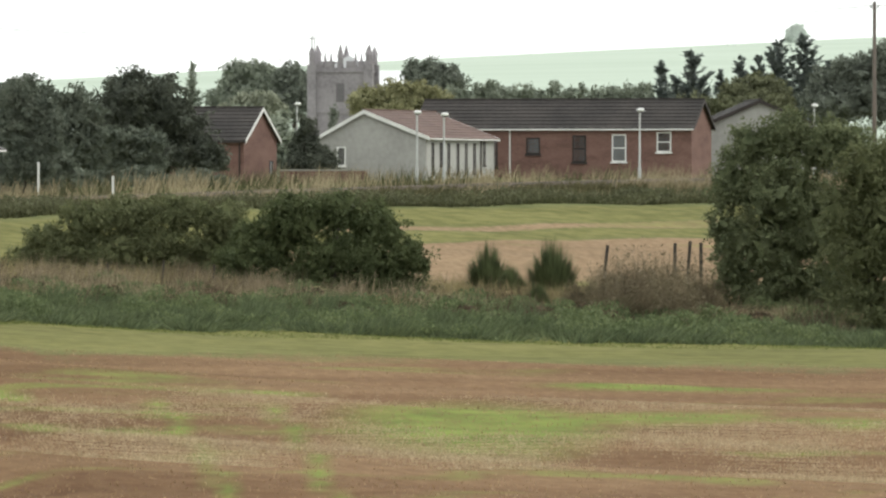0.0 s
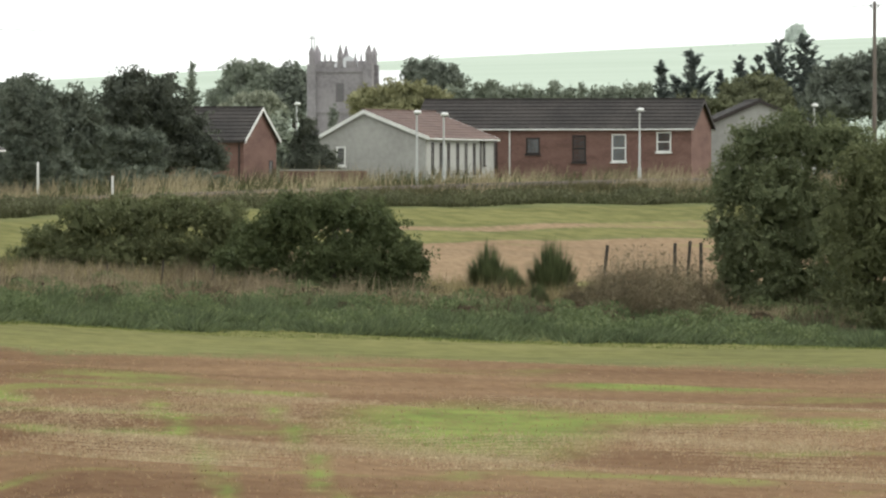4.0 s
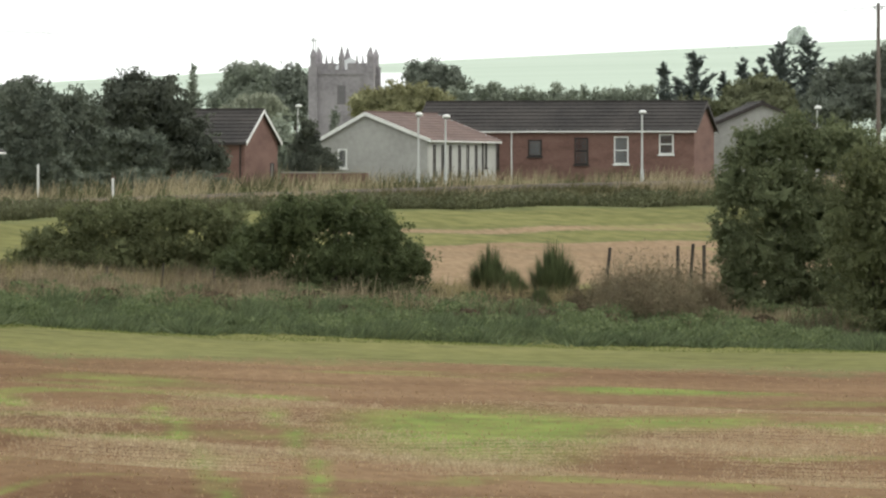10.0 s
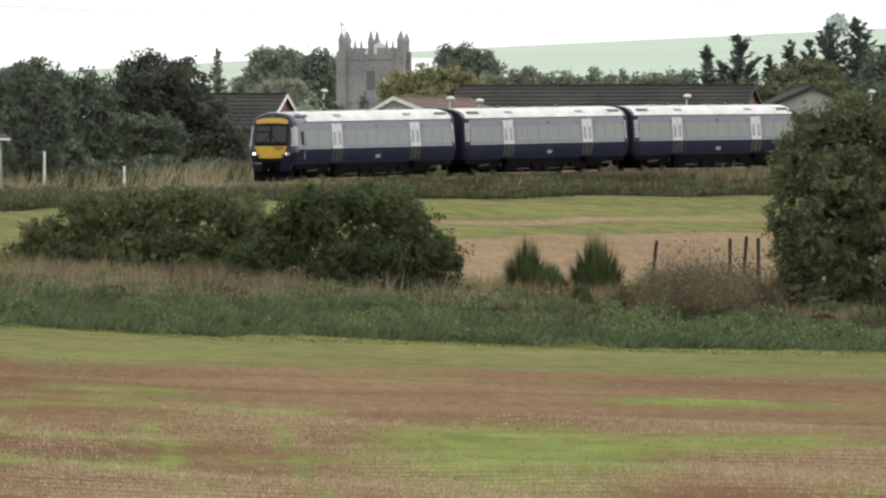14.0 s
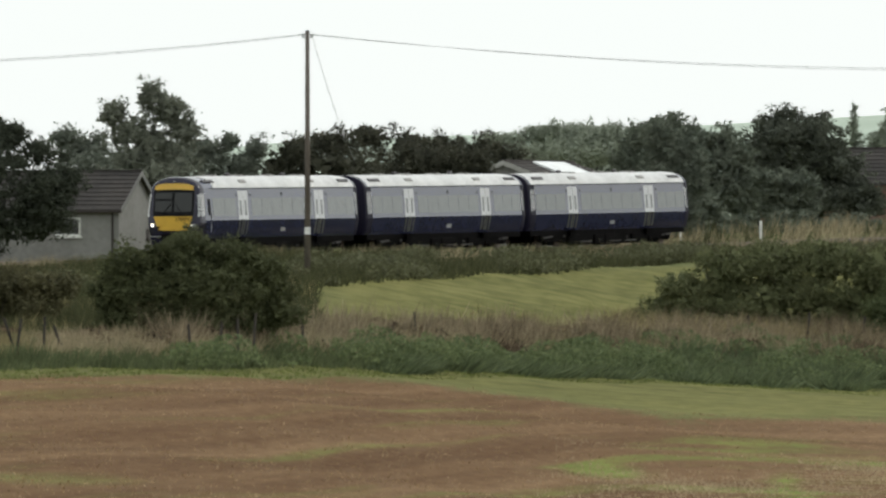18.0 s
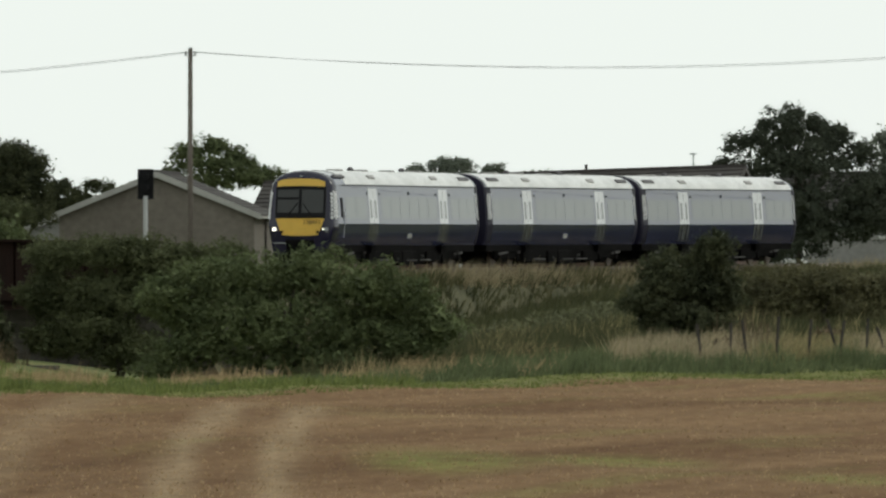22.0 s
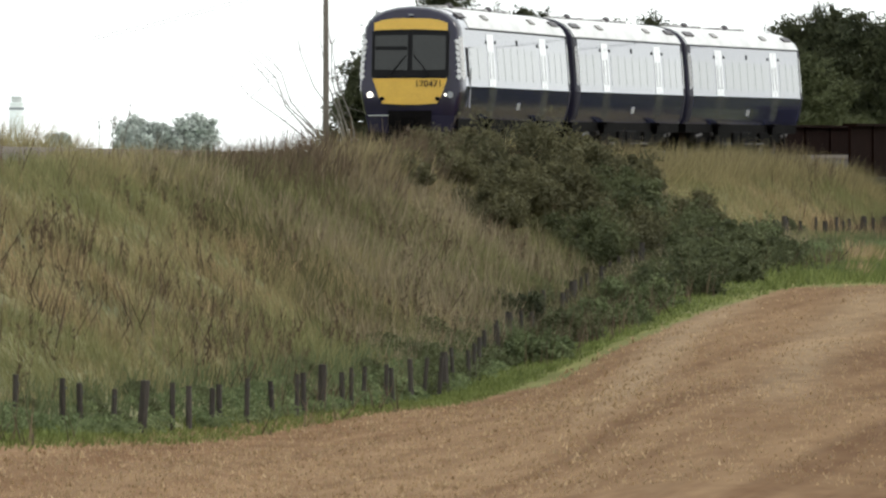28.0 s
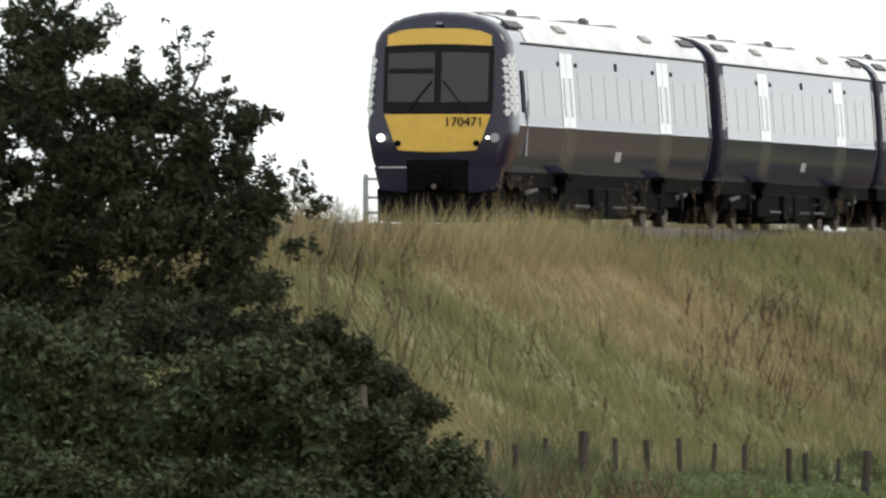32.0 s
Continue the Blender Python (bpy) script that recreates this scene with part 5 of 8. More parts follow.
# ---- underbridge over the burn ----
def bridge():
    t = thing("railway_bridge", "rust-brown plate girder railway bridge on stone abutments", "bridge")
    n = 12
    for lat in (2.6, -2.6):
        for k in range(n):
            s0, s1 = BR0 - 2 + (BR1 - BR0 + 8) * k / n, BR0 - 2 + (BR1 - BR0 + 8) * (k + 1) / n
            p, q = on_track(s0, lat, -1.35), on_track(s1, lat, -1.35)
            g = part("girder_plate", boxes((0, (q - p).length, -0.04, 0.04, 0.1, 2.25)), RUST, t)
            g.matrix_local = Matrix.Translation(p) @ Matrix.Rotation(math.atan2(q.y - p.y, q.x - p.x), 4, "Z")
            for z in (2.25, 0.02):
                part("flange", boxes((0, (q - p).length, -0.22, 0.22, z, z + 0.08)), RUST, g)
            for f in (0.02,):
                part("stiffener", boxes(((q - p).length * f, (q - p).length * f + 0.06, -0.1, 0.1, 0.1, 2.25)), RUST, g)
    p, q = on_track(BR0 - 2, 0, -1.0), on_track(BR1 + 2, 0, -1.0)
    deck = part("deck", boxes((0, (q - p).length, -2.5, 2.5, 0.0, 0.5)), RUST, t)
    deck.matrix_local = Matrix.Translation(p) @ Matrix.Rotation(math.atan2(q.y - p.y, q.x - p.x), 4, "Z")
    for s, wing in ((BR0 - 1.5, -1), (BR1 + 1.5, 1)):
        rng = random.Random(5)
        h = float(np.interp(s, S, HEAD))
        o = on_track(s, 0, -1.05)
        ab = part("abutment", boxes((-3.4, 3.4, -0.9, 0.9, -6.5, 0)), MASONRY, t)
        ab.matrix_local = Matrix.Translation(o) @ Matrix.Rotation(math.pi - h, 4, "Z")
        part("coping_stone", boxes((-3.7, 3.7, -1.1, 1.1, 0, 0.35), bevel=0.04), MASONRY, ab)
        z = -6.3
        while z < -0.4:
            x = -3.4 + rng.uniform(0, 0.4)
            while x < 2.7:
                w = rng.uniform(0.6, 1.0)
                for y in (-0.93, 0.93):
                    part("stone", boxes((x, min(x + w - 0.04, 3.42), y - 0.05, y + 0.05, z, z + 0.36)), MASONRY, ab)
                part("stone", boxes((-3.46, -3.38, -0.85, 0.85, z, z + 0.36)), MASONRY, ab)
                x += w
            z += 0.4
        # wing wall that steps down along the bank towards the eye
        w0 = on_track(s + wing * 0.6, 4.0, -2.0)
        ww = part("wing_wall", boxes((-0.5, 0.5, 0, 1.8, -4.0, 0.0), (-0.5, 0.5, 1.8, 3.6, -4.0, -1.0), (-0.5, 0.5, 3.6, 5.4, -4.0, -2.0)), MASONRY, t)
        ww.matrix_local = Matrix.Translation(w0) @ Matrix.Rotation(-h - math.pi / 2, 4, "Z")


bridge()


# ---- foliage ----
def ripple(d, ph):
    """A smooth uneven field over directions, about -1 to 1."""
    return (np.sin(4.1 * d[:, 0] + ph) * np.cos(3.3 * d[:, 1] + 2 * ph) + np.sin(5.2 * d[:, 2] + 3 * ph + 2 * d[:, 0]) + 0.7 * np.sin(9 * d[:, 0] + 7 * d[:, 2] + ph) * np.sin(8 * d[:, 1] - 5 * d[:, 2])) / 2.2


def leaf_cloud(rng, bigs, mids, n, size):
    """Corner points of n small quads: some over the large lumps, most in clusters over the smaller ones."""
    n1 = n // 3
    L = np.array(bigs, float)
    which = rng.choice(len(L), n1, p=L[:, 3] * L[:, 5] / (L[:, 3] * L[:, 5]).sum())
    d = rng.normal(size=(n1, 3))
    d /= np.linalg.norm(d, axis=1)[:, None]
    d[:, 1] = np.where(rng.random(n1) < 0.6, -np.abs(d[:, 1]), d[:, 1])
    c1 = L[which, :3] + d * L[which, 3:6] * (0.82 + 0.14 * ripple(d, which * 1.7) + 0.07 * rng.normal(size=n1))[:, None]
    n2 = n - n1
    M = np.array(mids, float)
    w2 = M[:, 3] * M[:, 5]
    which = rng.choice(len(M), n2, p=w2 / w2.sum())
    sub = rng.normal(size=(len(M), 9, 3))
    sub /= np.linalg.norm(sub, axis=2)[:, :, None]
    sub *= rng.uniform(0.35, 0.95, (len(M), 9))[:, :, None]
    g = rng.normal(size=(n2, 3))
    g *= np.minimum(1.0, 1.7 / np.linalg.norm(g, axis=1))[:, None]
    rel = sub[which, rng.integers(9, size=n2)] + 0.27 * g + 0.0
    rel *= (1 + 0.5 * (rng.random(n2) > 0.96) * rng.random(n2))[:, None]
    c = np.concatenate([c1, M[which, :3] + rel * M[which, 3:6]])
    d = np.concatenate([d, rel + 0.15])
    d[:, 2] += 0.25
    c[:, 2] = np.maximum(c[:, 2], 0.02)
    s = size * rng.uniform(0.55, 1.5, n)
    u = rng.normal(size=(n, 3)) + np.array([0, 0, 0.3])
    u /= np.linalg.norm(u, axis=1)[:, None]
    v = np.cross(u, d + 0.55 * rng.normal(size=(n, 3)))
    v /= np.linalg.norm(v, axis=1)[:, None]
    u, v = u * s[:, None], v * (s * rng.uniform(0.4, 0.75, n))[:, None]
    tip = rng.uniform(0.4, 0.9, n)[:, None]
    return np.stack([c - 0.8 * u - 0.7 * v * tip, c + u, c - 0.4 * u + 1.4 * v * tip], 1).reshape(-1, 3)


def core_grid(rng, lumps, thin=1.0):
    """Corner points of larger, deeper leaves that keep the middle of a crown dense."""
    L = np.array(lumps, float)
    n = 170 * len(L)
    w = np.repeat(np.arange(len(L)), 170)
    d = rng.normal(size=(n, 3))
    d /= np.linalg.norm(d, axis=1)[:, None]
    c = L[w, :3] + d * L[w, 3:6] * (thin * rng.uniform(0.15, 0.72, n))[:, None]
    c[:, 2] = np.maximum(c[:, 2], 0.0)
    s = 0.44 * np.minimum(L[w, 3], L[w, 5]) * rng.uniform(0.5, 1.2, n) * min(1.0, thin + 0.2)
    u = rng.normal(size=(n, 3))
    u /= np.linalg.norm(u, axis=1)[:, None]
    v = np.cross(u, d + 0.6 * rng.normal(size=(n, 3)))
    v /= np.linalg.norm(v, axis=1)[:, None]
    u, v = u * s[:, None], v * (0.6 * s)[:, None]
    return np.stack([c - 0.8 * u - 0.7 * v, c + u, c - 0.4 * u + 1.2 * v], 1).reshape(-1, 3)


def crown_mesh(name, inner, leaves, material):
    """One mesh of loose leaves, the inner ones first."""
    return tri_mesh(name, np.concatenate([inner, leaves]), material, 3)


def cover(rng, bigs, n, r, squash):
    """n smaller lumps of about radius r over the outsides of large ones, none deep inside."""
    L = np.array(bigs, float)
    area = L[:, 3] * L[:, 5] + L[:, 4] * L[:, 5] + L[:, 3] * L[:, 4]
    out = []
    for _ in range(n * 6):
        k = rng.choice(len(L), p=area / area.sum())
        d = rng.normal(size=3)
        d /= np.linalg.norm(d)
        if d[2] < -0.5 or (d[1] > 0.4 and rng.random() < 0.7):
            continue
        c = L[k, :3] + d * L[k, 3:6] * rng.uniform(0.82, 1.02)
        deep = (((c - L[:, :3]) / L[:, 3:6]) ** 2).sum(1)
        if np.any(np.delete(deep, k) < 0.5):
            continue
        q = r * rng.uniform(0.6, 1.45)
        out.append((c[0], c[1], max(c[2] - 0.1 * q, 0.35 * q), q * rng.uniform(0.9, 1.3), q, q * squash))
        if len(out) >= n:
            break
    return out


def heap(rng, w, dep, h, n, squash=0.8, low=0.0):
    """Large lumps that fill a rounded heap w wide, dep deep and h high, standing at z = 0, and smaller ones over them."""
    bigs = []
    nx = max(1, int(round(w / (1.25 * h))))
    for k in range(nx):
        x = (-1 + 2 * (k + 0.5) / nx) * w * 0.5
        env = (1 - abs(2 * x / w) ** 3) ** 0.35 * rng.uniform(0.86, 1.0)
        r = 0.42 * w / nx * (1.0 if nx == 1 else 1.35)
        bigs.append((x, 0.0, 0.44 * h * env, r, dep * 0.42, 0.46 * h * env))
        for q in (-1, -0.4, 0.35, 1):         # skirts that reach the ground
            v = rng.uniform(0.24, 0.34) * h
            bigs.append((x + q * (0.8 * r - 0.2 * v), rng.uniform(-0.35, 0.1) * dep, 0.5 * v, v * 1.3, v, v))
        m = 5
        for j in range(m):
            a = -0.25 + (math.pi + 0.5) * (j + rng.uniform(0.2, 0.8)) / m
            q = rng.uniform(0.26, 0.42) * min(r * 1.2, 0.5 * h)
            bigs.append((x + 0.72 * r * math.cos(a), rng.uniform(-0.25, 0.15) * dep, max(0.5 * q, 0.44 * h * env + 0.36 * h * env * math.sin(a)), q * rng.uniform(1.0, 1.4), q, q * rng.uniform(0.85, 1.1)))
    n = int(n * 2.6)
    mids = cover(rng, bigs, n, math.sqrt(1.1 * w * h / n), squash)
    both = bigs + mids
    fz = h / max(z + 0.8 * c for _, _, z, _, _, c in both)
    fx = 1.06 * (w / 2) / max(abs(x) + 0.8 * a for x, _, _, a, _, _ in both)
    fit = lambda q: [(x * fx, y, z * fz, a * fx, b, c * fz) for x, y, z, a, b, c in q]
    return fit(bigs), fit(mids)


def foliage(name, rng, lumps, n, size, material, parent, label="", core=1.0):
    bigs, mids = lumps
    many, large = (0.8, 1.25) if size > 0.058 else (1.05, 1.1)
    ob = new(name, crown_mesh(name, core_grid(rng, bigs, core), leaf_cloud(rng, bigs, mids, int(n * many), size * large), material))
    ob.parent = parent
    if label:
        ob["label"] = label
    return ob


def branches(rng, parent, h, spread, n, material, r0=0.12, start=0.1):
    bm = bmesh.new()
    tube(bm, [(0, 0, -0.4), (rng.normal() * 0.05 * h, rng.normal() * 0.05 * h, h * 0.4), (rng.normal() * 0.06 * h, 0, h * 0.85)], [r0, r0 * 0.75, r0 * 0.3])
    part("trunk", bm, material, parent)
    for k in range(n):
        a, z = rng.uniform(0, 6.28), h * rng.uniform(start, 0.6)
        e = rng.uniform(0.5, 1.0) * spread
        tip = (e * math.cos(a), e * math.sin(a), z + h * rng.uniform(0.15, 0.4))
        part("limb", tube(bmesh.new(), [(0, 0, z), (tip[0] * 0.5, tip[1] * 0.5, z + (tip[2] - z) * 0.65), tip], [r0 * 0.5, r0 * 0.32, r0 * 0.1], 5), material, parent)


SEED = [100]


def seeded():
    SEED[0] += 1
    return np.random.default_rng(SEED[0])


def bush(label, b0, b1, top_e, d, material, n_lumps=16, leaves=6000, size=0.16, depth=0.8, name="bush", category="bush", base=None, low=0.0, squash=0.85, core=1.0):
    """A bush between two bearings that stands on the ground at distance d."""
    rng = seeded()
    p = spot((b0 + b1) / 2, d)
    if base is not None:
        p.z = base
    w, h = (b1 - b0) * U * d, high(top_e, d) - p.z
    t = thing(name, label, category)
    t.matrix_world = Matrix.Translation(p) @ Matrix.Rotation(-(b0 + b1) / 2 * U, 4, "Z")
    branches(rng, t, h * (0.4 if name == "bramble" else 0.7), min(w * 0.3, h * 0.6), 4, BARK, 0.03 if name == "bramble" else 0.045)
    foliage("crown", rng, heap(rng, w, w * depth, h, n_lumps, squash, low), leaves, size, material, t, core=core)
    return t


def tree(label, b0, b1, top_e, d, material, n_lumps=22, leaves=5000, size=0.24, trunk=0.25, name="tree", base=None, squash=0.85, core=1.0):
    rng = seeded()
    p = spot((b0 + b1) / 2, d)
    if base is not None:
        p.z = base
    w, h = (b1 - b0) * U * d, high(top_e, d) - p.z
    t = thing(name, label, "tree")
    t.matrix_world = Matrix.Translation(p) @ Matrix.Rotation(-(b0 + b1) / 2 * U, 4, "Z")
    branches(rng, t, h * 0.8, w * 0.35, 6, BARK, max(0.12, h * 0.018), trunk)
    hh = h * (1 - trunk)
    bigs, mids = heap(rng, w, w * 0.8, hh, n_lumps, squash)
    lumps = [[(x, y, z + h * trunk, a, b, c) for x, y, z, a, b, c in q] for q in (bigs, mids)]
    foliage("crown", rng, lumps, leaves, size, material, t, core=core)
    return t


def conifer(label, b, half, top_e, d, material, leaves=2200, base=None, droop=0.25):
    """A fir: a straight stem with tiers of drooping boughs."""
    rng = seeded()
    p = spot(b, d)
    if base is not None:
        p.z = base
    w, h = half * U * d, high(top_e, d) - p.z
    t = thing("fir_tree", label, "tree")
    t.matrix_world = Matrix.Translation(p)
    part("trunk", rod((0, 0, -0.4), (0, 0, h * 0.97), 0.16, 7, 0.015), BARK, t)
    qs = []
    boughs = max(60, int(h * 24))
    per = max(10, leaves // boughs)
    for f in 1 - (rng.random(boughs) * 0.97 + 0.004) ** 0.72:           # 0 at the foot, 1 at the tip
        a = rng.uniform(0, 2 * np.pi)
        ln = (w * (1 - f) ** 0.9 + 0.10) * rng.uniform(0.55, 1.15)
        u = rng.random(per) ** 0.6
        rise = np.interp(f, [0, 0.6, 1], [-droop, 0.15, 1.1])
        z = h * (0.04 + 0.93 * f) + ln * (rise * u + 0.25 * u ** 3) + 0.06 * rng.normal(size=per)
        off = rng.normal(size=per) * 0.17 * ln * (1.1 - u)
        c = np.stack([ln * u * np.cos(a) - off * np.sin(a), ln * u * np.sin(a) + off * np.cos(a), z], 1)
        s = (0.11 + 0.08 * (1 - f)) * rng.uniform(0.6, 1.3, per)
        out = np.stack([np.cos(a) + 0.5 * rng.normal(size=per), np.sin(a) + 0.5 * rng.normal(size=per), 0.3 + 0.4 * rng.normal(size=per)], 1) * s[:, None] * 1.5
        side = np.stack([-np.sin(a) + 0.3 * rng.normal(size=per), np.cos(a) + 0.3 * rng.normal(size=per), 0.6 * rng.normal(size=per)], 1) * s[:, None] * 0.7
        qs.append(np.stack([c - out - 0.6 * side, c + out, c - 0.5 * out + 1.3 * side], 1).reshape(-1, 3))
    q = np.concatenate(qs)
    cone = [(0, 0, h * (0.08 + 0.8 * k / 8), w * 0.72 * (1 - k / 8) ** 0.9 + 0.03, w * 0.72 * (1 - k / 8) ** 0.9 + 0.03, h * 0.08) for k in range(8)]
    ob = new("bough_mass", crown_mesh("bough_mass", core_grid(rng, cone, 0.9), q, material))
    ob.parent = t
    return t


def massed_tree(label, b0, d, masses, material, n_mid, r_mid, leaves, size, name="tree"):
    """A tree whose crown is given as masses: bearing, elevation, and half widths both ways."""
    rng = seeded()
    p = spot(b0, d)
    t = thing(name, label, name)
    t.matrix_world = Matrix.Translation(p) @ Matrix.Rotation(-b0 * U, 4, "Z")
    top = max(high(e - re, d) for _, e, _, re in masses) - p.z
    branches(rng, t, top * 0.8, top * 0.15, 5, BARK, 0.16)
    bigs = [((b - b0) * U * d, rng.uniform(-0.6, 0.6), high(e, d) - p.z, rb * U * d * 0.92, rb * U * d * 0.8, re * U * d * 0.92) for b, e, rb, re in masses]
    foliage("crown", rng, (bigs, cover(rng, bigs, n_mid, r_mid, 0.95)), leaves, size, material, t)


# the hedge between the stubble and the grass field
massed_tree("dark green hawthorn bush in the field hedge", 1338, 509, [(1256, 40, 72, 61), (1338, 31, 78, 57), (1418, 59, 65, 61), (1476, 110, 44, 48), (1211, 94, 54, 65), (1333, 116, 120, 65), (1442, 143, 57, 39), (1256, 159, 76, 33), (1365, 165, 98, 28), (1509, 127, 15, 33), (1168, 78, 46, 44), (1150, 120, 60, 46), (1290, 196, 120, 28), (1420, 190, 80, 26), (1300, 140, 90, 45), (1430, 165, 80, 34), (1390, 120, 80, 50)], LEAF_MID, 300, 0.34, 46000, 0.062, "bush")
massed_tree("olive green hedge bush beside a darker one", 946, 515, [(854, 42, 63, 48), (936, 34, 76, 48), (1034, 29, 72, 46), (1121, 50, 65, 52), (789, 81, 61, 44), (740, 114, 49, 33), (908, 99, 120, 49), (1072, 105, 120, 52), (799, 132, 98, 26), (963, 140, 131, 24), (704, 127, 33, 24), (900, 172, 150, 26), (1060, 176, 130, 30), (1130, 90, 50, 44), (990, 85, 80, 50), (830, 110, 90, 44)], LEAF_OLIVE, 320, 0.34, 48000, 0.062, "bush")
massed_tree("tall grey-green willow bush in the field hedge", 2199, 512, [(2134, -97, 54, 65), (2204, -115, 65, 68), (2275, -104, 65, 65), (2101, -26, 52, 76), (2194, -4, 98, 98), (2090, 61, 44, 65), (2161, 94, 87, 65), (2270, 51, 98, 98), (2335, -91, 54, 65), (2106, 127, 44, 54), (2204, 149, 98, 49), (2303, 160, 87, 49), (2106, 165, 49, 46), (2161, 187, 76, 37), (2248, 192, 87, 37), (2180, 222, 120, 30), (2280, 222, 120, 30)], LEAF_WILLOW, 460, 0.34, 46000, 0.07, "bush")
massed_tree("tall olive bush in the field hedge", 2370, 500, [(2359, -59, 61, 68), (2424, -75, 76, 66), (2326, 29, 61, 87), (2402, 40, 98, 98), (2359, 116, 98, 66), (2501, -26, 98, 98), (2490, 94, 98, 87), (2370, 182, 98, 49), (2490, 182, 98, 49), (2400, 225, 120, 32), (2500, 225, 100, 32)], LEAF_OLIVE, 400, 0.34, 36000, 0.072, "bush")
massed_tree("round dull green bush in front of the railway", -85, 415, [(-94, 9, 66, 44), (-184, 39, 66, 48), (-14, 29, 60, 46), (46, 69, 50, 48), (-84, 79, 150, 60), (-224, 89, 50, 40), (-94, 129, 170, 34), (66, 119, 50, 36)], LEAF_BURN, 260, 0.3, 40000, 0.06, "bush")
massed_tree("dark elder bush on the field edge", -690, 400, [(-619, 4, 40, 36), (-709, 34, 36, 38), (-664, 59, 70, 50), (-614, 79, 50, 60), (-734, 94, 50, 45), (-674, 129, 90, 34)], LEAF_DARK, 150, 0.28, 22000, 0.06, "bush")
massed_tree("dull green scrub bush between two darker ones", -430, 425, [(-454, 64, 90, 34), (-534, 79, 60, 34), (-364, 69, 80, 34), (-444, 99, 150, 34)], LEAF_SCRUB, 110, 0.3, 14000, 0.06, "bush")
massed_tree("large rounded willow bush over the burn", -1680, 385, [(-1779, 17, 62, 38), (-1689, 12, 70, 36), (-1599, 17, 70, 36), (-1499, 17, 60, 30), (-1799, 87, 60, 52), (-1689, 87, 90, 60), (-1729, 147, 90, 40), (-1589, 67, 100, 50), (-1789, 167, 60, 40), (-1649, 187, 90, 40)], LEAF_BURN, 260, 0.3, 40000, 0.055, "bush")
massed_tree("dark rounded willow bush over the burn", -1370, 372, [(-1459, 57, 110, 58), (-1339, 47, 100, 52), (-1239, 72, 80, 55), (-1569, 97, 80, 62), (-1169, 107, 80, 58), (-1409, 137, 180, 70), (-1239, 157, 120, 55), (-1104, 142, 45, 42), (-1529, 177, 90, 40), (-1369, 197, 110, 34), (-1589, 217, 80, 30), (-1289, 207, 120, 34), (-1159, 177, 70, 40)], LEAF_MID, 320, 0.3, 38000, 0.063, "bush")
bush("dark shrub under the bridge", -1965, -1845, 12, 384, LEAF_DARK, 20, 6500, 0.11, base=2.2)
# scrub growing on the tall bank
def bank_bush(label, s, lat, w, h, material, lumps=10, leaves=2500):
    rng = seeded()
    p = on_track(s, lat, float(bank_drop(lat, s)))
    p.z = max(p.z, float(ground_z(p.x, p.y))) - 0.15
    t = thing("scrub_bush", label, "bush", "scrub on the embankment")
    t.matrix_world = Matrix.Translation(p)
    branches(rng, t, h * 0.7, w * 0.3, 3, BARK, 0.04)
    foliage("crown", rng, heap(rng, w, w * 1.5, h, lumps), leaves * 3, 0.046, material, t)


for s, lat, w, h, m in ((176, 3.2, 3.2, 1.3, LEAF_SCRUB), (166, 3.4, 3.4, 1.7, LEAF_SCRUB), (155, 3.4, 3.4, 1.5, LEAF_SCRUB), (146, 3.8, 3.0, 1.2, LEAF_SCRUB), (168, 4.6, 3.2, 1.6, LEAF_SCRUB), (158, 5.0, 3.4, 1.7, LEAF_BURN), (166, 6.2, 3.2, 1.6, LEAF_SCRUB), (157, 6.6, 3.0, 1.6, LEAF_BURN), (170, 7.6, 3.0, 1.5, LEAF_SCRUB), (162, 8.0, 3.2, 1.6, LEAF_BURN), (172, 9.2, 3.0, 1.3, LEAF_BURN), (164, 9.4, 3.0, 1.2, LEAF_BURN), (180, 9.8, 2.6, 1.1, LEAF_BURN), (188, 9.6, 2.4, 1.0, LEAF_BURN), (183, 3.3, 3.0, 1.1, LEAF_SCRUB), (191, 3.4, 2.2, 0.7, LEAF_SCRUB), (178, 4.4, 3.2, 1.4, LEAF_SCRUB), (186, 4.8, 2.8, 1.0, LEAF_SCRUB), (176, 6.0, 3.0, 1.4, LEAF_BURN), (182, 7.4, 2.4, 0.9, LEAF_SCRUB), (150, 6.0, 3.0, 1.4, LEAF_BURN), (148, 7.6, 2.6, 1.2, LEAF_MID), (142, 5.2, 2.4, 1.1, LEAF_SCRUB), (194, 9.4, 2.0, 0.9, LEAF_MID), (203, 9.6, 1.8, 0.8, LEAF_MID), (211, 9.4, 1.6, 0.9, LEAF_BURN), (219, 9.7, 1.6, 0.8, LEAF_MID), (124, 6.0, 1.3, 0.9, LEAF_BURN), (206, 8.0, 1.4, 1.1, LEAF_DARK)):
    bank_bush("dense scrub bush on the embankment slope", s, lat, w, h, m)
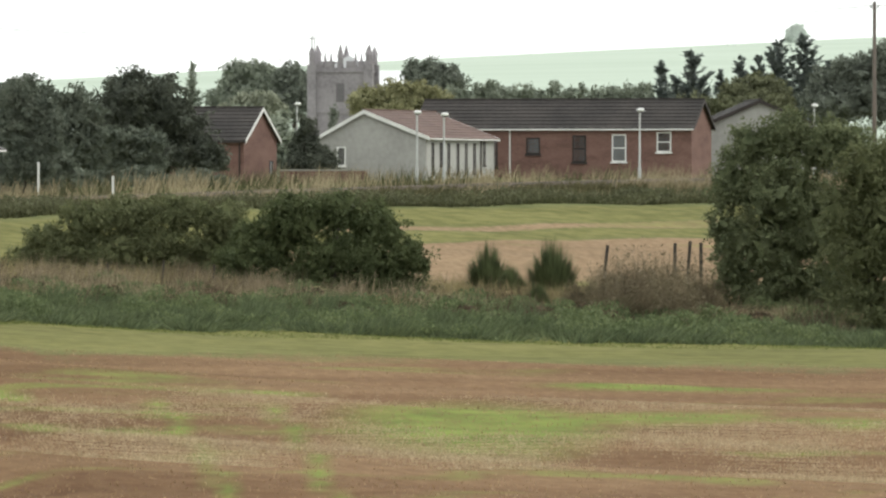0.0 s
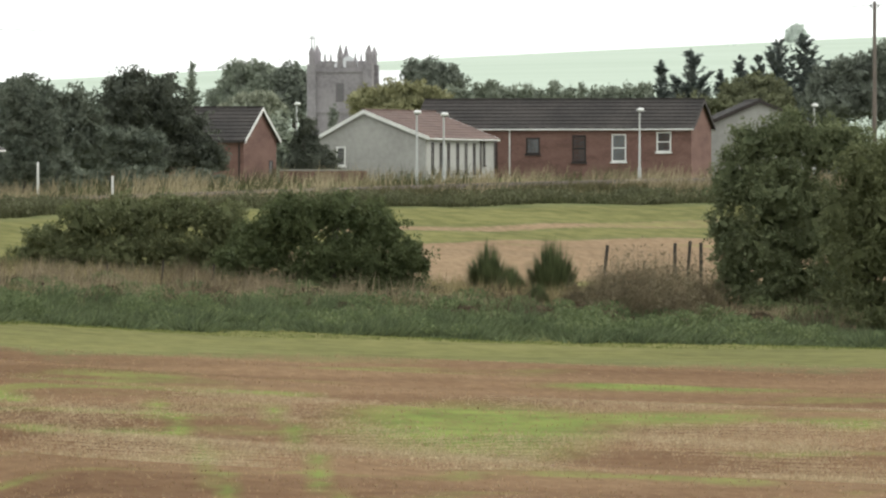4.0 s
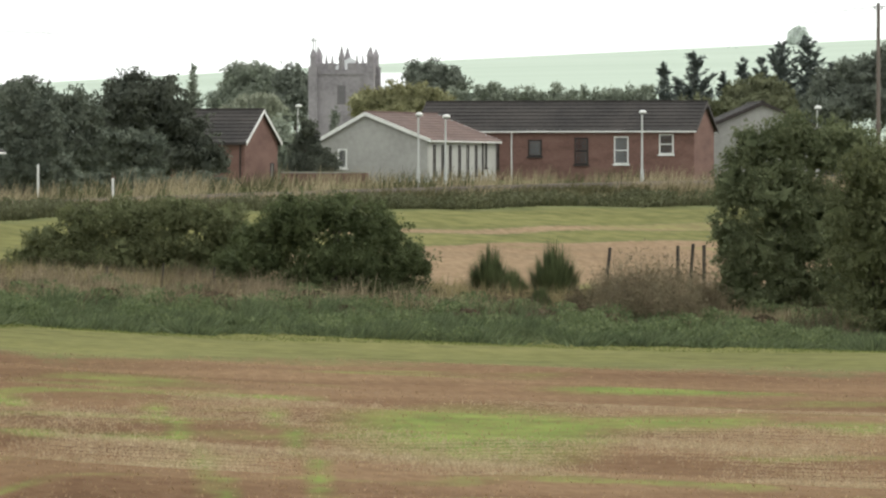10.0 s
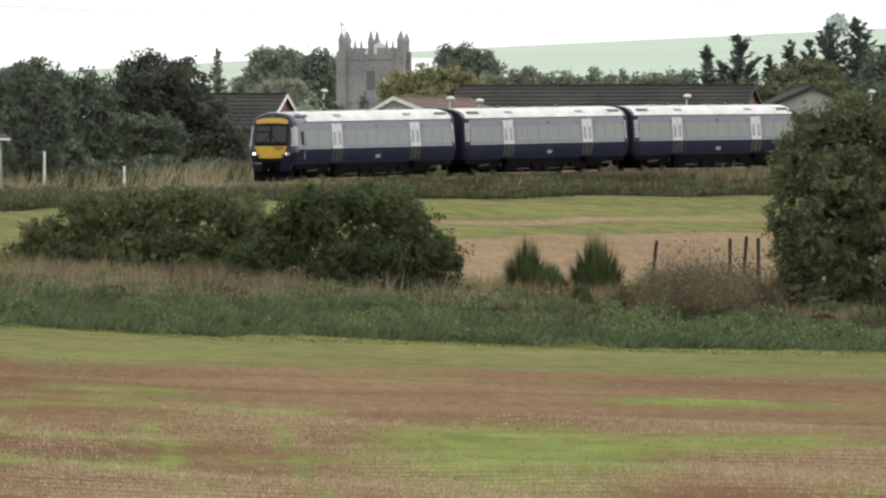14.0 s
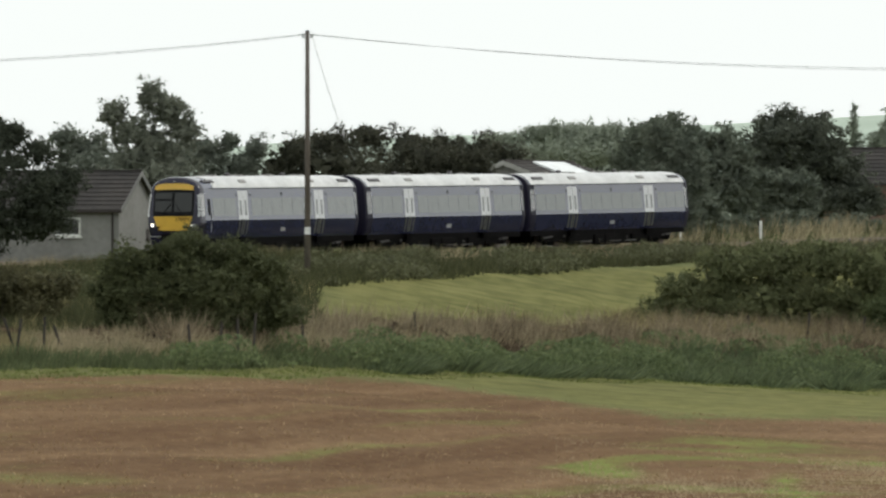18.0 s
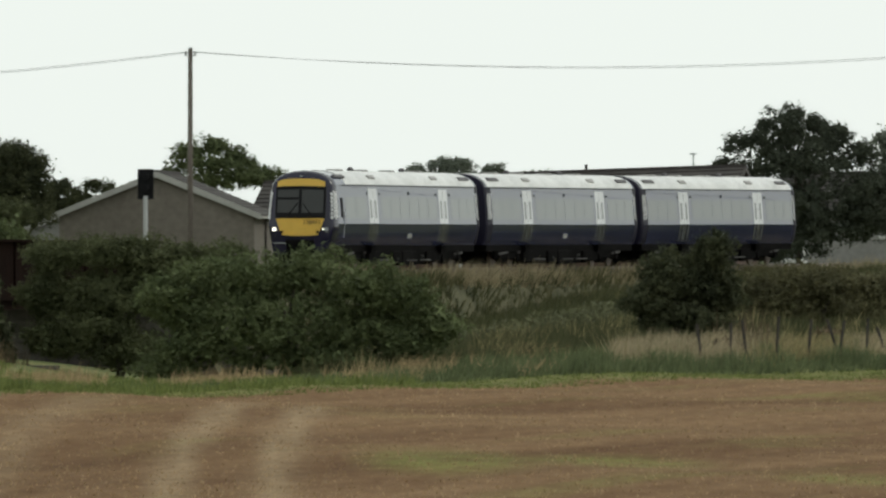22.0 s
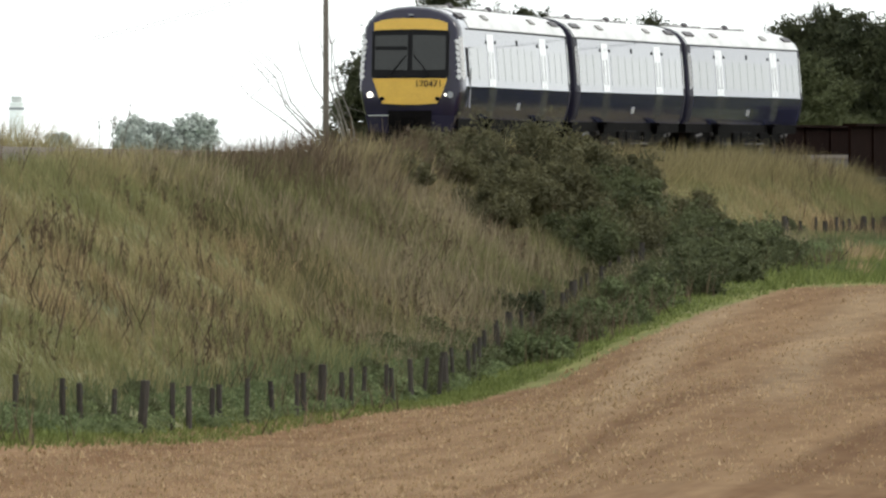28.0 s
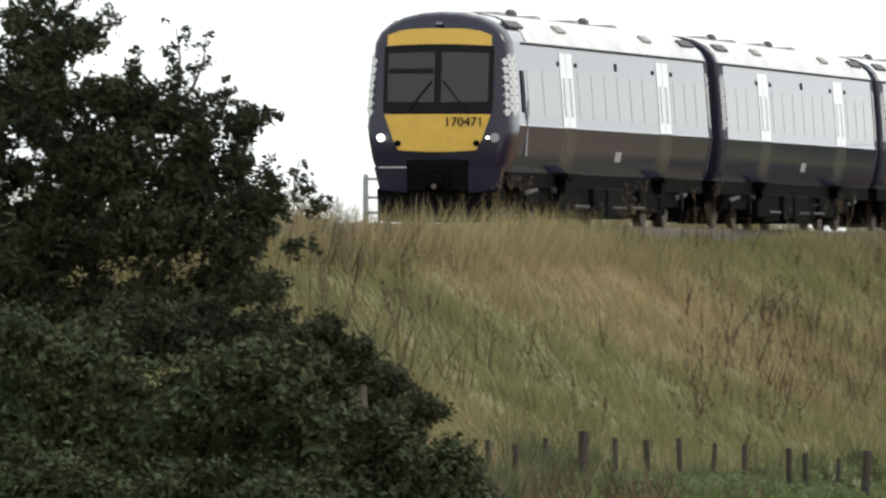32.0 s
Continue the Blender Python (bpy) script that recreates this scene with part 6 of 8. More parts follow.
# near thicket
def hawthorn():
    """The ragged wind-shaped tree at the bank's foot; its masses and shoots as bearings and elevations."""
    rng, d = seeded(), 138.0
    masses = [(-4903, -293, 75, 86), (-4828, -342, 54, 52), (-4919, -196, 97, 97), (-4779, -223, 65, 54), (-4680, -191, 95, 67), (-4607, -153, 52, 62), (-4801, -100, 183, 118), (-4618, -78, 97, 86), (-4519, -173, 34, 37), (-4534, -94, 48, 65), (-4499, -24, 59, 52), (-4693, 19, 215, 118), (-4898, 40, 129, 162), (-4537, 51, 75, 75), (-4476, 137, 34, 45), (-4558, 132, 65, 59), (-4715, 170, 172, 65), (-5027, -143, 97, 215), (-4952, -369, 43, 43), (-4985, 120, 100, 110), (-4840, 185, 130, 75)]
    shoots = [(-4876, -369, -4828, -425), (-4801, -358, -4764, -374), (-4898, -380, -4919, -433), (-4650, -234, -4652, -363), (-4620, -240, -4591, -342), (-4532, -110, -4538, -218), (-4505, -180, -4458, -191), (-4488, -67, -4465, -105), (-4424, -24, -4415, -105), (-4381, -3, -4371, -46), (-4456, -19, -4444, -89), (-4456, 62, -4375, 60), (-4456, 170, -4424, 234), (-4488, 175, -4472, 234), (-4941, -390, -4887, -428), (-4747, -250, -4720, -304), (-4575, -196, -4553, -250)]
    b0 = -4760
    p = spot(b0, d)
    t = thing("tree", "ragged wind-shaped hawthorn tree at the bank's foot", "tree")
    t.matrix_world = Matrix.Translation(p) @ Matrix.Rotation(-b0 * U, 4, "Z")
    branches(rng, t, 4.5, 1.6, 8, BARK, 0.12)
    at = lambda b, e: ((b - b0) * U * d, high(e, d) - p.z)
    bigs = []
    for b, e, rb, re in masses:
        x, z = at(b, e)
        bigs.append((x, rng.uniform(-0.3, 0.3), z, rb * U * d * 0.86, 0.9, re * U * d * 0.86))
    mids = cover(rng, bigs, 260, 0.2, 0.85)
    for b1, e1, b2, e2 in shoots:
        (x1, z1), (x2, z2) = at(b1, e1), at(b2, e2)
        y = rng.uniform(-0.5, 0.3)
        part("limb", tube(bmesh.new(), [(x1, y, z1), ((x1 + x2) / 2 + 0.05 * rng.normal(), y, (z1 + z2) / 2), (x2, y, z2)], [0.022, 0.014, 0.005], 5), BARK, t)
        for k in range(9):
            f = 0.12 + 0.88 * k / 8 + 0.05 * rng.normal()
            q = rng.uniform(0.05, 0.13) * (1.15 - 0.5 * f)
            mids.append((x1 + (x2 - x1) * f + 0.07 * rng.normal(), y + 0.06 * rng.normal(), z1 + (z2 - z1) * f + 0.06 * rng.normal(), q * 1.2, q, q))
    foliage("crown", rng, (bigs, mids), 44000, 0.045, LEAF_THORN, t, core=0.86)


hawthorn()
bush("bramble thicket along the fence", -4300, -3990, 415, 132, BRAMBLE, 24, 11000, 0.042, 0.4, name="bramble", squash=0.7)
massed_tree("dark elder sapling beside the thicket", -4290, 140, [(-4372, 222, 45, 36), (-4325, 262, 58, 40), (-4255, 315, 58, 42), (-4190, 362, 48, 34), (-4330, 340, 80, 60), (-4250, 390, 80, 50)], LEAF_DARK, 70, 0.13, 9000, 0.042)
bush("bramble thicket at the field corner", -5300, -4560, 150, 131, BRAMBLE, 40, 20000, 0.045, 0.3, name="bramble", squash=0.7)
bush("bramble thicket under the hawthorn", -4800, -4260, 222, 130, BRAMBLE, 34, 16000, 0.045, 0.3, name="bramble", squash=0.7)
massed_tree("dense dark undergrowth between hawthorn and brambles", -4600, 134, [(-4633, 225, 150, 75), (-4500, 265, 120, 60), (-4740, 235, 120, 80), (-4420, 330, 90, 60)], LEAF_THORN, 90, 0.16, 15000, 0.045, "bush")
bush("bramble thicket at the stubble's edge", -5100, -4360, 430, 124, BRAMBLE, 30, 14000, 0.045, 0.25, name="bramble", squash=0.7)
bush("bramble thicket beside the fence", -4480, -4120, 340, 133, BRAMBLE, 24, 12000, 0.045, 0.5, name="bramble", squash=0.7)

# trees beyond the railway
massed_tree("dark broad round-topped pine beside the brick house", 989, 735, [(961, -184, 70, 66), (1014, -173, 64, 70), (939, -136, 74, 74), (1051, -126, 51, 64), (1093, -83, 48, 45), (987, -78, 96, 48), (1125, -72, 23, 23)], LEAF_HAZE_PINE, 150, 0.55, 26000, 0.12)
massed_tree("feathery dull green trees with upswept tops", 753, 722, [(747, -200, 45, 36), (726, -163, 64, 64), (806, -174, 59, 40), (859, -158, 48, 53), (774, -110, 96, 64), (870, -88, 64, 53), (694, -150, 36, 50), (704, -90, 50, 60)], LEAF_HAZE, 170, 0.5, 26000, 0.12)
massed_tree("dull green bush under the dark trees", 965, 712, [(949, -105, 45, 36), (988, -97, 38, 34), (965, -67, 59, 34)], LEAF_HAZE, 50, 0.4, 7000, 0.11)
bush("dark undergrowth beneath the trees", 666, 1135, -65, 705, LEAF_HAZE, 30, 9000, 0.14, 0.2)
massed_tree("dark dense spreading fir beside the bungalow", 1290, 748, [(1288, -138, 16, 20), (1288, -112, 28, 24), (1294, -86, 42, 26), (1298, -64, 52, 24), (1290, -48, 54, 20), (1268, -70, 26, 16), (1330, -74, 22, 14)], LEAF_HAZE_PINE, 110, 0.34, 16000, 0.085)
# farther crowns get their haze from paled leaf colours
massed_tree("pale grey-green dome of trees far beyond the village", 1193, 1250, [(1161, -221, 27, 31), (1198, -225, 37, 33), (1229, -210, 27, 35), (1187, -179, 62, 41), (1146, -169, 41, 47)], LEAF_HAZE_GREY, 90, 0.7, 12000, 0.18)
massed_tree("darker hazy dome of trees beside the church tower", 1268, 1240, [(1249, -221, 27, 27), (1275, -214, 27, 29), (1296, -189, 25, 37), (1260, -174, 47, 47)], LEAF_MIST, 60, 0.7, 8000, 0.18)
conifer("pale distant conifer with a broken top", 1084, 42, -259, 1250, LEAF_HAZE_GREY, 3600)
bush("pale grey-green shrubbery below the church tower", 1082, 1311, -174, 1150, LEAF_HAZE_GREY, 30, 6000, 0.22, 0.4)
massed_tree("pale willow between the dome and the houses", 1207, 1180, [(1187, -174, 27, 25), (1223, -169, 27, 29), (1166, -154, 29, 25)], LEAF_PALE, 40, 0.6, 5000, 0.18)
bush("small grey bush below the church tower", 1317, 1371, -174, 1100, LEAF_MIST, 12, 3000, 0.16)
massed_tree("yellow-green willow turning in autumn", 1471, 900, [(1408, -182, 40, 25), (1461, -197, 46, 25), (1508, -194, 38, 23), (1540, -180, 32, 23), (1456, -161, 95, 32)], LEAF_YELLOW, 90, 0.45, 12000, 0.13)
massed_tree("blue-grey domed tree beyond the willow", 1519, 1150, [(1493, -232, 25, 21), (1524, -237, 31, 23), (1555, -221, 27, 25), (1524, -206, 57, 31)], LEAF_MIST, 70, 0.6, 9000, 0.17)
massed_tree("grey-green row of young trees with spiky tops", 1754, 1000, [(1561, -185, 14, 36), (1575, -183, 14, 32), (1590, -181, 14, 29), (1605, -189, 14, 26), (1619, -179, 14, 36), (1634, -187, 14, 32), (1649, -185, 14, 29), (1663, -183, 14, 26), (1678, -183, 14, 36), (1693, -181, 14, 32), (1707, -189, 14, 29), (1722, -187, 14, 26), (1736, -177, 14, 36), (1751, -185, 14, 32), (1766, -183, 14, 29), (1780, -191, 14, 26), (1795, -181, 14, 36), (1810, -179, 14, 32), (1824, -187, 14, 29), (1839, -185, 14, 26), (1854, -185, 14, 36), (1868, -183, 14, 32), (1883, -181, 14, 29), (1898, -189, 14, 26), (1912, -179, 14, 36), (1927, -187, 14, 32), (1592, -155, 52, 27), (1655, -155, 52, 27), (1718, -155, 52, 27), (1780, -155, 52, 27), (1843, -155, 52, 27), (1906, -155, 52, 27)], LEAF_HAZE_GREY, 190, 0.45, 26000, 0.13)
for b, half, e, n in ((1950, 56, -262, 3600), (2009, 109, -283, 6400), (2060, 50, -247, 3200), (2097, 66, -276, 4400), (2132, 73, -274, 4400), (2170, 109, -304, 6800), (2217, 112, -315, 7200), (2261, 53, -268, 3600), (1977, 46, -240, 2800)):
    conifer("dark blue-green fir tree", b, half, e, 900, LEAF_HAZE_BLUE, n)
massed_tree("olive rounded trees among the firs", 2119, 880, [(2092, -203, 34, 19), (2129, -214, 36, 21), (2166, -198, 32, 21), (2019, -172, 53, 21), (2119, -172, 95, 27)], LEAF_DULL, 90, 0.45, 11000, 0.14)
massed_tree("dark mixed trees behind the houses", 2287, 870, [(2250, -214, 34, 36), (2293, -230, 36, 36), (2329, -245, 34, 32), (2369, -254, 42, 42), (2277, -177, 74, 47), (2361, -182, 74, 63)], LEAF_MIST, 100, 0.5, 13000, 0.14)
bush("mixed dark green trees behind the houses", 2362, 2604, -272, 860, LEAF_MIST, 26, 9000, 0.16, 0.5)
tree("pale round tree on the far hill", 2159, 2203, -315, 2600, LEAF_HAZE_FAR, 22, 6000, 0.3, 0.1)
bush("pale low bush on the far hill's crest", 2047, 2087, -277, 2600, LEAF_HAZE_FAR, 14, 3000, 0.3, base=high(-265, 2600))
# middle of the line
massed_tree("dark wind-blown pine with ragged plumed tops behind the railway", -470, 585, [(-484, -229, 40, 26), (-529, -216, 25, 18), (-444, -216, 30, 22), (-559, -189, 45, 18), (-409, -201, 48, 28), (-494, -156, 110, 38), (-359, -169, 48, 26), (-569, -121, 50, 28), (-454, -141, 130, 34), (-484, -81, 130, 60), (-594, -173, 22, 10), (-564, -51, 80, 45), (-454, -31, 120, 40), (-354, -81, 60, 60), (-514, -1, 110, 40), (-314, -111, 50, 40), (-354, -41, 70, 40), (-589, -106, 40, 40), (-584, -41, 50, 40), (-604, -151, 24, 14), (-492, -196, 58, 30), (-432, -184, 62, 30)], LEAF_PINE, 260, 0.34, 36000, 0.075)
massed_tree("airy grey-green birch behind the railway", -150, 660, [(-162, -263, 30, 34), (-224, -233, 34, 30), (-129, -241, 38, 36), (-99, -206, 34, 34), (-184, -201, 70, 36), (-144, -166, 90, 40), (-164, -111, 120, 60), (-160, -60, 120, 50)], LEAF_BIRCH, 110, 0.4, 9000, 0.10)
massed_tree("grey-green trees beside the birch behind the railway", -200, 665, [(-314, -189, 36, 24), (-19, -185, 24, 24), (26, -171, 26, 24), (-64, -171, 60, 30), (-274, -166, 60, 36), (-184, -141, 180, 40), (-4, -136, 60, 40), (-264, -91, 110, 60), (-24, -81, 110, 60)], LEAF_MIST, 120, 0.45, 16000, 0.10)
massed_tree("dark low scrub under the birch", -40, 642, [(-170, -46, 56, 36), (-100, -44, 60, 34), (-30, -48, 66, 38), (40, -48, 60, 38), (104, -56, 50, 44), (-120, -10, 110, 34), (20, -10, 120, 34), (-220, -30, 50, 40)], LEAF_HAZE, 110, 0.34, 14000, 0.08, "bush")
massed_tree("dark row of trees behind the railway", 240, 662, [(96, -166, 46, 32), (151, -183, 50, 30), (226, -193, 56, 26), (301, -179, 50, 26), (366, -176, 56, 26), (436, -169, 56, 28), (176, -141, 130, 40), (336, -136, 130, 40), (476, -151, 50, 28), (66, -131, 40, 40), (116, -71, 120, 50), (296, -71, 120, 50), (456, -81, 110, 50), (86, -21, 90, 50), (196, -21, 100, 50), (316, -21, 100, 50), (446, -21, 100, 50), (96, -110, 60, 50), (216, -106, 80, 50), (366, -106, 80, 50), (486, -110, 60, 40)], LEAF_ROW, 260, 0.45, 40000, 0.09)
massed_tree("dark leafy trees in front of the bungalow's gable", 350, 622, [(316, -152, 56, 40), (398, -152, 46, 36), (426, -112, 30, 44), (360, -96, 80, 60), (310, -40, 80, 50), (396, -44, 52, 50), (250, -96, 80, 60), (250, -34, 80, 46)], LEAF_ROW, 150, 0.4, 24000, 0.08)
massed_tree("small dark bush against the bungalow's gable", 505, 628, [(506, -55, 28, 28), (480, -32, 30, 26), (540, -30, 22, 20)], LEAF_HAZE, 40, 0.25, 5000, 0.07, "bush")
massed_tree("dark feathery tree at the bungalow's end", 750, 664, [(742, -188, 34, 36), (774, -156, 44, 46), (736, -122, 30, 56), (772, -70, 50, 60), (730, -54, 24, 44), (800, -120, 30, 50)], LEAF_HAZE, 100, 0.34, 15000, 0.085)
massed_tree("hazy trees below the hill", 620, 900, [(536, -199, 50, 18), (616, -201, 60, 16), (676, -191, 60, 20), (466, -186, 50, 18), (596, -166, 160, 30)], LEAF_HAZE_GREY, 120, 0.5, 14000, 0.14)
bush("low dark hedge behind the railway", 600, 860, -110, 690, LEAF_HAZE, 24, 6000, 0.18, 0.2)
bush("pale trees below the hill", 420, 760, -215, 1200, LEAF_HAZE_GREY, 20, 2500, 0.35, 0.4)
massed_tree("hazy treetops over the long roof", -1070, 640, [(-1146, -132, 24, 16), (-1092, -140, 40, 18), (-1066, -147, 22, 13), (-1012, -136, 26, 15), (-1070, -118, 100, 16), (-930, -126, 30, 9), (-900, -122, 26, 7)], LEAF_HAZE, 110, 0.28, 12000, 0.075)
massed_tree("leafy olive tree beside the pole", -1510, 560, [(-1548, -168, 32, 22), (-1502, -178, 34, 22), (-1466, -160, 30, 22), (-1510, -146, 72, 24), (-1440, -146, 16, 12), (-1520, -116, 92, 26), (-1450, -124, 44, 22), (-1585, -128, 24, 18), (-1424, -126, 40, 24), (-1392, -106, 30, 18)], LEAF_MID, 90, 0.28, 11000, 0.065)
massed_tree("dark round-headed tree beyond the bridge", -1866, 512, [(-1866, -140, 58, 46), (-1906, -122, 34, 38), (-1826, -128, 34, 40), (-1866, -98, 70, 34), (-1858, -160, 30, 26), (-1926, -92, 38, 50), (-1866, -58, 84, 40)], LEAF_DARK, 130, 0.32, 20000, 0.06)
massed_tree("broad dark domed tree beyond the bridge", -2135, 500, [(-2124, -168, 80, 60), (-2189, -148, 70, 60), (-2054, -158, 70, 55), (-1999, -123, 50, 50), (-2229, -113, 40, 40), (-2119, -93, 150, 80), (-2189, -33, 110, 50), (-2039, -33, 110, 50), (-1975, -78, 60, 50), (-2060, -70, 60, 44)], LEAF_DARK, 240, 0.36, 38000, 0.065)
massed_tree("dull green bush in front of the domed tree", -2172, 480, [(-2175, -93, 56, 50), (-2212, -62, 52, 46), (-2132, -62, 50, 46), (-2270, -45, 50, 36), (-2172, -20, 120, 30)], LEAF_BURN, 110, 0.32, 16000, 0.06, "bush")
massed_tree("dull olive undergrowth beyond the bridge", -1935, 500, [(-2020, -52, 66, 28), (-1960, -60, 50, 30), (-1880, -60, 62, 28), (-1945, -20, 130, 30), (-2060, -20, 60, 30)], LEAF_BURN, 110, 0.3, 16000, 0.06, "bush")
massed_tree("low dark tree beside the gable house", -1772, 565, [(-1776, -104, 30, 22), (-1720, -110, 30, 15), (-1745, -84, 60, 26), (-1690, -100, 24, 14), (-1806, -76, 50, 34), (-1850, -50, 70, 40), (-1776, -52, 60, 40)], LEAF_DARK, 60, 0.28, 9000, 0.06)
bush("dark shrubs below the gable house", -2000, -1800, -58, 470, LEAF_MID, 20, 6000, 0.12, 0.3)
massed_tree("dark dense evergreen with a blunt peak beyond the bank", -2840, 452, [(-2818, -187, 70, 82), (-2893, -142, 70, 72), (-2948, -92, 56, 70), (-2813, -247, 24, 32), (-2808, -82, 180, 90), (-2978, -42, 44, 50), (-2928, 8, 110, 50), (-2788, 18, 120, 50), (-2900, -34, 70, 40), (-2840, -24, 60, 40)], LEAF_DARK, 260, 0.34, 42000, 0.06)
massed_tree("dark evergreen with a lower shoulder beyond the bank", -2680, 456, [(-2723, -162, 60, 62), (-2676, -197, 26, 36), (-2658, -142, 56, 66), (-2608, -102, 60, 70), (-2558, -62, 44, 60), (-2678, -52, 150, 60), (-2638, -197, 16, 20), (-2678, 18, 130, 50), (-2568, 8, 60, 50)], LEAF_DARK, 220, 0.34, 36000, 0.06)
massed_tree("dark rounded leafy tree beyond the bank", -2460, 470, [(-2493, -152, 52, 52), (-2443, -167, 50, 44), (-2408, -122, 60, 50), (-2468, -82, 110, 70), (-2528, -112, 36, 50), (-2418, -42, 120, 60), (-2488, 8, 110, 50), (-2388, 18, 90, 40)], LEAF_DARK, 200, 0.34, 34000, 0.06)
massed_tree("lower dark leafy tree beyond the bank", -2310, 475, [(-2338, -102, 52, 44), (-2288, -77, 50, 44), (-2318, -42, 90, 50), (-2248, -42, 40, 40), (-2298, 8, 90, 40), (-2228, 18, 60, 40)], LEAF_DARK, 110, 0.34, 18000, 0.06)
massed_tree("dull green bushes in front of the dark trees", -2370, 440, [(-2418, -7, 44, 28), (-2348, -7, 56, 32), (-2288, -2, 40, 26)], LEAF_BURN, 60, 0.3, 8000, 0.06, "bush")
# haze over these far clumps lies in their leaf colour
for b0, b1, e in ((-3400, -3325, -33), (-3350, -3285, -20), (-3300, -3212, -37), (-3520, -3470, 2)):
    bush("pale distant clump of trees", b0, b1, e, 1500, LEAF_HAZE_FAR_GREY, 16, 3500, 0.26, base=5.2)


def dead_tree():
    rng = seeded()
    d = 440
    t = thing("dead_tree", "leafless dead tree with pale upswept branches", "tree")
    p = spot(-2960, d)
    t.matrix_world = Matrix.Translation(p)
    h = high(-240, d) - p.z
    for k in range(11):
        a = rng.uniform(-1.35, 0.7)
        q = [(0, 0, h * 0.25)]
        for j in range(1, 6):
            f = j / 5
            q.append((math.sin(a) * f * 5.2 + rng.normal() * 0.12, rng.normal() * 0.3, h * 0.25 + f * h * (0.72 * math.cos(a * 0.75))))
        part("limb", tube(bmesh.new(), q, [0.06, 0.045, 0.03, 0.02, 0.014, 0.006], 5), PALE_BARK, t)
        for j in (2, 3, 4):
            o = Vector(q[j])
            part("twig", rod(o, o + Vector((rng.normal() * 0.8, 0, rng.uniform(0.4, 1.3))), 0.011, 4, 0.004), PALE_BARK, t)
    part("trunk", rod((0, 0, -0.5), (0, 0, h * 0.3), 0.2, 8, 0.12), PALE_BARK, t)


dead_tree()


def broom(b, d, top_e):
    rng = seeded()
    p = spot(b, d)
    t = thing("broom_shrub", "small upright dark green broom shrub", "shrub")
    t.matrix_world = Matrix.Translation(p)
    h = high(top_e, d) - p.z
    n = 900
    a, r = rng.uniform(0, 6.28, n), np.sqrt(rng.random(n)) * h * 0.34
    hh = h * (1.0 - 0.5 * (r / (h * 0.34)) ** 1.3) * rng.uniform(0.55, 1.0, n)
    P = np.stack([r * 0.4 * np.cos(a), r * 0.4 * np.sin(a), np.zeros(n)], 1)
    tip = np.stack([r * 0.75 * np.cos(a) + 0.06 * rng.normal(size=n), r * 0.5 * np.sin(a), hh], 1)
    side = np.stack([np.cos(a + 1.3), np.sin(a + 1.3), np.zeros(n)], 1) * 0.032
    mid = P + tip * 0.55
    v = np.concatenate([np.stack([P - side, P + side, mid + side], 1), np.stack([P - side, mid + side, mid - side], 1), np.stack([mid - side, mid + side, P + tip], 1)]).reshape(-1, 3)
    ob = new("stem_clump", tri_mesh("stem_clump", v, LEAF_MID, 3))
    ob.parent = t


def brushwood(b, d, top_e, half):
    """A loose tangle of thin upright stems with few leaves."""
    rng = seeded()
    p = spot(b, d)
    t = thing("brushwood", "loose brown-green brushwood with thin bare stems", "brushwood", "brushwood in the hedge gap")
    t.matrix_world = Matrix.Translation(p)
    h, n = high(top_e - 16, d) - p.z, 420
    a, f = rng.uniform(0, 6.28, n), np.sqrt(rng.random(n))
    P = np.stack([half * 0.6 * f * np.cos(a), half * 0.5 * f * np.sin(a), np.full(n, -0.05)], 1)
    tip = P + np.stack([half * 0.75 * f * np.cos(a) + 0.12 * rng.normal(size=n), half * 0.4 * f * np.sin(a), h * (1 - 0.45 * f ** 2) * rng.uniform(0.5, 1.02, n)], 1)
    side = np.stack([np.cos(a + 1.3), np.sin(a + 1.3), np.zeros(n)], 1) * 0.014
    stems = new("stem_clump", tri_mesh("stem_clump", np.stack([P - side, P + side, tip], 1).reshape(-1, 3), WEED_PALE, 3))
    stems.parent = t
    m = 2600
    w = rng.integers(n, size=m)
    c = P[w] + (tip - P)[w] * rng.uniform(0.15, 1.0, m)[:, None] + 0.06 * rng.normal(size=(m, 3))
    u, v = 0.05 * rng.normal(size=(m, 3)), 0.03 * rng.normal(size=(m, 3))
    sprays = new("foliage", tri_mesh("foliage", np.stack([c - u, c + u, c + v], 1).reshape(-1, 3), LEAF_BRUSH, 3))
    sprays.parent = t


for b, d, e, half in ((1848, 508, 118, 0.7), (1880, 512, 96, 0.9), (1915, 506, 88, 1.0), (1950, 512, 80, 1.0), (1985, 505, 92, 0.9), (2020, 510, 100, 0.9), (2052, 506, 122, 0.8), (1935, 500, 135, 0.9), (2000, 499, 140, 0.9), (1870, 500, 150, 0.8), (1800, 505, 160, 0.6)):
    brushwood(b, d, e, half)
broom(1632, 520, 60)
broom(1676, 518, 112)
broom(1755, 520, 46)
broom(1727, 508, 148)


# ---- fences ----
def post(p, h, lean=0.0, yaw=0.0, r=0.055):
    t = thing("fence_post", "weathered wooden fence post in the grass", "fence post", "field fence posts")
    t.matrix_world = Matrix.Translation(p) @ Matrix.Rotation(yaw, 4, "Z") @ Matrix.Rotation(lean, 4, "Y")
    part("stake", rod((0, 0, -0.4), (0, 0, h), r, 7, r * 0.92), WOOD_OLD, t)
    part("staple", boxes((-0.02, 0.02, -r - 0.012, -r + 0.01, h * 0.8, h * 0.8 + 0.03)), WIRE, t)
    return t


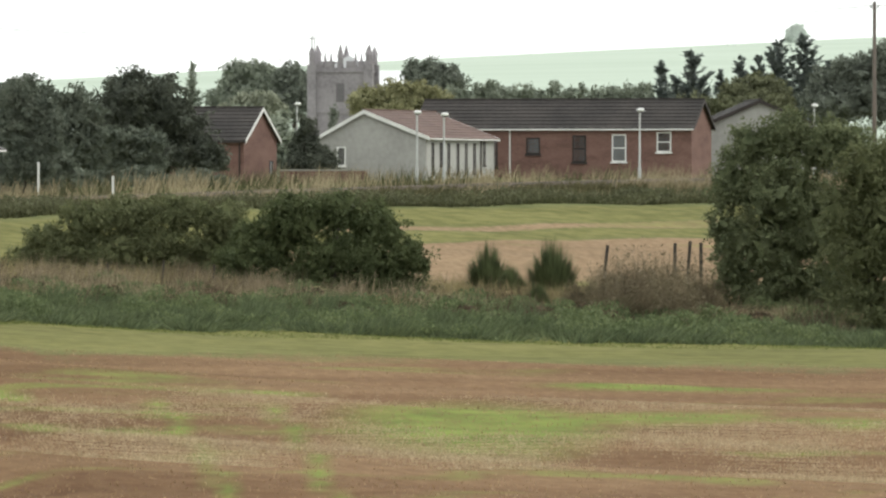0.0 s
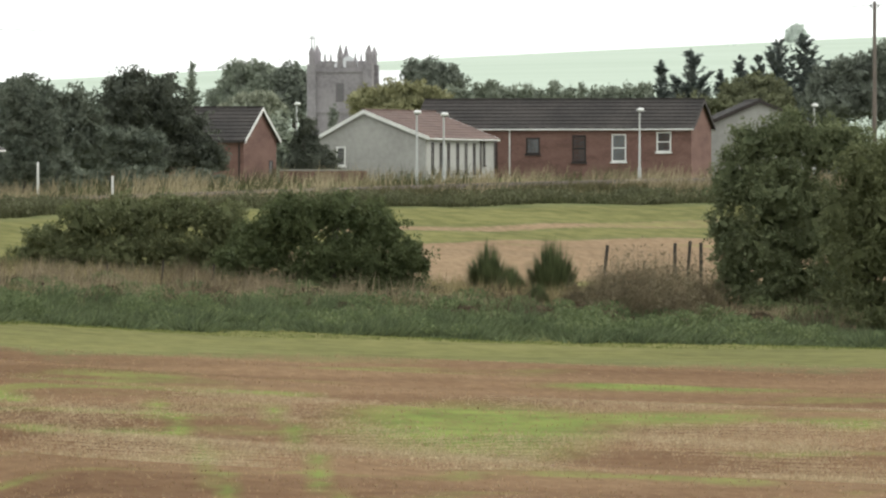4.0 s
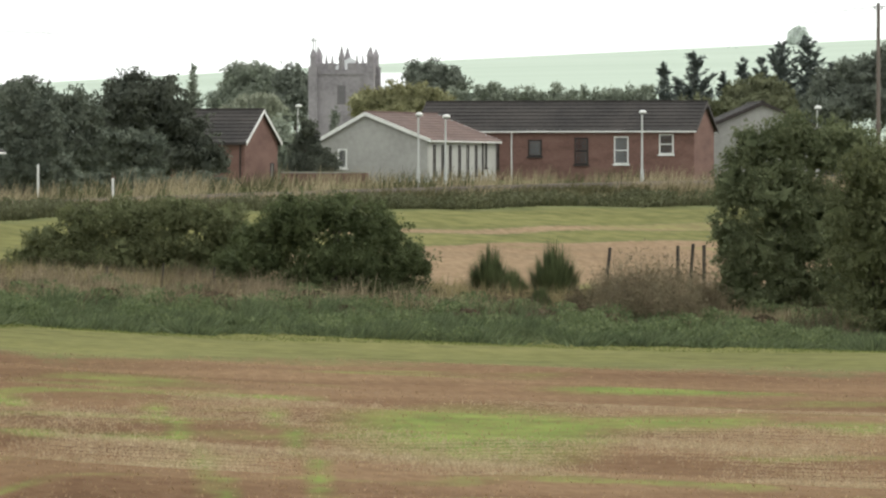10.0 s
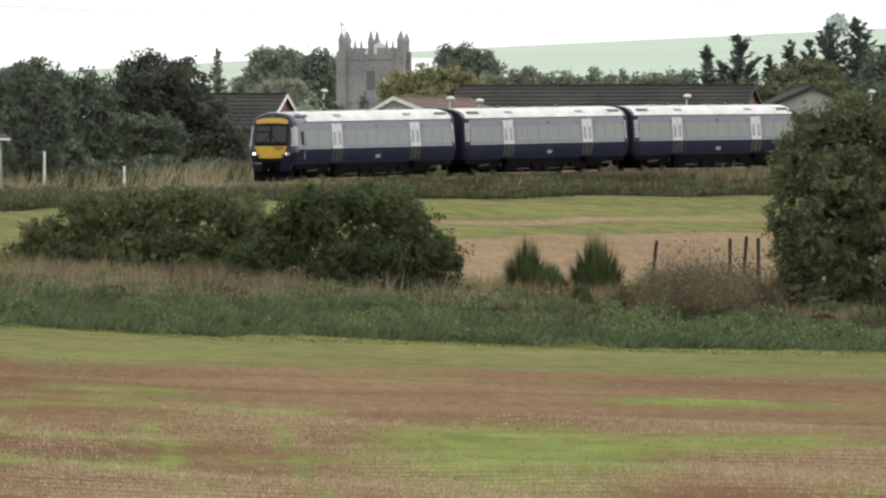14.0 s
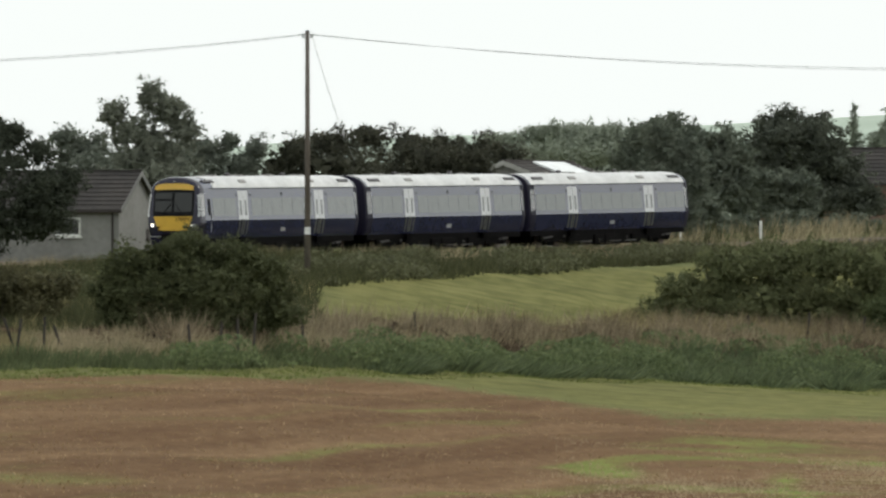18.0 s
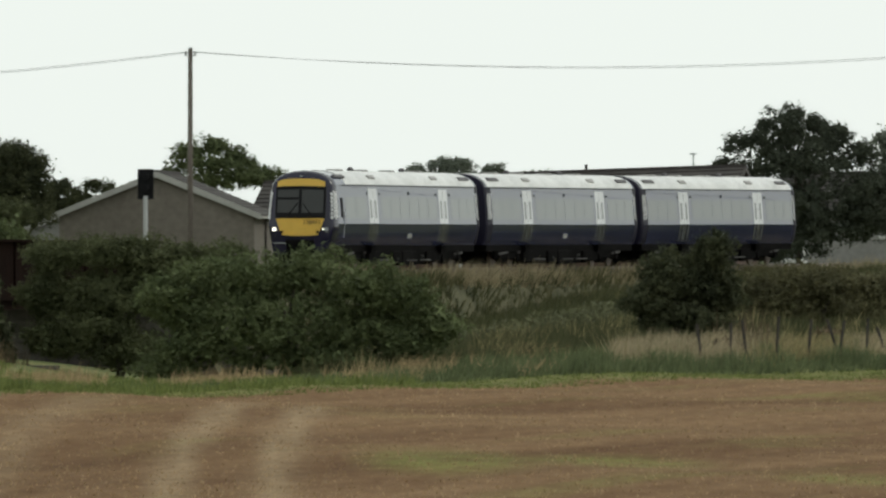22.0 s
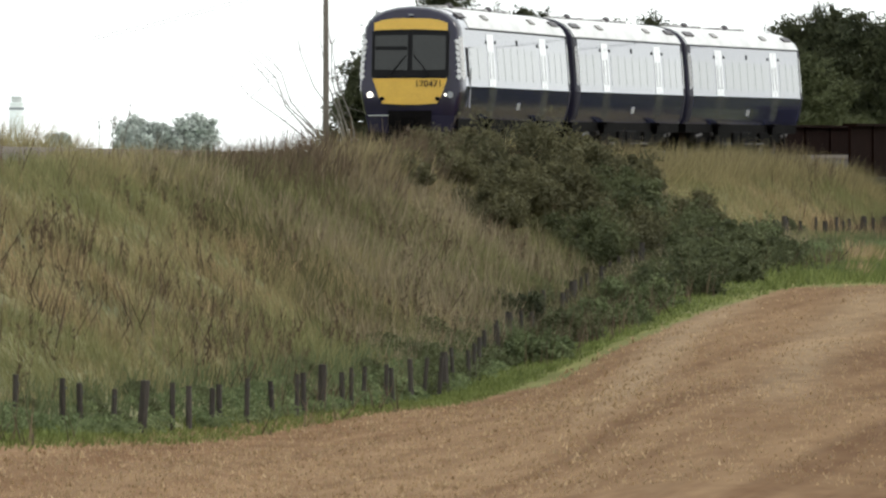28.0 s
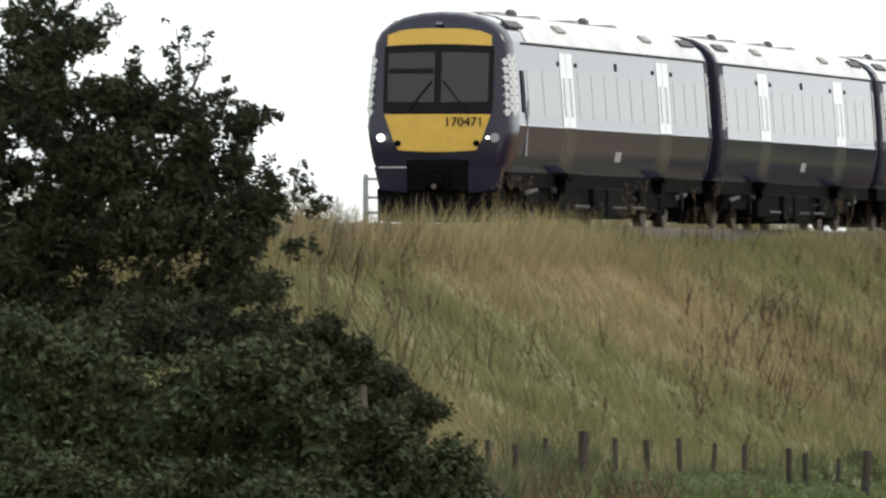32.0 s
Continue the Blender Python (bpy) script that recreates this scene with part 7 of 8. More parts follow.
def foot(s, more):
    """The place on the ground just beyond the bank's foot."""
    lat = 3.6
    while lat < 14:
        p = on_track(s, lat, float(bank_drop(lat, s)))
        if p.z < float(ground_z(p.x, p.y)):
            break
        lat += 0.1
    p = on_track(s, lat + more)
    p.z = max(float(ground_z(p.x, p.y)), float(np.interp(s, S, RAIL_Z)) + float(bank_drop(lat + more, s)))
    return p


rng = random.Random(8)
s = 84.0
k = 0
while s < 322:
    thick = k % 9 == 4
    post(foot(s, float(np.interp(s, [120, 165, 192, 240], [0.7, 0.6, -0.15, 0.2])) + rng.uniform(-0.15, 0.15)), rng.uniform(0.66, 0.82) + (0.08 if thick else 0), rng.uniform(-0.1, 0.1), rng.uniform(0, 3), 0.08 if thick else rng.uniform(0.042, 0.055))
    s += rng.uniform(2.05, 2.4)
    k += 1
for b in (-640, -590, -560, -510, -454, -400, -395, -350, -310, -89, -40, -5, 20, 110, 310, 900, 1000, 1100, 1180):
    d = float(np.interp(b, [-700, 0, 700, 1300, 1500, 2400], [379, 408, 500, 512, 545, 545]))
    post(spot(b, d), rng.uniform(1.2, 1.55), rng.uniform(-0.35, 0.35) if b < -300 else rng.uniform(-0.1, 0.1), rng.uniform(-0.4, 0.4), 0.05)


for b, e, lean in ((1849, 87, 0.12), (1991, 84, 0.0), (2011, 80, 0.08), (2041, 83, 0.0)):
    p = spot(b, 521)
    post(p, high(e, 521) - p.z, lean, 0.3, 0.085)


def lineside_frame():
    """A small steel frame that stands on the crest beside the line."""
    p = on_track(254, -2.5, -0.1)
    t = thing("lineside_frame", "small galvanised steel frame on the embankment crest", "frame")
    t.matrix_world = Matrix.Translation(p) @ Matrix.Rotation(0.15, 4, "Z")
    for x in (-0.36, 0.36):
        up = part("upright", boxes((x - 0.05, x + 0.05, -0.05, 0.05, -0.4, 0.98), bevel=0.015), METAL, t)
        part("cap", rod((x, 0, 0.98), (x, 0, 1.04), 0.07, 8, 0.03), METAL, up)
    for z in (0.3, 0.58, 0.92):
        part("crossbar", boxes((-0.31, 0.31, -0.025, 0.025, z, z + 0.055)), METAL, t)
    part("bracket", rod((0.0, -0.03, 0.3), (0.0, -0.03, 1.12), 0.018, 6), METAL, t)


lineside_frame()


# ---- grass, weeds and stubble ----
def blades(rng, P, h, w, lean, n=3):
    """Corner points of n leaning blades on each place in P; h: height of each."""
    k = len(P)
    P, h = np.repeat(P, n, 0), np.repeat(h, n) * rng.uniform(0.6, 1.15, k * n)
    a = rng.uniform(0, np.pi, k * n)
    side = np.stack([np.cos(a), np.sin(a), np.zeros(k * n)], 1) * (w * rng.uniform(0.6, 1.4, k * n))[:, None]
    off = rng.normal(size=(k * n, 3)) * np.array([0.10, 0.10, 0])
    sway = lean * (0.6 + 0.9 * np.sin(P[:, 0] * 0.9 + 0.4 * P[:, 1]) * np.sin(0.7 * P[:, 1] - 0.5 * P[:, 0]))
    tip = np.stack([rng.normal(size=k * n) * 0.32 + sway, rng.normal(size=k * n) * 0.25, np.ones(k * n)], 1) * h[:, None]
    q = P + off - np.array([0, 0, 0.05])
    return np.stack([q - side, q + side, q + tip], 1).reshape(-1, 3)


def stuff(name, v, material, label, category):
    return tagged(new(name, tri_mesh(name, v, material, 3)), label, category, kind="stuff")


def scatter_polar(rng, n, b0, b1, near, far):
    """Places on the ground between two bearings, and two distances given as functions of the bearing."""
    b = rng.uniform(b0, b1, n)
    f = rng.random(n)
    d = near(b) + (far(b) - near(b)) * f
    x, y = d * np.sin(b * U), d * np.cos(b * U)
    return np.stack([x, y, ground_z(x, y)], 1), b, d


def clumps(rng, P, r, leaves, size, material, name, label, category):
    """Low leafy mounds, one at each place in P, as one mesh."""
    lumps = [(x, y, z + 0.25 * a, a, a, a * 0.75) for (x, y, z), a in zip(P, r)]
    L = np.array(lumps)
    w = rng.choice(len(L), leaves, p=L[:, 3] ** 2 / (L[:, 3] ** 2).sum())
    d = rng.normal(size=(leaves, 3))
    d /= np.linalg.norm(d, axis=1)[:, None]
    d[:, 2] = np.abs(d[:, 2])
    c = L[w, :3] + d * L[w, 3:6] * (1.05 - 0.4 * rng.random(leaves) ** 2)[:, None]
    u = rng.normal(size=(leaves, 3)) + np.array([0, 0, 0.8])
    v = np.cross(u, rng.normal(size=(leaves, 3)))
    u *= (size * rng.uniform(0.6, 1.4, leaves) / np.linalg.norm(u, axis=1))[:, None]
    v *= (size * 0.5 / np.linalg.norm(v, axis=1))[:, None]
    q = np.stack([c - 0.8 * u - 0.7 * v, c + u, c - 0.4 * u + 1.3 * v], 1).reshape(-1, 3)
    return tagged(new(name, tri_mesh(name, q, material, 3)), label, category, kind="stuff")


def grass():
    g = np.random.default_rng(77)
    edge = lambda b: knots(K_EDGE, b)
    # lush strip along the stubble
    P, b, d = scatter_polar(g, 26000, -4300, 2600, lambda b: edge(b) + np.interp(b, [-2400, -1900], [14, 1]), lambda b: edge(b) + np.interp(b, [-3600, -2400, 0, 700, 2400], [26, 26, 16, 30, 32]))
    hh = (0.25 + 0.5 * np.clip(np.sin(b * 0.02) * np.sin(d * 0.7 + b * 0.011) + 0.5, 0, 1)) * np.interp(b, [-2700, -2300, -1500, -700, 300, 700], [1, 0.35, 0.4, 1, 0.9, 0.6])
    stuff("verge_grass", blades(g, P, hh, 0.03, 0.2, 4), GRASS_GREEN, "lush green grass along the stubble's edge", "grass")
    P, b, d = scatter_polar(g, 15000, -4300, 2600, lambda b: edge(b) - np.interp(b, [-2600, -1500], [2, 12]), lambda b: edge(b) + np.interp(b, [-2400, -1900], [6, 2]))
    stuff("verge_grass", blades(g, P, 0.06 + 0.10 * g.random(len(P)), 0.03, 0.2, 4), GRASS_LUSH, "short green grass along the stubble's edge", "grass")
    P, b, d = scatter_polar(g, 620, -100, 2600, lambda b: edge(b) - 1, lambda b: edge(b) + np.interp(b, [0, 900], [8, 30]))
    k = (g.random(len(P)) < np.interp(b, [-100, 700], [0.2, 1.0])) & (np.sin(b * 0.021) + np.sin(b * 0.0077 + d * 0.1) + g.normal(size=len(b)) > -0.6)
    P = P[k]
    clumps(g, P, g.uniform(0.35, 1.05, len(P)), 40000, 0.11, NETTLE, "nettle_clumps", "green nettle clumps along the hedge", "nettles")
    P, b, d = scatter_polar(g, 2000, 250, 2700, lambda b: edge(b) - 2.5 - 2.0 * np.sin(b * 0.031) * np.sin(b * 0.013), lambda b: edge(b) + np.interp(b, [300, 900], [8, 24]))
    k = np.sin(b * 0.05) + np.sin(b * 0.021 + d * 0.3) + g.normal(size=len(b)) * 0.7 > -0.5
    P, b, d = P[k], b[k], d[k]
    hh = g.uniform(0.45, 1.0, len(P)) * (0.75 + 0.45 * np.sin(b * 0.023) * np.sin(b * 0.0091 + d * 0.2))
    Q = np.repeat(P, 30, 0) + g.normal(size=(30 * len(P), 3)) * np.array([0.42, 0.42, 0])
    V = blades(g, Q, np.repeat(hh, 30) * 0.85, 0.05, 0.5, 2).reshape(-1, 3, 3)
    V[:, 2, :2] += np.repeat((Q - np.repeat(P, 30, 0))[:, :2], 2, 0) * 0.75
    stuff("verge_tufts", V.reshape(-1, 3), GRASS_TUFT, "dark green tufts of long grass and nettle along the hedge", "grass")
    P, b, d = scatter_polar(g, 7000, -2250, -1150, lambda b: edge(b) - 3, lambda b: edge(b) + 36)
    stuff("burn_side_grass", blades(g, P, 0.14 + 0.25 * g.random(len(P)), 0.025, 0.25, 5), GRASS_LUSH, "green grass between the stubble and the burn", "grass")
    P, b, d = scatter_polar(g, 1500, -2100, -900, lambda b: edge(b) + 3, lambda b: edge(b) + 26)
    k = np.sin(b * 0.02) + np.sin(d * 0.31 + b * 0.011) + g.normal(size=len(b)) * 0.5 > 0.5
    stuff("straw_tufts", blades(g, P[k], 0.35 + 0.4 * g.random(k.sum()), 0.02, 0.35, 8), GRASS_DRY, "pale straw tufts on the burn's edge", "grass")
    gap = lambda b: knots(K_BANK, b) - edge(b)
    P, b, d = scatter_polar(g, 7000, -4300, -1900, lambda b: edge(b) - 1.5, lambda b: edge(b) + 0.42 * gap(b))
    stuff("verge_grass", blades(g, P, 0.07 + 0.13 * g.random(len(P)), 0.025, 0.2, 4), GRASS_LUSH, "short bright grass between stubble and nettles", "grass")
    P, b, d = scatter_polar(g, 3600, -5250, -4050, lambda b: edge(b) - 12, lambda b: edge(b) + 6)
    stuff("rough_verge_grass", blades(g, P, 0.25 + 0.3 * g.random(len(P)), 0.012, 0.2, 5), GRASS_OLIVE, "rough grass in front of the brambles", "grass")
    P, b, d = scatter_polar(g, 19000, -800, 2600, lambda b: edge(b) + np.interp(b, [0, 900], [8, 22]), lambda b: edge(b) + np.interp(b, [0, 900], [22, 46]))
    tone = np.sin(b * 0.017) + np.sin(b * 0.006 + 1) + g.normal(size=len(b)) * 0.5 > -0.7
    stuff("dry_hedge_grass", blades(g, P[tone], 0.45 + 0.5 * g.random(tone.sum()), 0.03, 0.3, 5), GRASS_FADED, "tall faded grass along the hedge", "grass")
    stuff("hedge_grass", blades(g, P[~tone], 0.4 + 0.4 * g.random((~tone).sum()), 0.03, 0.2, 5), GRASS_MIX, "rough green grass along the hedge", "grass")
    P, b, d = scatter_polar(g, 9000, -700, 2600, lambda b: edge(b) + 12, lambda b: edge(b) + np.interp(b, [0, 900], [24, 46]))
    keep = np.sin(b * 0.031) + np.sin(b * 0.011 + 2) + g.normal(size=len(b)) * 0.6 > 0.75 + np.interp(b, [-300, 100], [1.2, 0])
    stuff("hedge_weeds", blades(g, P[keep], 0.7 + 0.9 * g.random(keep.sum()), 0.02, 0.08, 4), WEED, "brown dead weed stalks in the hedge bottom", "weeds")
    P, b, d = scatter_polar(g, 6000, 650, 2600, lambda b: edge(b) + 30, lambda b: edge(b) + 44)
    stuff("rough_hedge_grass", blades(g, P, 0.6 + 0.7 * g.random(len(P)), 0.03, 0.1, 4), GRASS_MIX, "rough weeds and grass at the hedge's foot", "weeds")
    P, b, d = scatter_polar(g, 170, 650, 2600, lambda b: edge(b) + 27, lambda b: edge(b) + 42)
    clumps(g, P, g.uniform(0.4, 0.9, len(P)), 14000, 0.1, LEAF_SCRUB, "hedge_scrub", "low olive scrub at the hedge's foot", "scrub")
    P, b, d = scatter_polar(g, 5200, -150, 1500, lambda b: edge(b) + np.interp(b, [0, 900], [13, 24]), lambda b: edge(b) + np.interp(b, [0, 900], [22, 40]))
    k = np.sin(b * 0.043) + np.sin(b * 0.017 + d * 0.3) + g.normal(size=len(b)) * 0.8 > -0.3
    stuff("tall_fence_weeds", blades(g, P[k], 0.8 + 0.8 * g.random(k.sum()), 0.03, 0.05, 4), WEED_PALE, "tall faded brown weeds along the field fence", "weeds")
    umbels = []
    P, b, d = scatter_polar(g, 26, 300, 2500, lambda b: edge(b) + 14, lambda b: edge(b) + 34)
    for x, y, z in P:
        hgt = g.uniform(0.8, 1.2)
        tip = np.array([x + 0.1 * g.normal(), y, z + hgt])
        umbels += [(x - 0.012, y, z), (x + 0.012, y, z), tip]
        for j in range(10):
            q = tip + np.array([0.09 * g.normal(), 0.06 * g.normal(), 0.02 * g.normal()])
            umbels += [q + (-0.04, 0, 0), q + (0.04, 0, 0), q + (0, -0.02, 0.03)]
    stuff("umbel_stalks", np.array(umbels), STRAW_PALE, "pale faded umbels among the nettles", "weeds")
    P, b, d = scatter_polar(g, 140, -700, 2600, lambda b: edge(b) + 12, lambda b: edge(b) + np.interp(b, [0, 900], [24, 44]))
    clumps(g, P, g.uniform(0.35, 0.8, len(P)), 12000, 0.12, WEED, "dock_clumps", "brown dead dock clumps along the hedge", "weeds")
    # in front of the line, beyond the fields
    bank = lambda b: knots(K_BANK, b)
    reach = lambda b: np.interp(b, [-300, -100, 500, 700], [0, 9, 9, 0])
    P, b, d = scatter_polar(g, 18000, -1200, 2600, lambda b: bank(b) - reach(b), lambda b: bank(b) + 26)
    stuff("lineside_grass", blades(g, P, 0.3 + 0.4 * g.random(len(P)), 0.04, 0.25, 4), GRASS_ROUGH, "rough dark grass beside the railway", "grass")
    P, b, d = scatter_polar(g, 1400, -1200, 2600, lambda b: bank(b) - 1.5 + 1.5 * np.sin(b * 0.019) - reach(b), lambda b: bank(b) + 22)
    k = np.sin(b * 0.027) + np.sin(b * 0.0083 + d * 0.13) + g.normal(size=len(b)) * 0.8 > -0.5
    P = P[k]
    clumps(g, P, g.uniform(0.3, 1.0, len(P)) ** 1.5, 50000, 0.12, LEAF_LINESIDE, "lineside_scrub", "low dark scrub beside the railway", "scrub")
    P, b, d = scatter_polar(g, 9000, -1200, 2600, lambda b: bank(b) + 16, lambda b: bank(b) + np.interp(b, [500, 900], [50, 92]))
    Q, qb, qd = scatter_polar(g, 15000, -1350, 130, lambda b: edge(b) + 18, lambda b: bank(b) + 4)
    stuff("rough_field_grass", blades(g, Q, 0.35 + 0.45 * g.random(len(Q)), 0.03, 0.25, 4), GRASS_ROUGH, "rough dark grass in front of the railway", "grass")
    Q, qb, qd = scatter_polar(g, 3000, -1350, 130, lambda b: edge(b) + 14, lambda b: bank(b) + 4)
    k = np.sin(qb * 0.03) + np.sin(qd * 0.21 + qb * 0.01) + g.normal(size=len(qb)) * 0.6 > 0.5
    stuff("straw_tufts", blades(g, Q[k], 0.5 + 0.5 * g.random(k.sum()), 0.02, 0.3, 5), GRASS_MIX, "pale straw tufts in the rough grass", "grass")
    hh = (0.5 + 0.5 * g.random(len(P))) * np.where(d > bank(b) + 52, 1.5, 1.0)
    east = (b > 350) & (np.sin(b * 0.02) + np.sin(d * 0.3 + b * 0.007) + g.normal(size=len(b)) > -0.3)
    stuff("dry_lineside_grass", blades(g, P[east], hh[east], 0.03, 0.3, 4), GRASS_FADED, "dry seeding grass beside the railway", "grass")
    stuff("rough_lineside_grass", blades(g, P[~east], hh[~east], 0.03, 0.3, 4), GRASS_ROUGH, "rough olive grass on the railway's verge", "grass")


def bank_cover():
    """Long grass and weeds over the slopes of the bank."""
    g = np.random.default_rng(78)

    def on_slope(n, s0, s1, l0=3.0, l1=8.4):
        s, la = g.uniform(s0, s1, n), g.uniform(l0, l1, n)
        x, y, h = np.interp(s, S, TX), np.interp(s, S, TY), np.interp(s, S, HEAD)
        raw = la
        la = np.where(la < 3.6, la, 3.6 + (la - 3.6) * squeeze(s))
        z = np.interp(s, S, RAIL_Z) + bank_drop(la, s)
        X, Y = x + la * np.cos(h), y - la * np.sin(h)
        return np.stack([X, Y, np.maximum(z, ground_z(X, Y))], 1), s, raw

    P, s, la = on_slope(62000, BR1, 335)
    band = 0.6 * np.sin(s * 0.16 + la * 0.5) + 0.75 * np.sin(s * 0.057 + 2 + la * 0.9) + 0.5 * np.sin(s * 0.63 + la * 2.1) * np.sin(s * 0.17 - la * 1.3) + 0.9 * np.sin(s * 0.023 + 1.1 + la * 0.35) * np.sin(la * 0.8 + s * 0.031) + 0.38 * g.normal(size=len(s)) + 0.45 * np.interp(s, [62, 95, 118], [1, 1, 0]) + 0.25 - 1.3 * np.interp(s, [172, 184, 226, 240], [0, 1, 1, 0]) * np.clip((la - 5.2) / 1.5, 0, 1) - 0.8 * np.interp(s, [205, 215, 240, 252], [0, 1, 1, 0]) * np.clip((5.6 - la) / 1.5, 0, 1)
    for lo, hi, mat, name, label in ((-9, -0.25, GRASS_OLIVE, "green_bank_grass", "long olive green grass on the embankment"), (-0.25, 0.8, GRASS_MIX, "bank_grass", "long green-brown grass on the embankment"), (0.8, 9, GRASS_DRY, "dry_bank_grass", "long dry grass bent by wind on the embankment")):
        k = (band > lo) & (band <= hi)
        stuff(name, blades(g, P[k], (0.24 + 0.26 * g.random(k.sum())) * (1 + 0.35 * np.sin(s[k] * 0.8 + la[k]) * np.sin(la[k] * 1.7)), 0.011, -0.5, 5), mat, label, "grass")
    P, s, la = on_slope(6500, BR1, 335, 2.9, 10.5)
    keep = np.sin(s * 0.13) + np.sin(la * 1.1 + s * 0.05) + g.normal(size=len(s)) * 0.6 > 0.55
    stuff("bank_weeds", blades(g, P[keep], 0.5 + 0.6 * g.random(keep.sum()), 0.014, 0.03, 4), WEED, "brown dead dock and thistle stalks on the embankment", "weeds")
    P, s, la = on_slope(8000, BR1, 335, 2.5, 3.9)
    keep = np.sin(s * 0.17) + np.sin(s * 0.053) + g.normal(size=len(s)) * 0.5 > -0.45 - 1.6 * np.interp(s, [110, 140], [1, 0]) + 0.5 * np.interp(s, [255, 258, 278, 284], [0, 1, 1, 0.3]) + 0.5 * np.interp(s, [150, 160, 195, 204], [0, 1, 1, 0])
    stuff("crest_grass", blades(g, P[keep], (0.5 + 0.5 * g.random(keep.sum())) * np.interp(s[keep], [204, 213, 240, 245, 254, 260, 268], [1, 0.55, 0.6, 0.25, 0.25, 0.55, 0.95]), 0.013, 0.25, 5), GRASS_MIX, "seeding grass along the embankment's crest", "grass")
    stuff("crest_weeds", blades(g, P[~keep], (0.6 + 0.6 * g.random((~keep).sum())) * np.interp(s[~keep], [204, 213, 238, 244, 254, 258, 268], [1, 0.6, 0.7, 0.15, 0.15, 0.45, 0.7]), 0.014, 0.1, 4), WEED, "brown weeds along the embankment's crest", "weeds")
    P, s, la = on_slope(5000, 90, 335, -4.4, -2.6)
    P[:, 2] = np.interp(s, S, RAIL_Z) - 0.45
    stuff("far_crest_grass", blades(g, P, (0.5 + 0.4 * g.random(len(P))) * np.interp(s, [158, 166, 192, 198, 211, 240, 244, 252, 256], [1, 0.6, 0.6, 1.3, 1.6, 1.6, 0.35, 0.35, 1.5]), 0.016, 0.2, 5), GRASS_MIX, "rough grass on the far side of the line", "grass")
    P, s, la = on_slope(9000, 140, 236, 3.4, 8.6)
    k = np.sin(s * 0.21 + la) + np.sin(s * 0.09 - la * 0.7) + g.normal(size=len(s)) * 0.7 > 0.0
    stuff("bank_weeds", blades(g, P[k], 0.4 + 0.5 * g.random(k.sum()), 0.013, -0.15, 4), WEED_PALE, "dull brown weeds among the bank's grass", "weeds")
    stuff("bank_weeds", blades(g, P[~k], 0.4 + 0.4 * g.random((~k).sum()), 0.013, -0.3, 4), GRASS_LOW, "dull green grass among the bank's weeds", "grass")
    docks = []
    for s1, la1 in zip(g.uniform(172, 292, 64), 3.8 + 4.6 * np.sqrt(g.random(64))):
        for _ in range(7):
            s0, la0 = s1 + g.normal() * 1.1, la1 + g.normal() * 0.25
            base = on_track(s0, la0, float(bank_drop(la0, s0)) - 0.05)
            hgt = g.uniform(0.4, 0.9)
            tip = base + Vector((g.normal() * 0.10, g.normal() * 0.05, hgt))
            w = Vector((0.009, 0, 0))
            docks += [base - w, base + w, tip]
            for j in range(9):
                q = base.lerp(tip, g.uniform(0.45, 1.02)) + Vector((g.normal() * 0.022, g.normal() * 0.02, 0))
                docks += [q + Vector((-0.012, 0, 0)), q + Vector((0.012, 0, 0)), q + Vector((g.normal() * 0.02, 0, 0.08))]
    stuff("dock_stalks", np.array([tuple(v) for v in docks]), WEED, "rust brown dead dock stalks on the embankment", "weeds")
    # tall seeded stalks that stand against the sky on the crest
    tall = []
    for s0, k in ((253.5, 5), (262, 9), (236, 5), (205, 6), (196, 7), (274, 8), (186, 6)):
        for i in range(k):
            p = on_track(s0 + g.normal() * 0.8, 3.1 + 0.4 * g.random(), -0.5)
            hgt = g.uniform(0.7, 1.25)
            tip = Vector((p.x + g.normal() * 0.12, p.y + g.normal() * 0.1, p.z + hgt))
            w = Vector((0.012, 0, 0))
            tall += [p - w, p + w, tip]
            for j in range(4):
                q = tip + Vector((g.normal() * 0.06, g.normal() * 0.04, g.uniform(-0.02, 0.05)))
                tall += [p.lerp(tip, 0.85) - w * 0.6, p.lerp(tip, 0.85) + w * 0.6, q, q + Vector((-0.022, 0, 0)), q + Vector((0.022, 0, 0)), q + Vector((0, 0, 0.025))]
    stuff("seeded_stalks", np.array([tuple(v) for v in tall]), WEED, "tall dry seeded stalks on the embankment's crest", "weeds")
    # nettles, brambles and short grass at the slope's foot
    P, s, la = on_slope(850, 100, 300, 8.5, 9.5)
    k = np.sin(s * 0.5) + np.sin(s * 0.23 + la * 2) + g.normal(size=len(s)) > -0.9
    clumps(g, P[k], g.uniform(0.12, 0.32, k.sum()), 40000, 0.05, NETTLE, "nettle_clumps", "green nettle clumps along the fence", "nettles")
    P, s, la = on_slope(60, 100, 300, 8.2, 9.4)
    clumps(g, P, g.uniform(0.15, 0.35, len(P)), 20000, 0.035, LEAF_BURN, "bramble_clumps", "small dull bramble clumps along the fence", "bramble")
    P, s, la = on_slope(380, 151, 234, 6.6, 9.2)
    k = la > np.interp(s, [140, 175, 232], [6.6, 7.0, 8.2]) + 0.5 * np.sin(s * 0.7) + 0.3 * g.normal(size=len(s))
    clumps(g, P[k], g.uniform(0.25, 0.5, k.sum()), 60000, 0.045, LEAF_BURN, "bramble_clumps", "dense dull green bramble and nettle along the fence", "bramble")
    P, s, la = on_slope(11000, 100, 310, 8.8, 10.4)
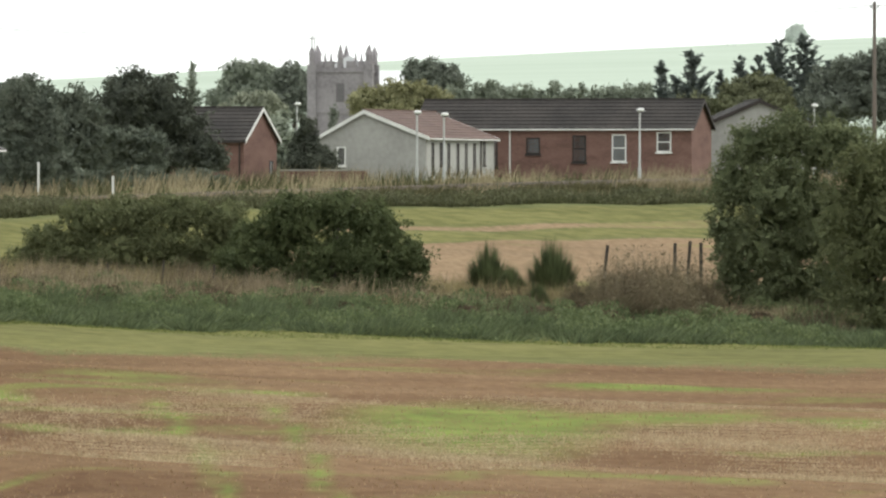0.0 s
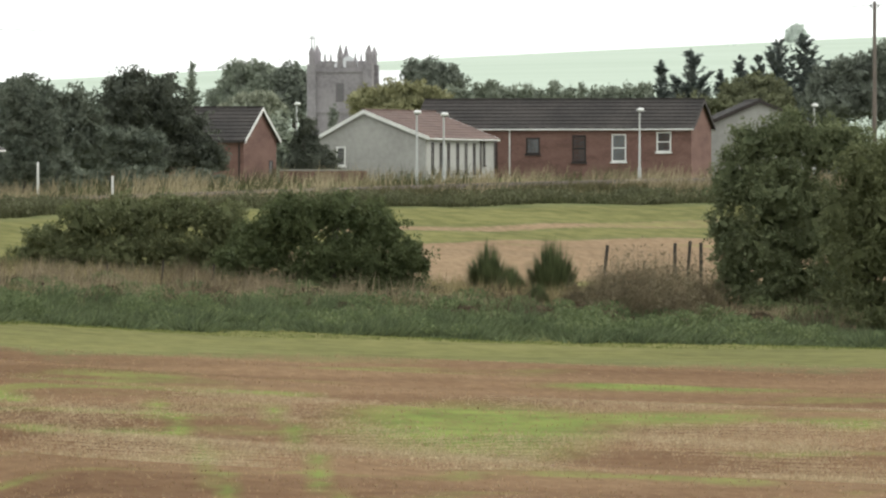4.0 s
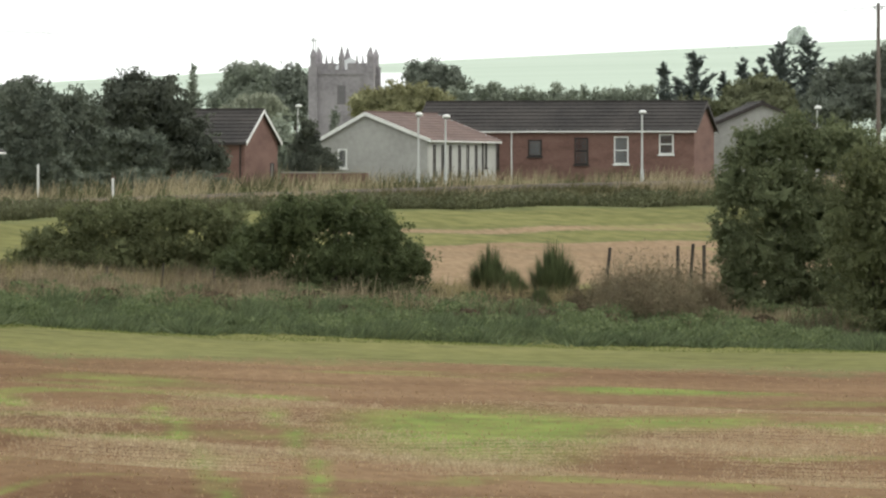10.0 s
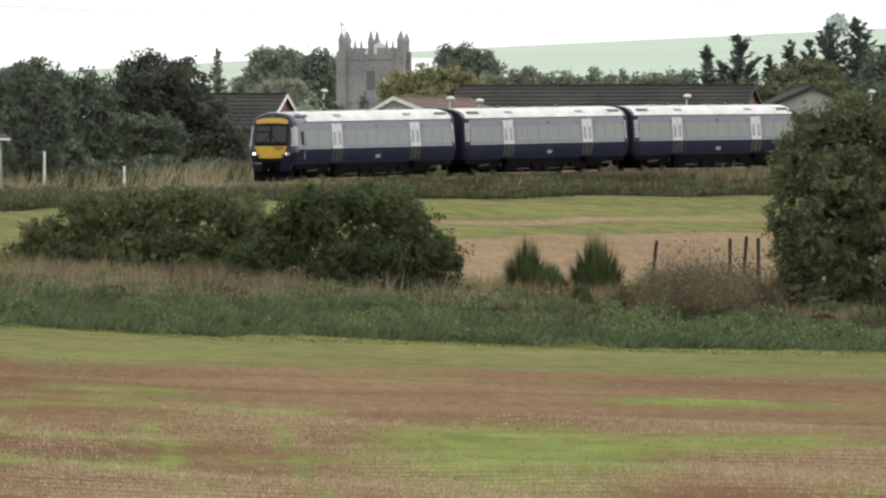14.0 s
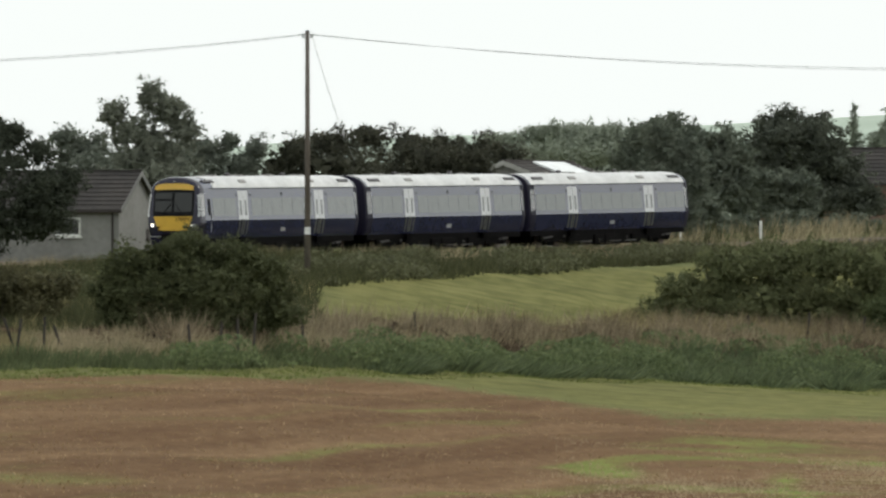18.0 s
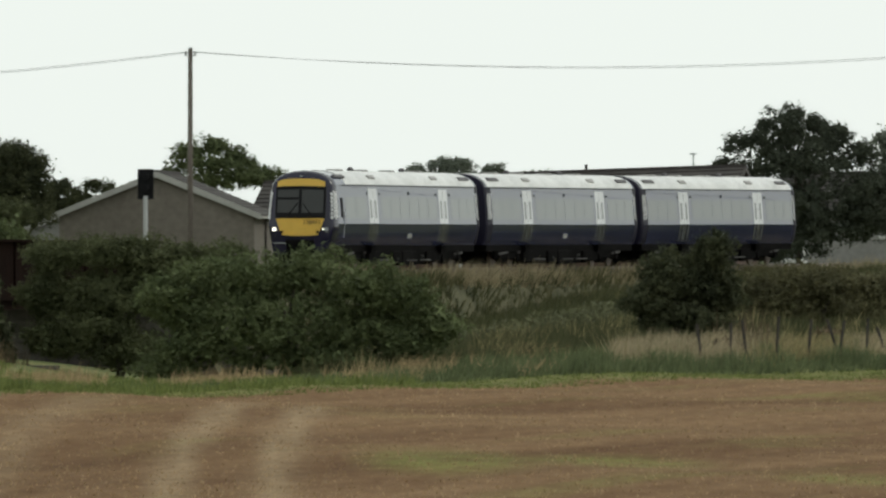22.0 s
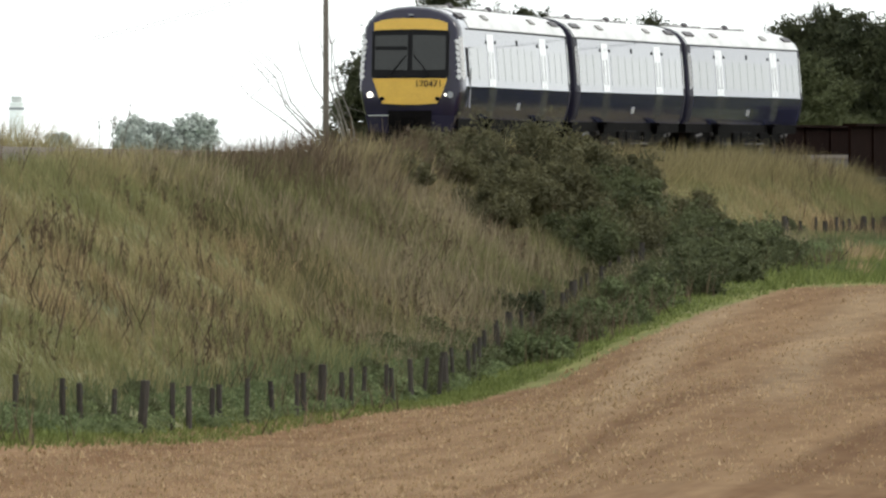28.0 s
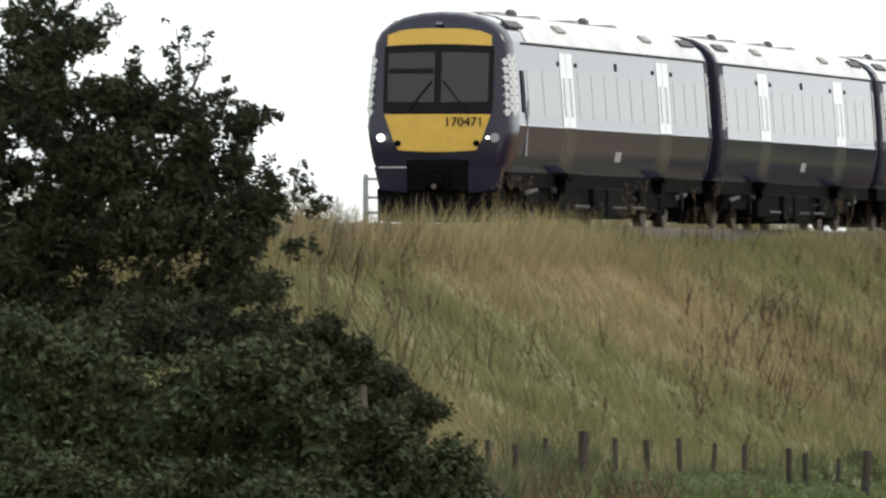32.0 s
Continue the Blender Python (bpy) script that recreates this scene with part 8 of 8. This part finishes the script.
    stuff("foot_grass", blades(g, P, 0.07 + 0.12 * g.random(len(P)), 0.02, 0.2, 4), GRASS_LUSH, "short bright grass between nettles and stubble", "grass")
    P, s, la = on_slope(3600, 100, 330, 8.1, 8.9)
    stuff("bank_foot_grass", blades(g, P, 0.3 + 0.3 * g.random(len(P)), 0.014, 0.2, 4), GRASS_GREEN, "green grass at the embankment's foot", "grass")
    P, s, la = on_slope(9000, -340, BR0, 2.4, 3.8)
    k = np.sin(s * 0.23) + np.sin(s * 0.071 + la) + g.normal(size=len(s)) * 0.5 > 0.15
    stuff("crest_grass", blades(g, P[k], 0.4 + 0.45 * g.random(k.sum()), 0.03, 0.25, 4), GRASS_FADED, "faded grass beside the ballast of the low embankment", "grass")
    stuff("crest_grass", blades(g, P[~k], 0.3 + 0.45 * g.random((~k).sum()), 0.03, 0.25, 4), GRASS_LOW, "rough dull grass beside the ballast of the low embankment", "grass")
    P, s, la = on_slope(14000, -330, BR0, 3.0, 11)
    dry = np.sin(s * 0.11) + np.sin(s * 0.37 + la) + g.normal(size=len(s)) > 1.1
    stuff("dry_bank_grass", blades(g, P[dry], 0.4 + 0.4 * g.random(dry.sum()), 0.03, 0.35, 4), GRASS_LOW, "dull dry grass on the low embankment", "grass")
    stuff("bank_grass", blades(g, P[~dry], 0.35 + 0.35 * g.random((~dry).sum()), 0.035, 0.3, 4), GRASS_ROUGH, "green grass on the low embankment", "grass")


def stubble():
    g = np.random.default_rng(79)
    P, b, d = scatter_polar(g, 90000, -4300, 2700, lambda b: np.interp(b, [-4200, -3600, -3000], [112.0, 125.0, 165.0]), lambda b: knots(K_EDGE, b) - 6)
    strip = np.interp(b, [-3600, -2660, -2050, -700, 300, 760, 2400], [2, 5, 8, 8, 18, 74, 62])
    keep = d < knots(K_EDGE, b) - strip + 2
    P = P[keep]
    b2 = g.uniform(500, 2650, 80000)
    d2 = 232 + 2.6 * np.floor(40 * g.random(80000) ** 1.35) + 0.35 * g.normal(size=80000) + 2.0 * np.sin(b2 * 0.004)
    k2 = (np.sin(b2 * 0.009 + d2 * 0.05) + np.sin(b2 * 0.0031 - d2 * 0.11) + 0.7 * g.normal(size=80000) > 0.0) & (d2 < 335) & (g.random(80000) < np.interp(b2, [500, 950], [0.0, 1.0])) & (np.hypot((b2 - 1615) / 330, (d2 - 297) / 30) > 1 + 0.2 * g.normal(size=80000)) & (np.hypot((b2 - 2060) / 260, (d2 - 302) / 15) > 1)
    x2, y2 = d2[k2] * np.sin(b2[k2] * U), d2[k2] * np.cos(b2[k2] * U)
    R = np.stack([x2, y2, ground_z(x2, y2)], 1)
    stuff("stubble_rows", blades(g, R, 0.07 + 0.06 * g.random(len(R)), 0.022, 0.02, 3), STRAW_PALE, "pale rows of cut straw stubble", "stubble")
    stuff("stubble", blades(g, P, 0.06 + 0.06 * g.random(len(P)), 0.03, 0.02, 2), STRAW, "short cut straw stubble in rows", "stubble")


grass()
bank_cover()
stubble()

motions()
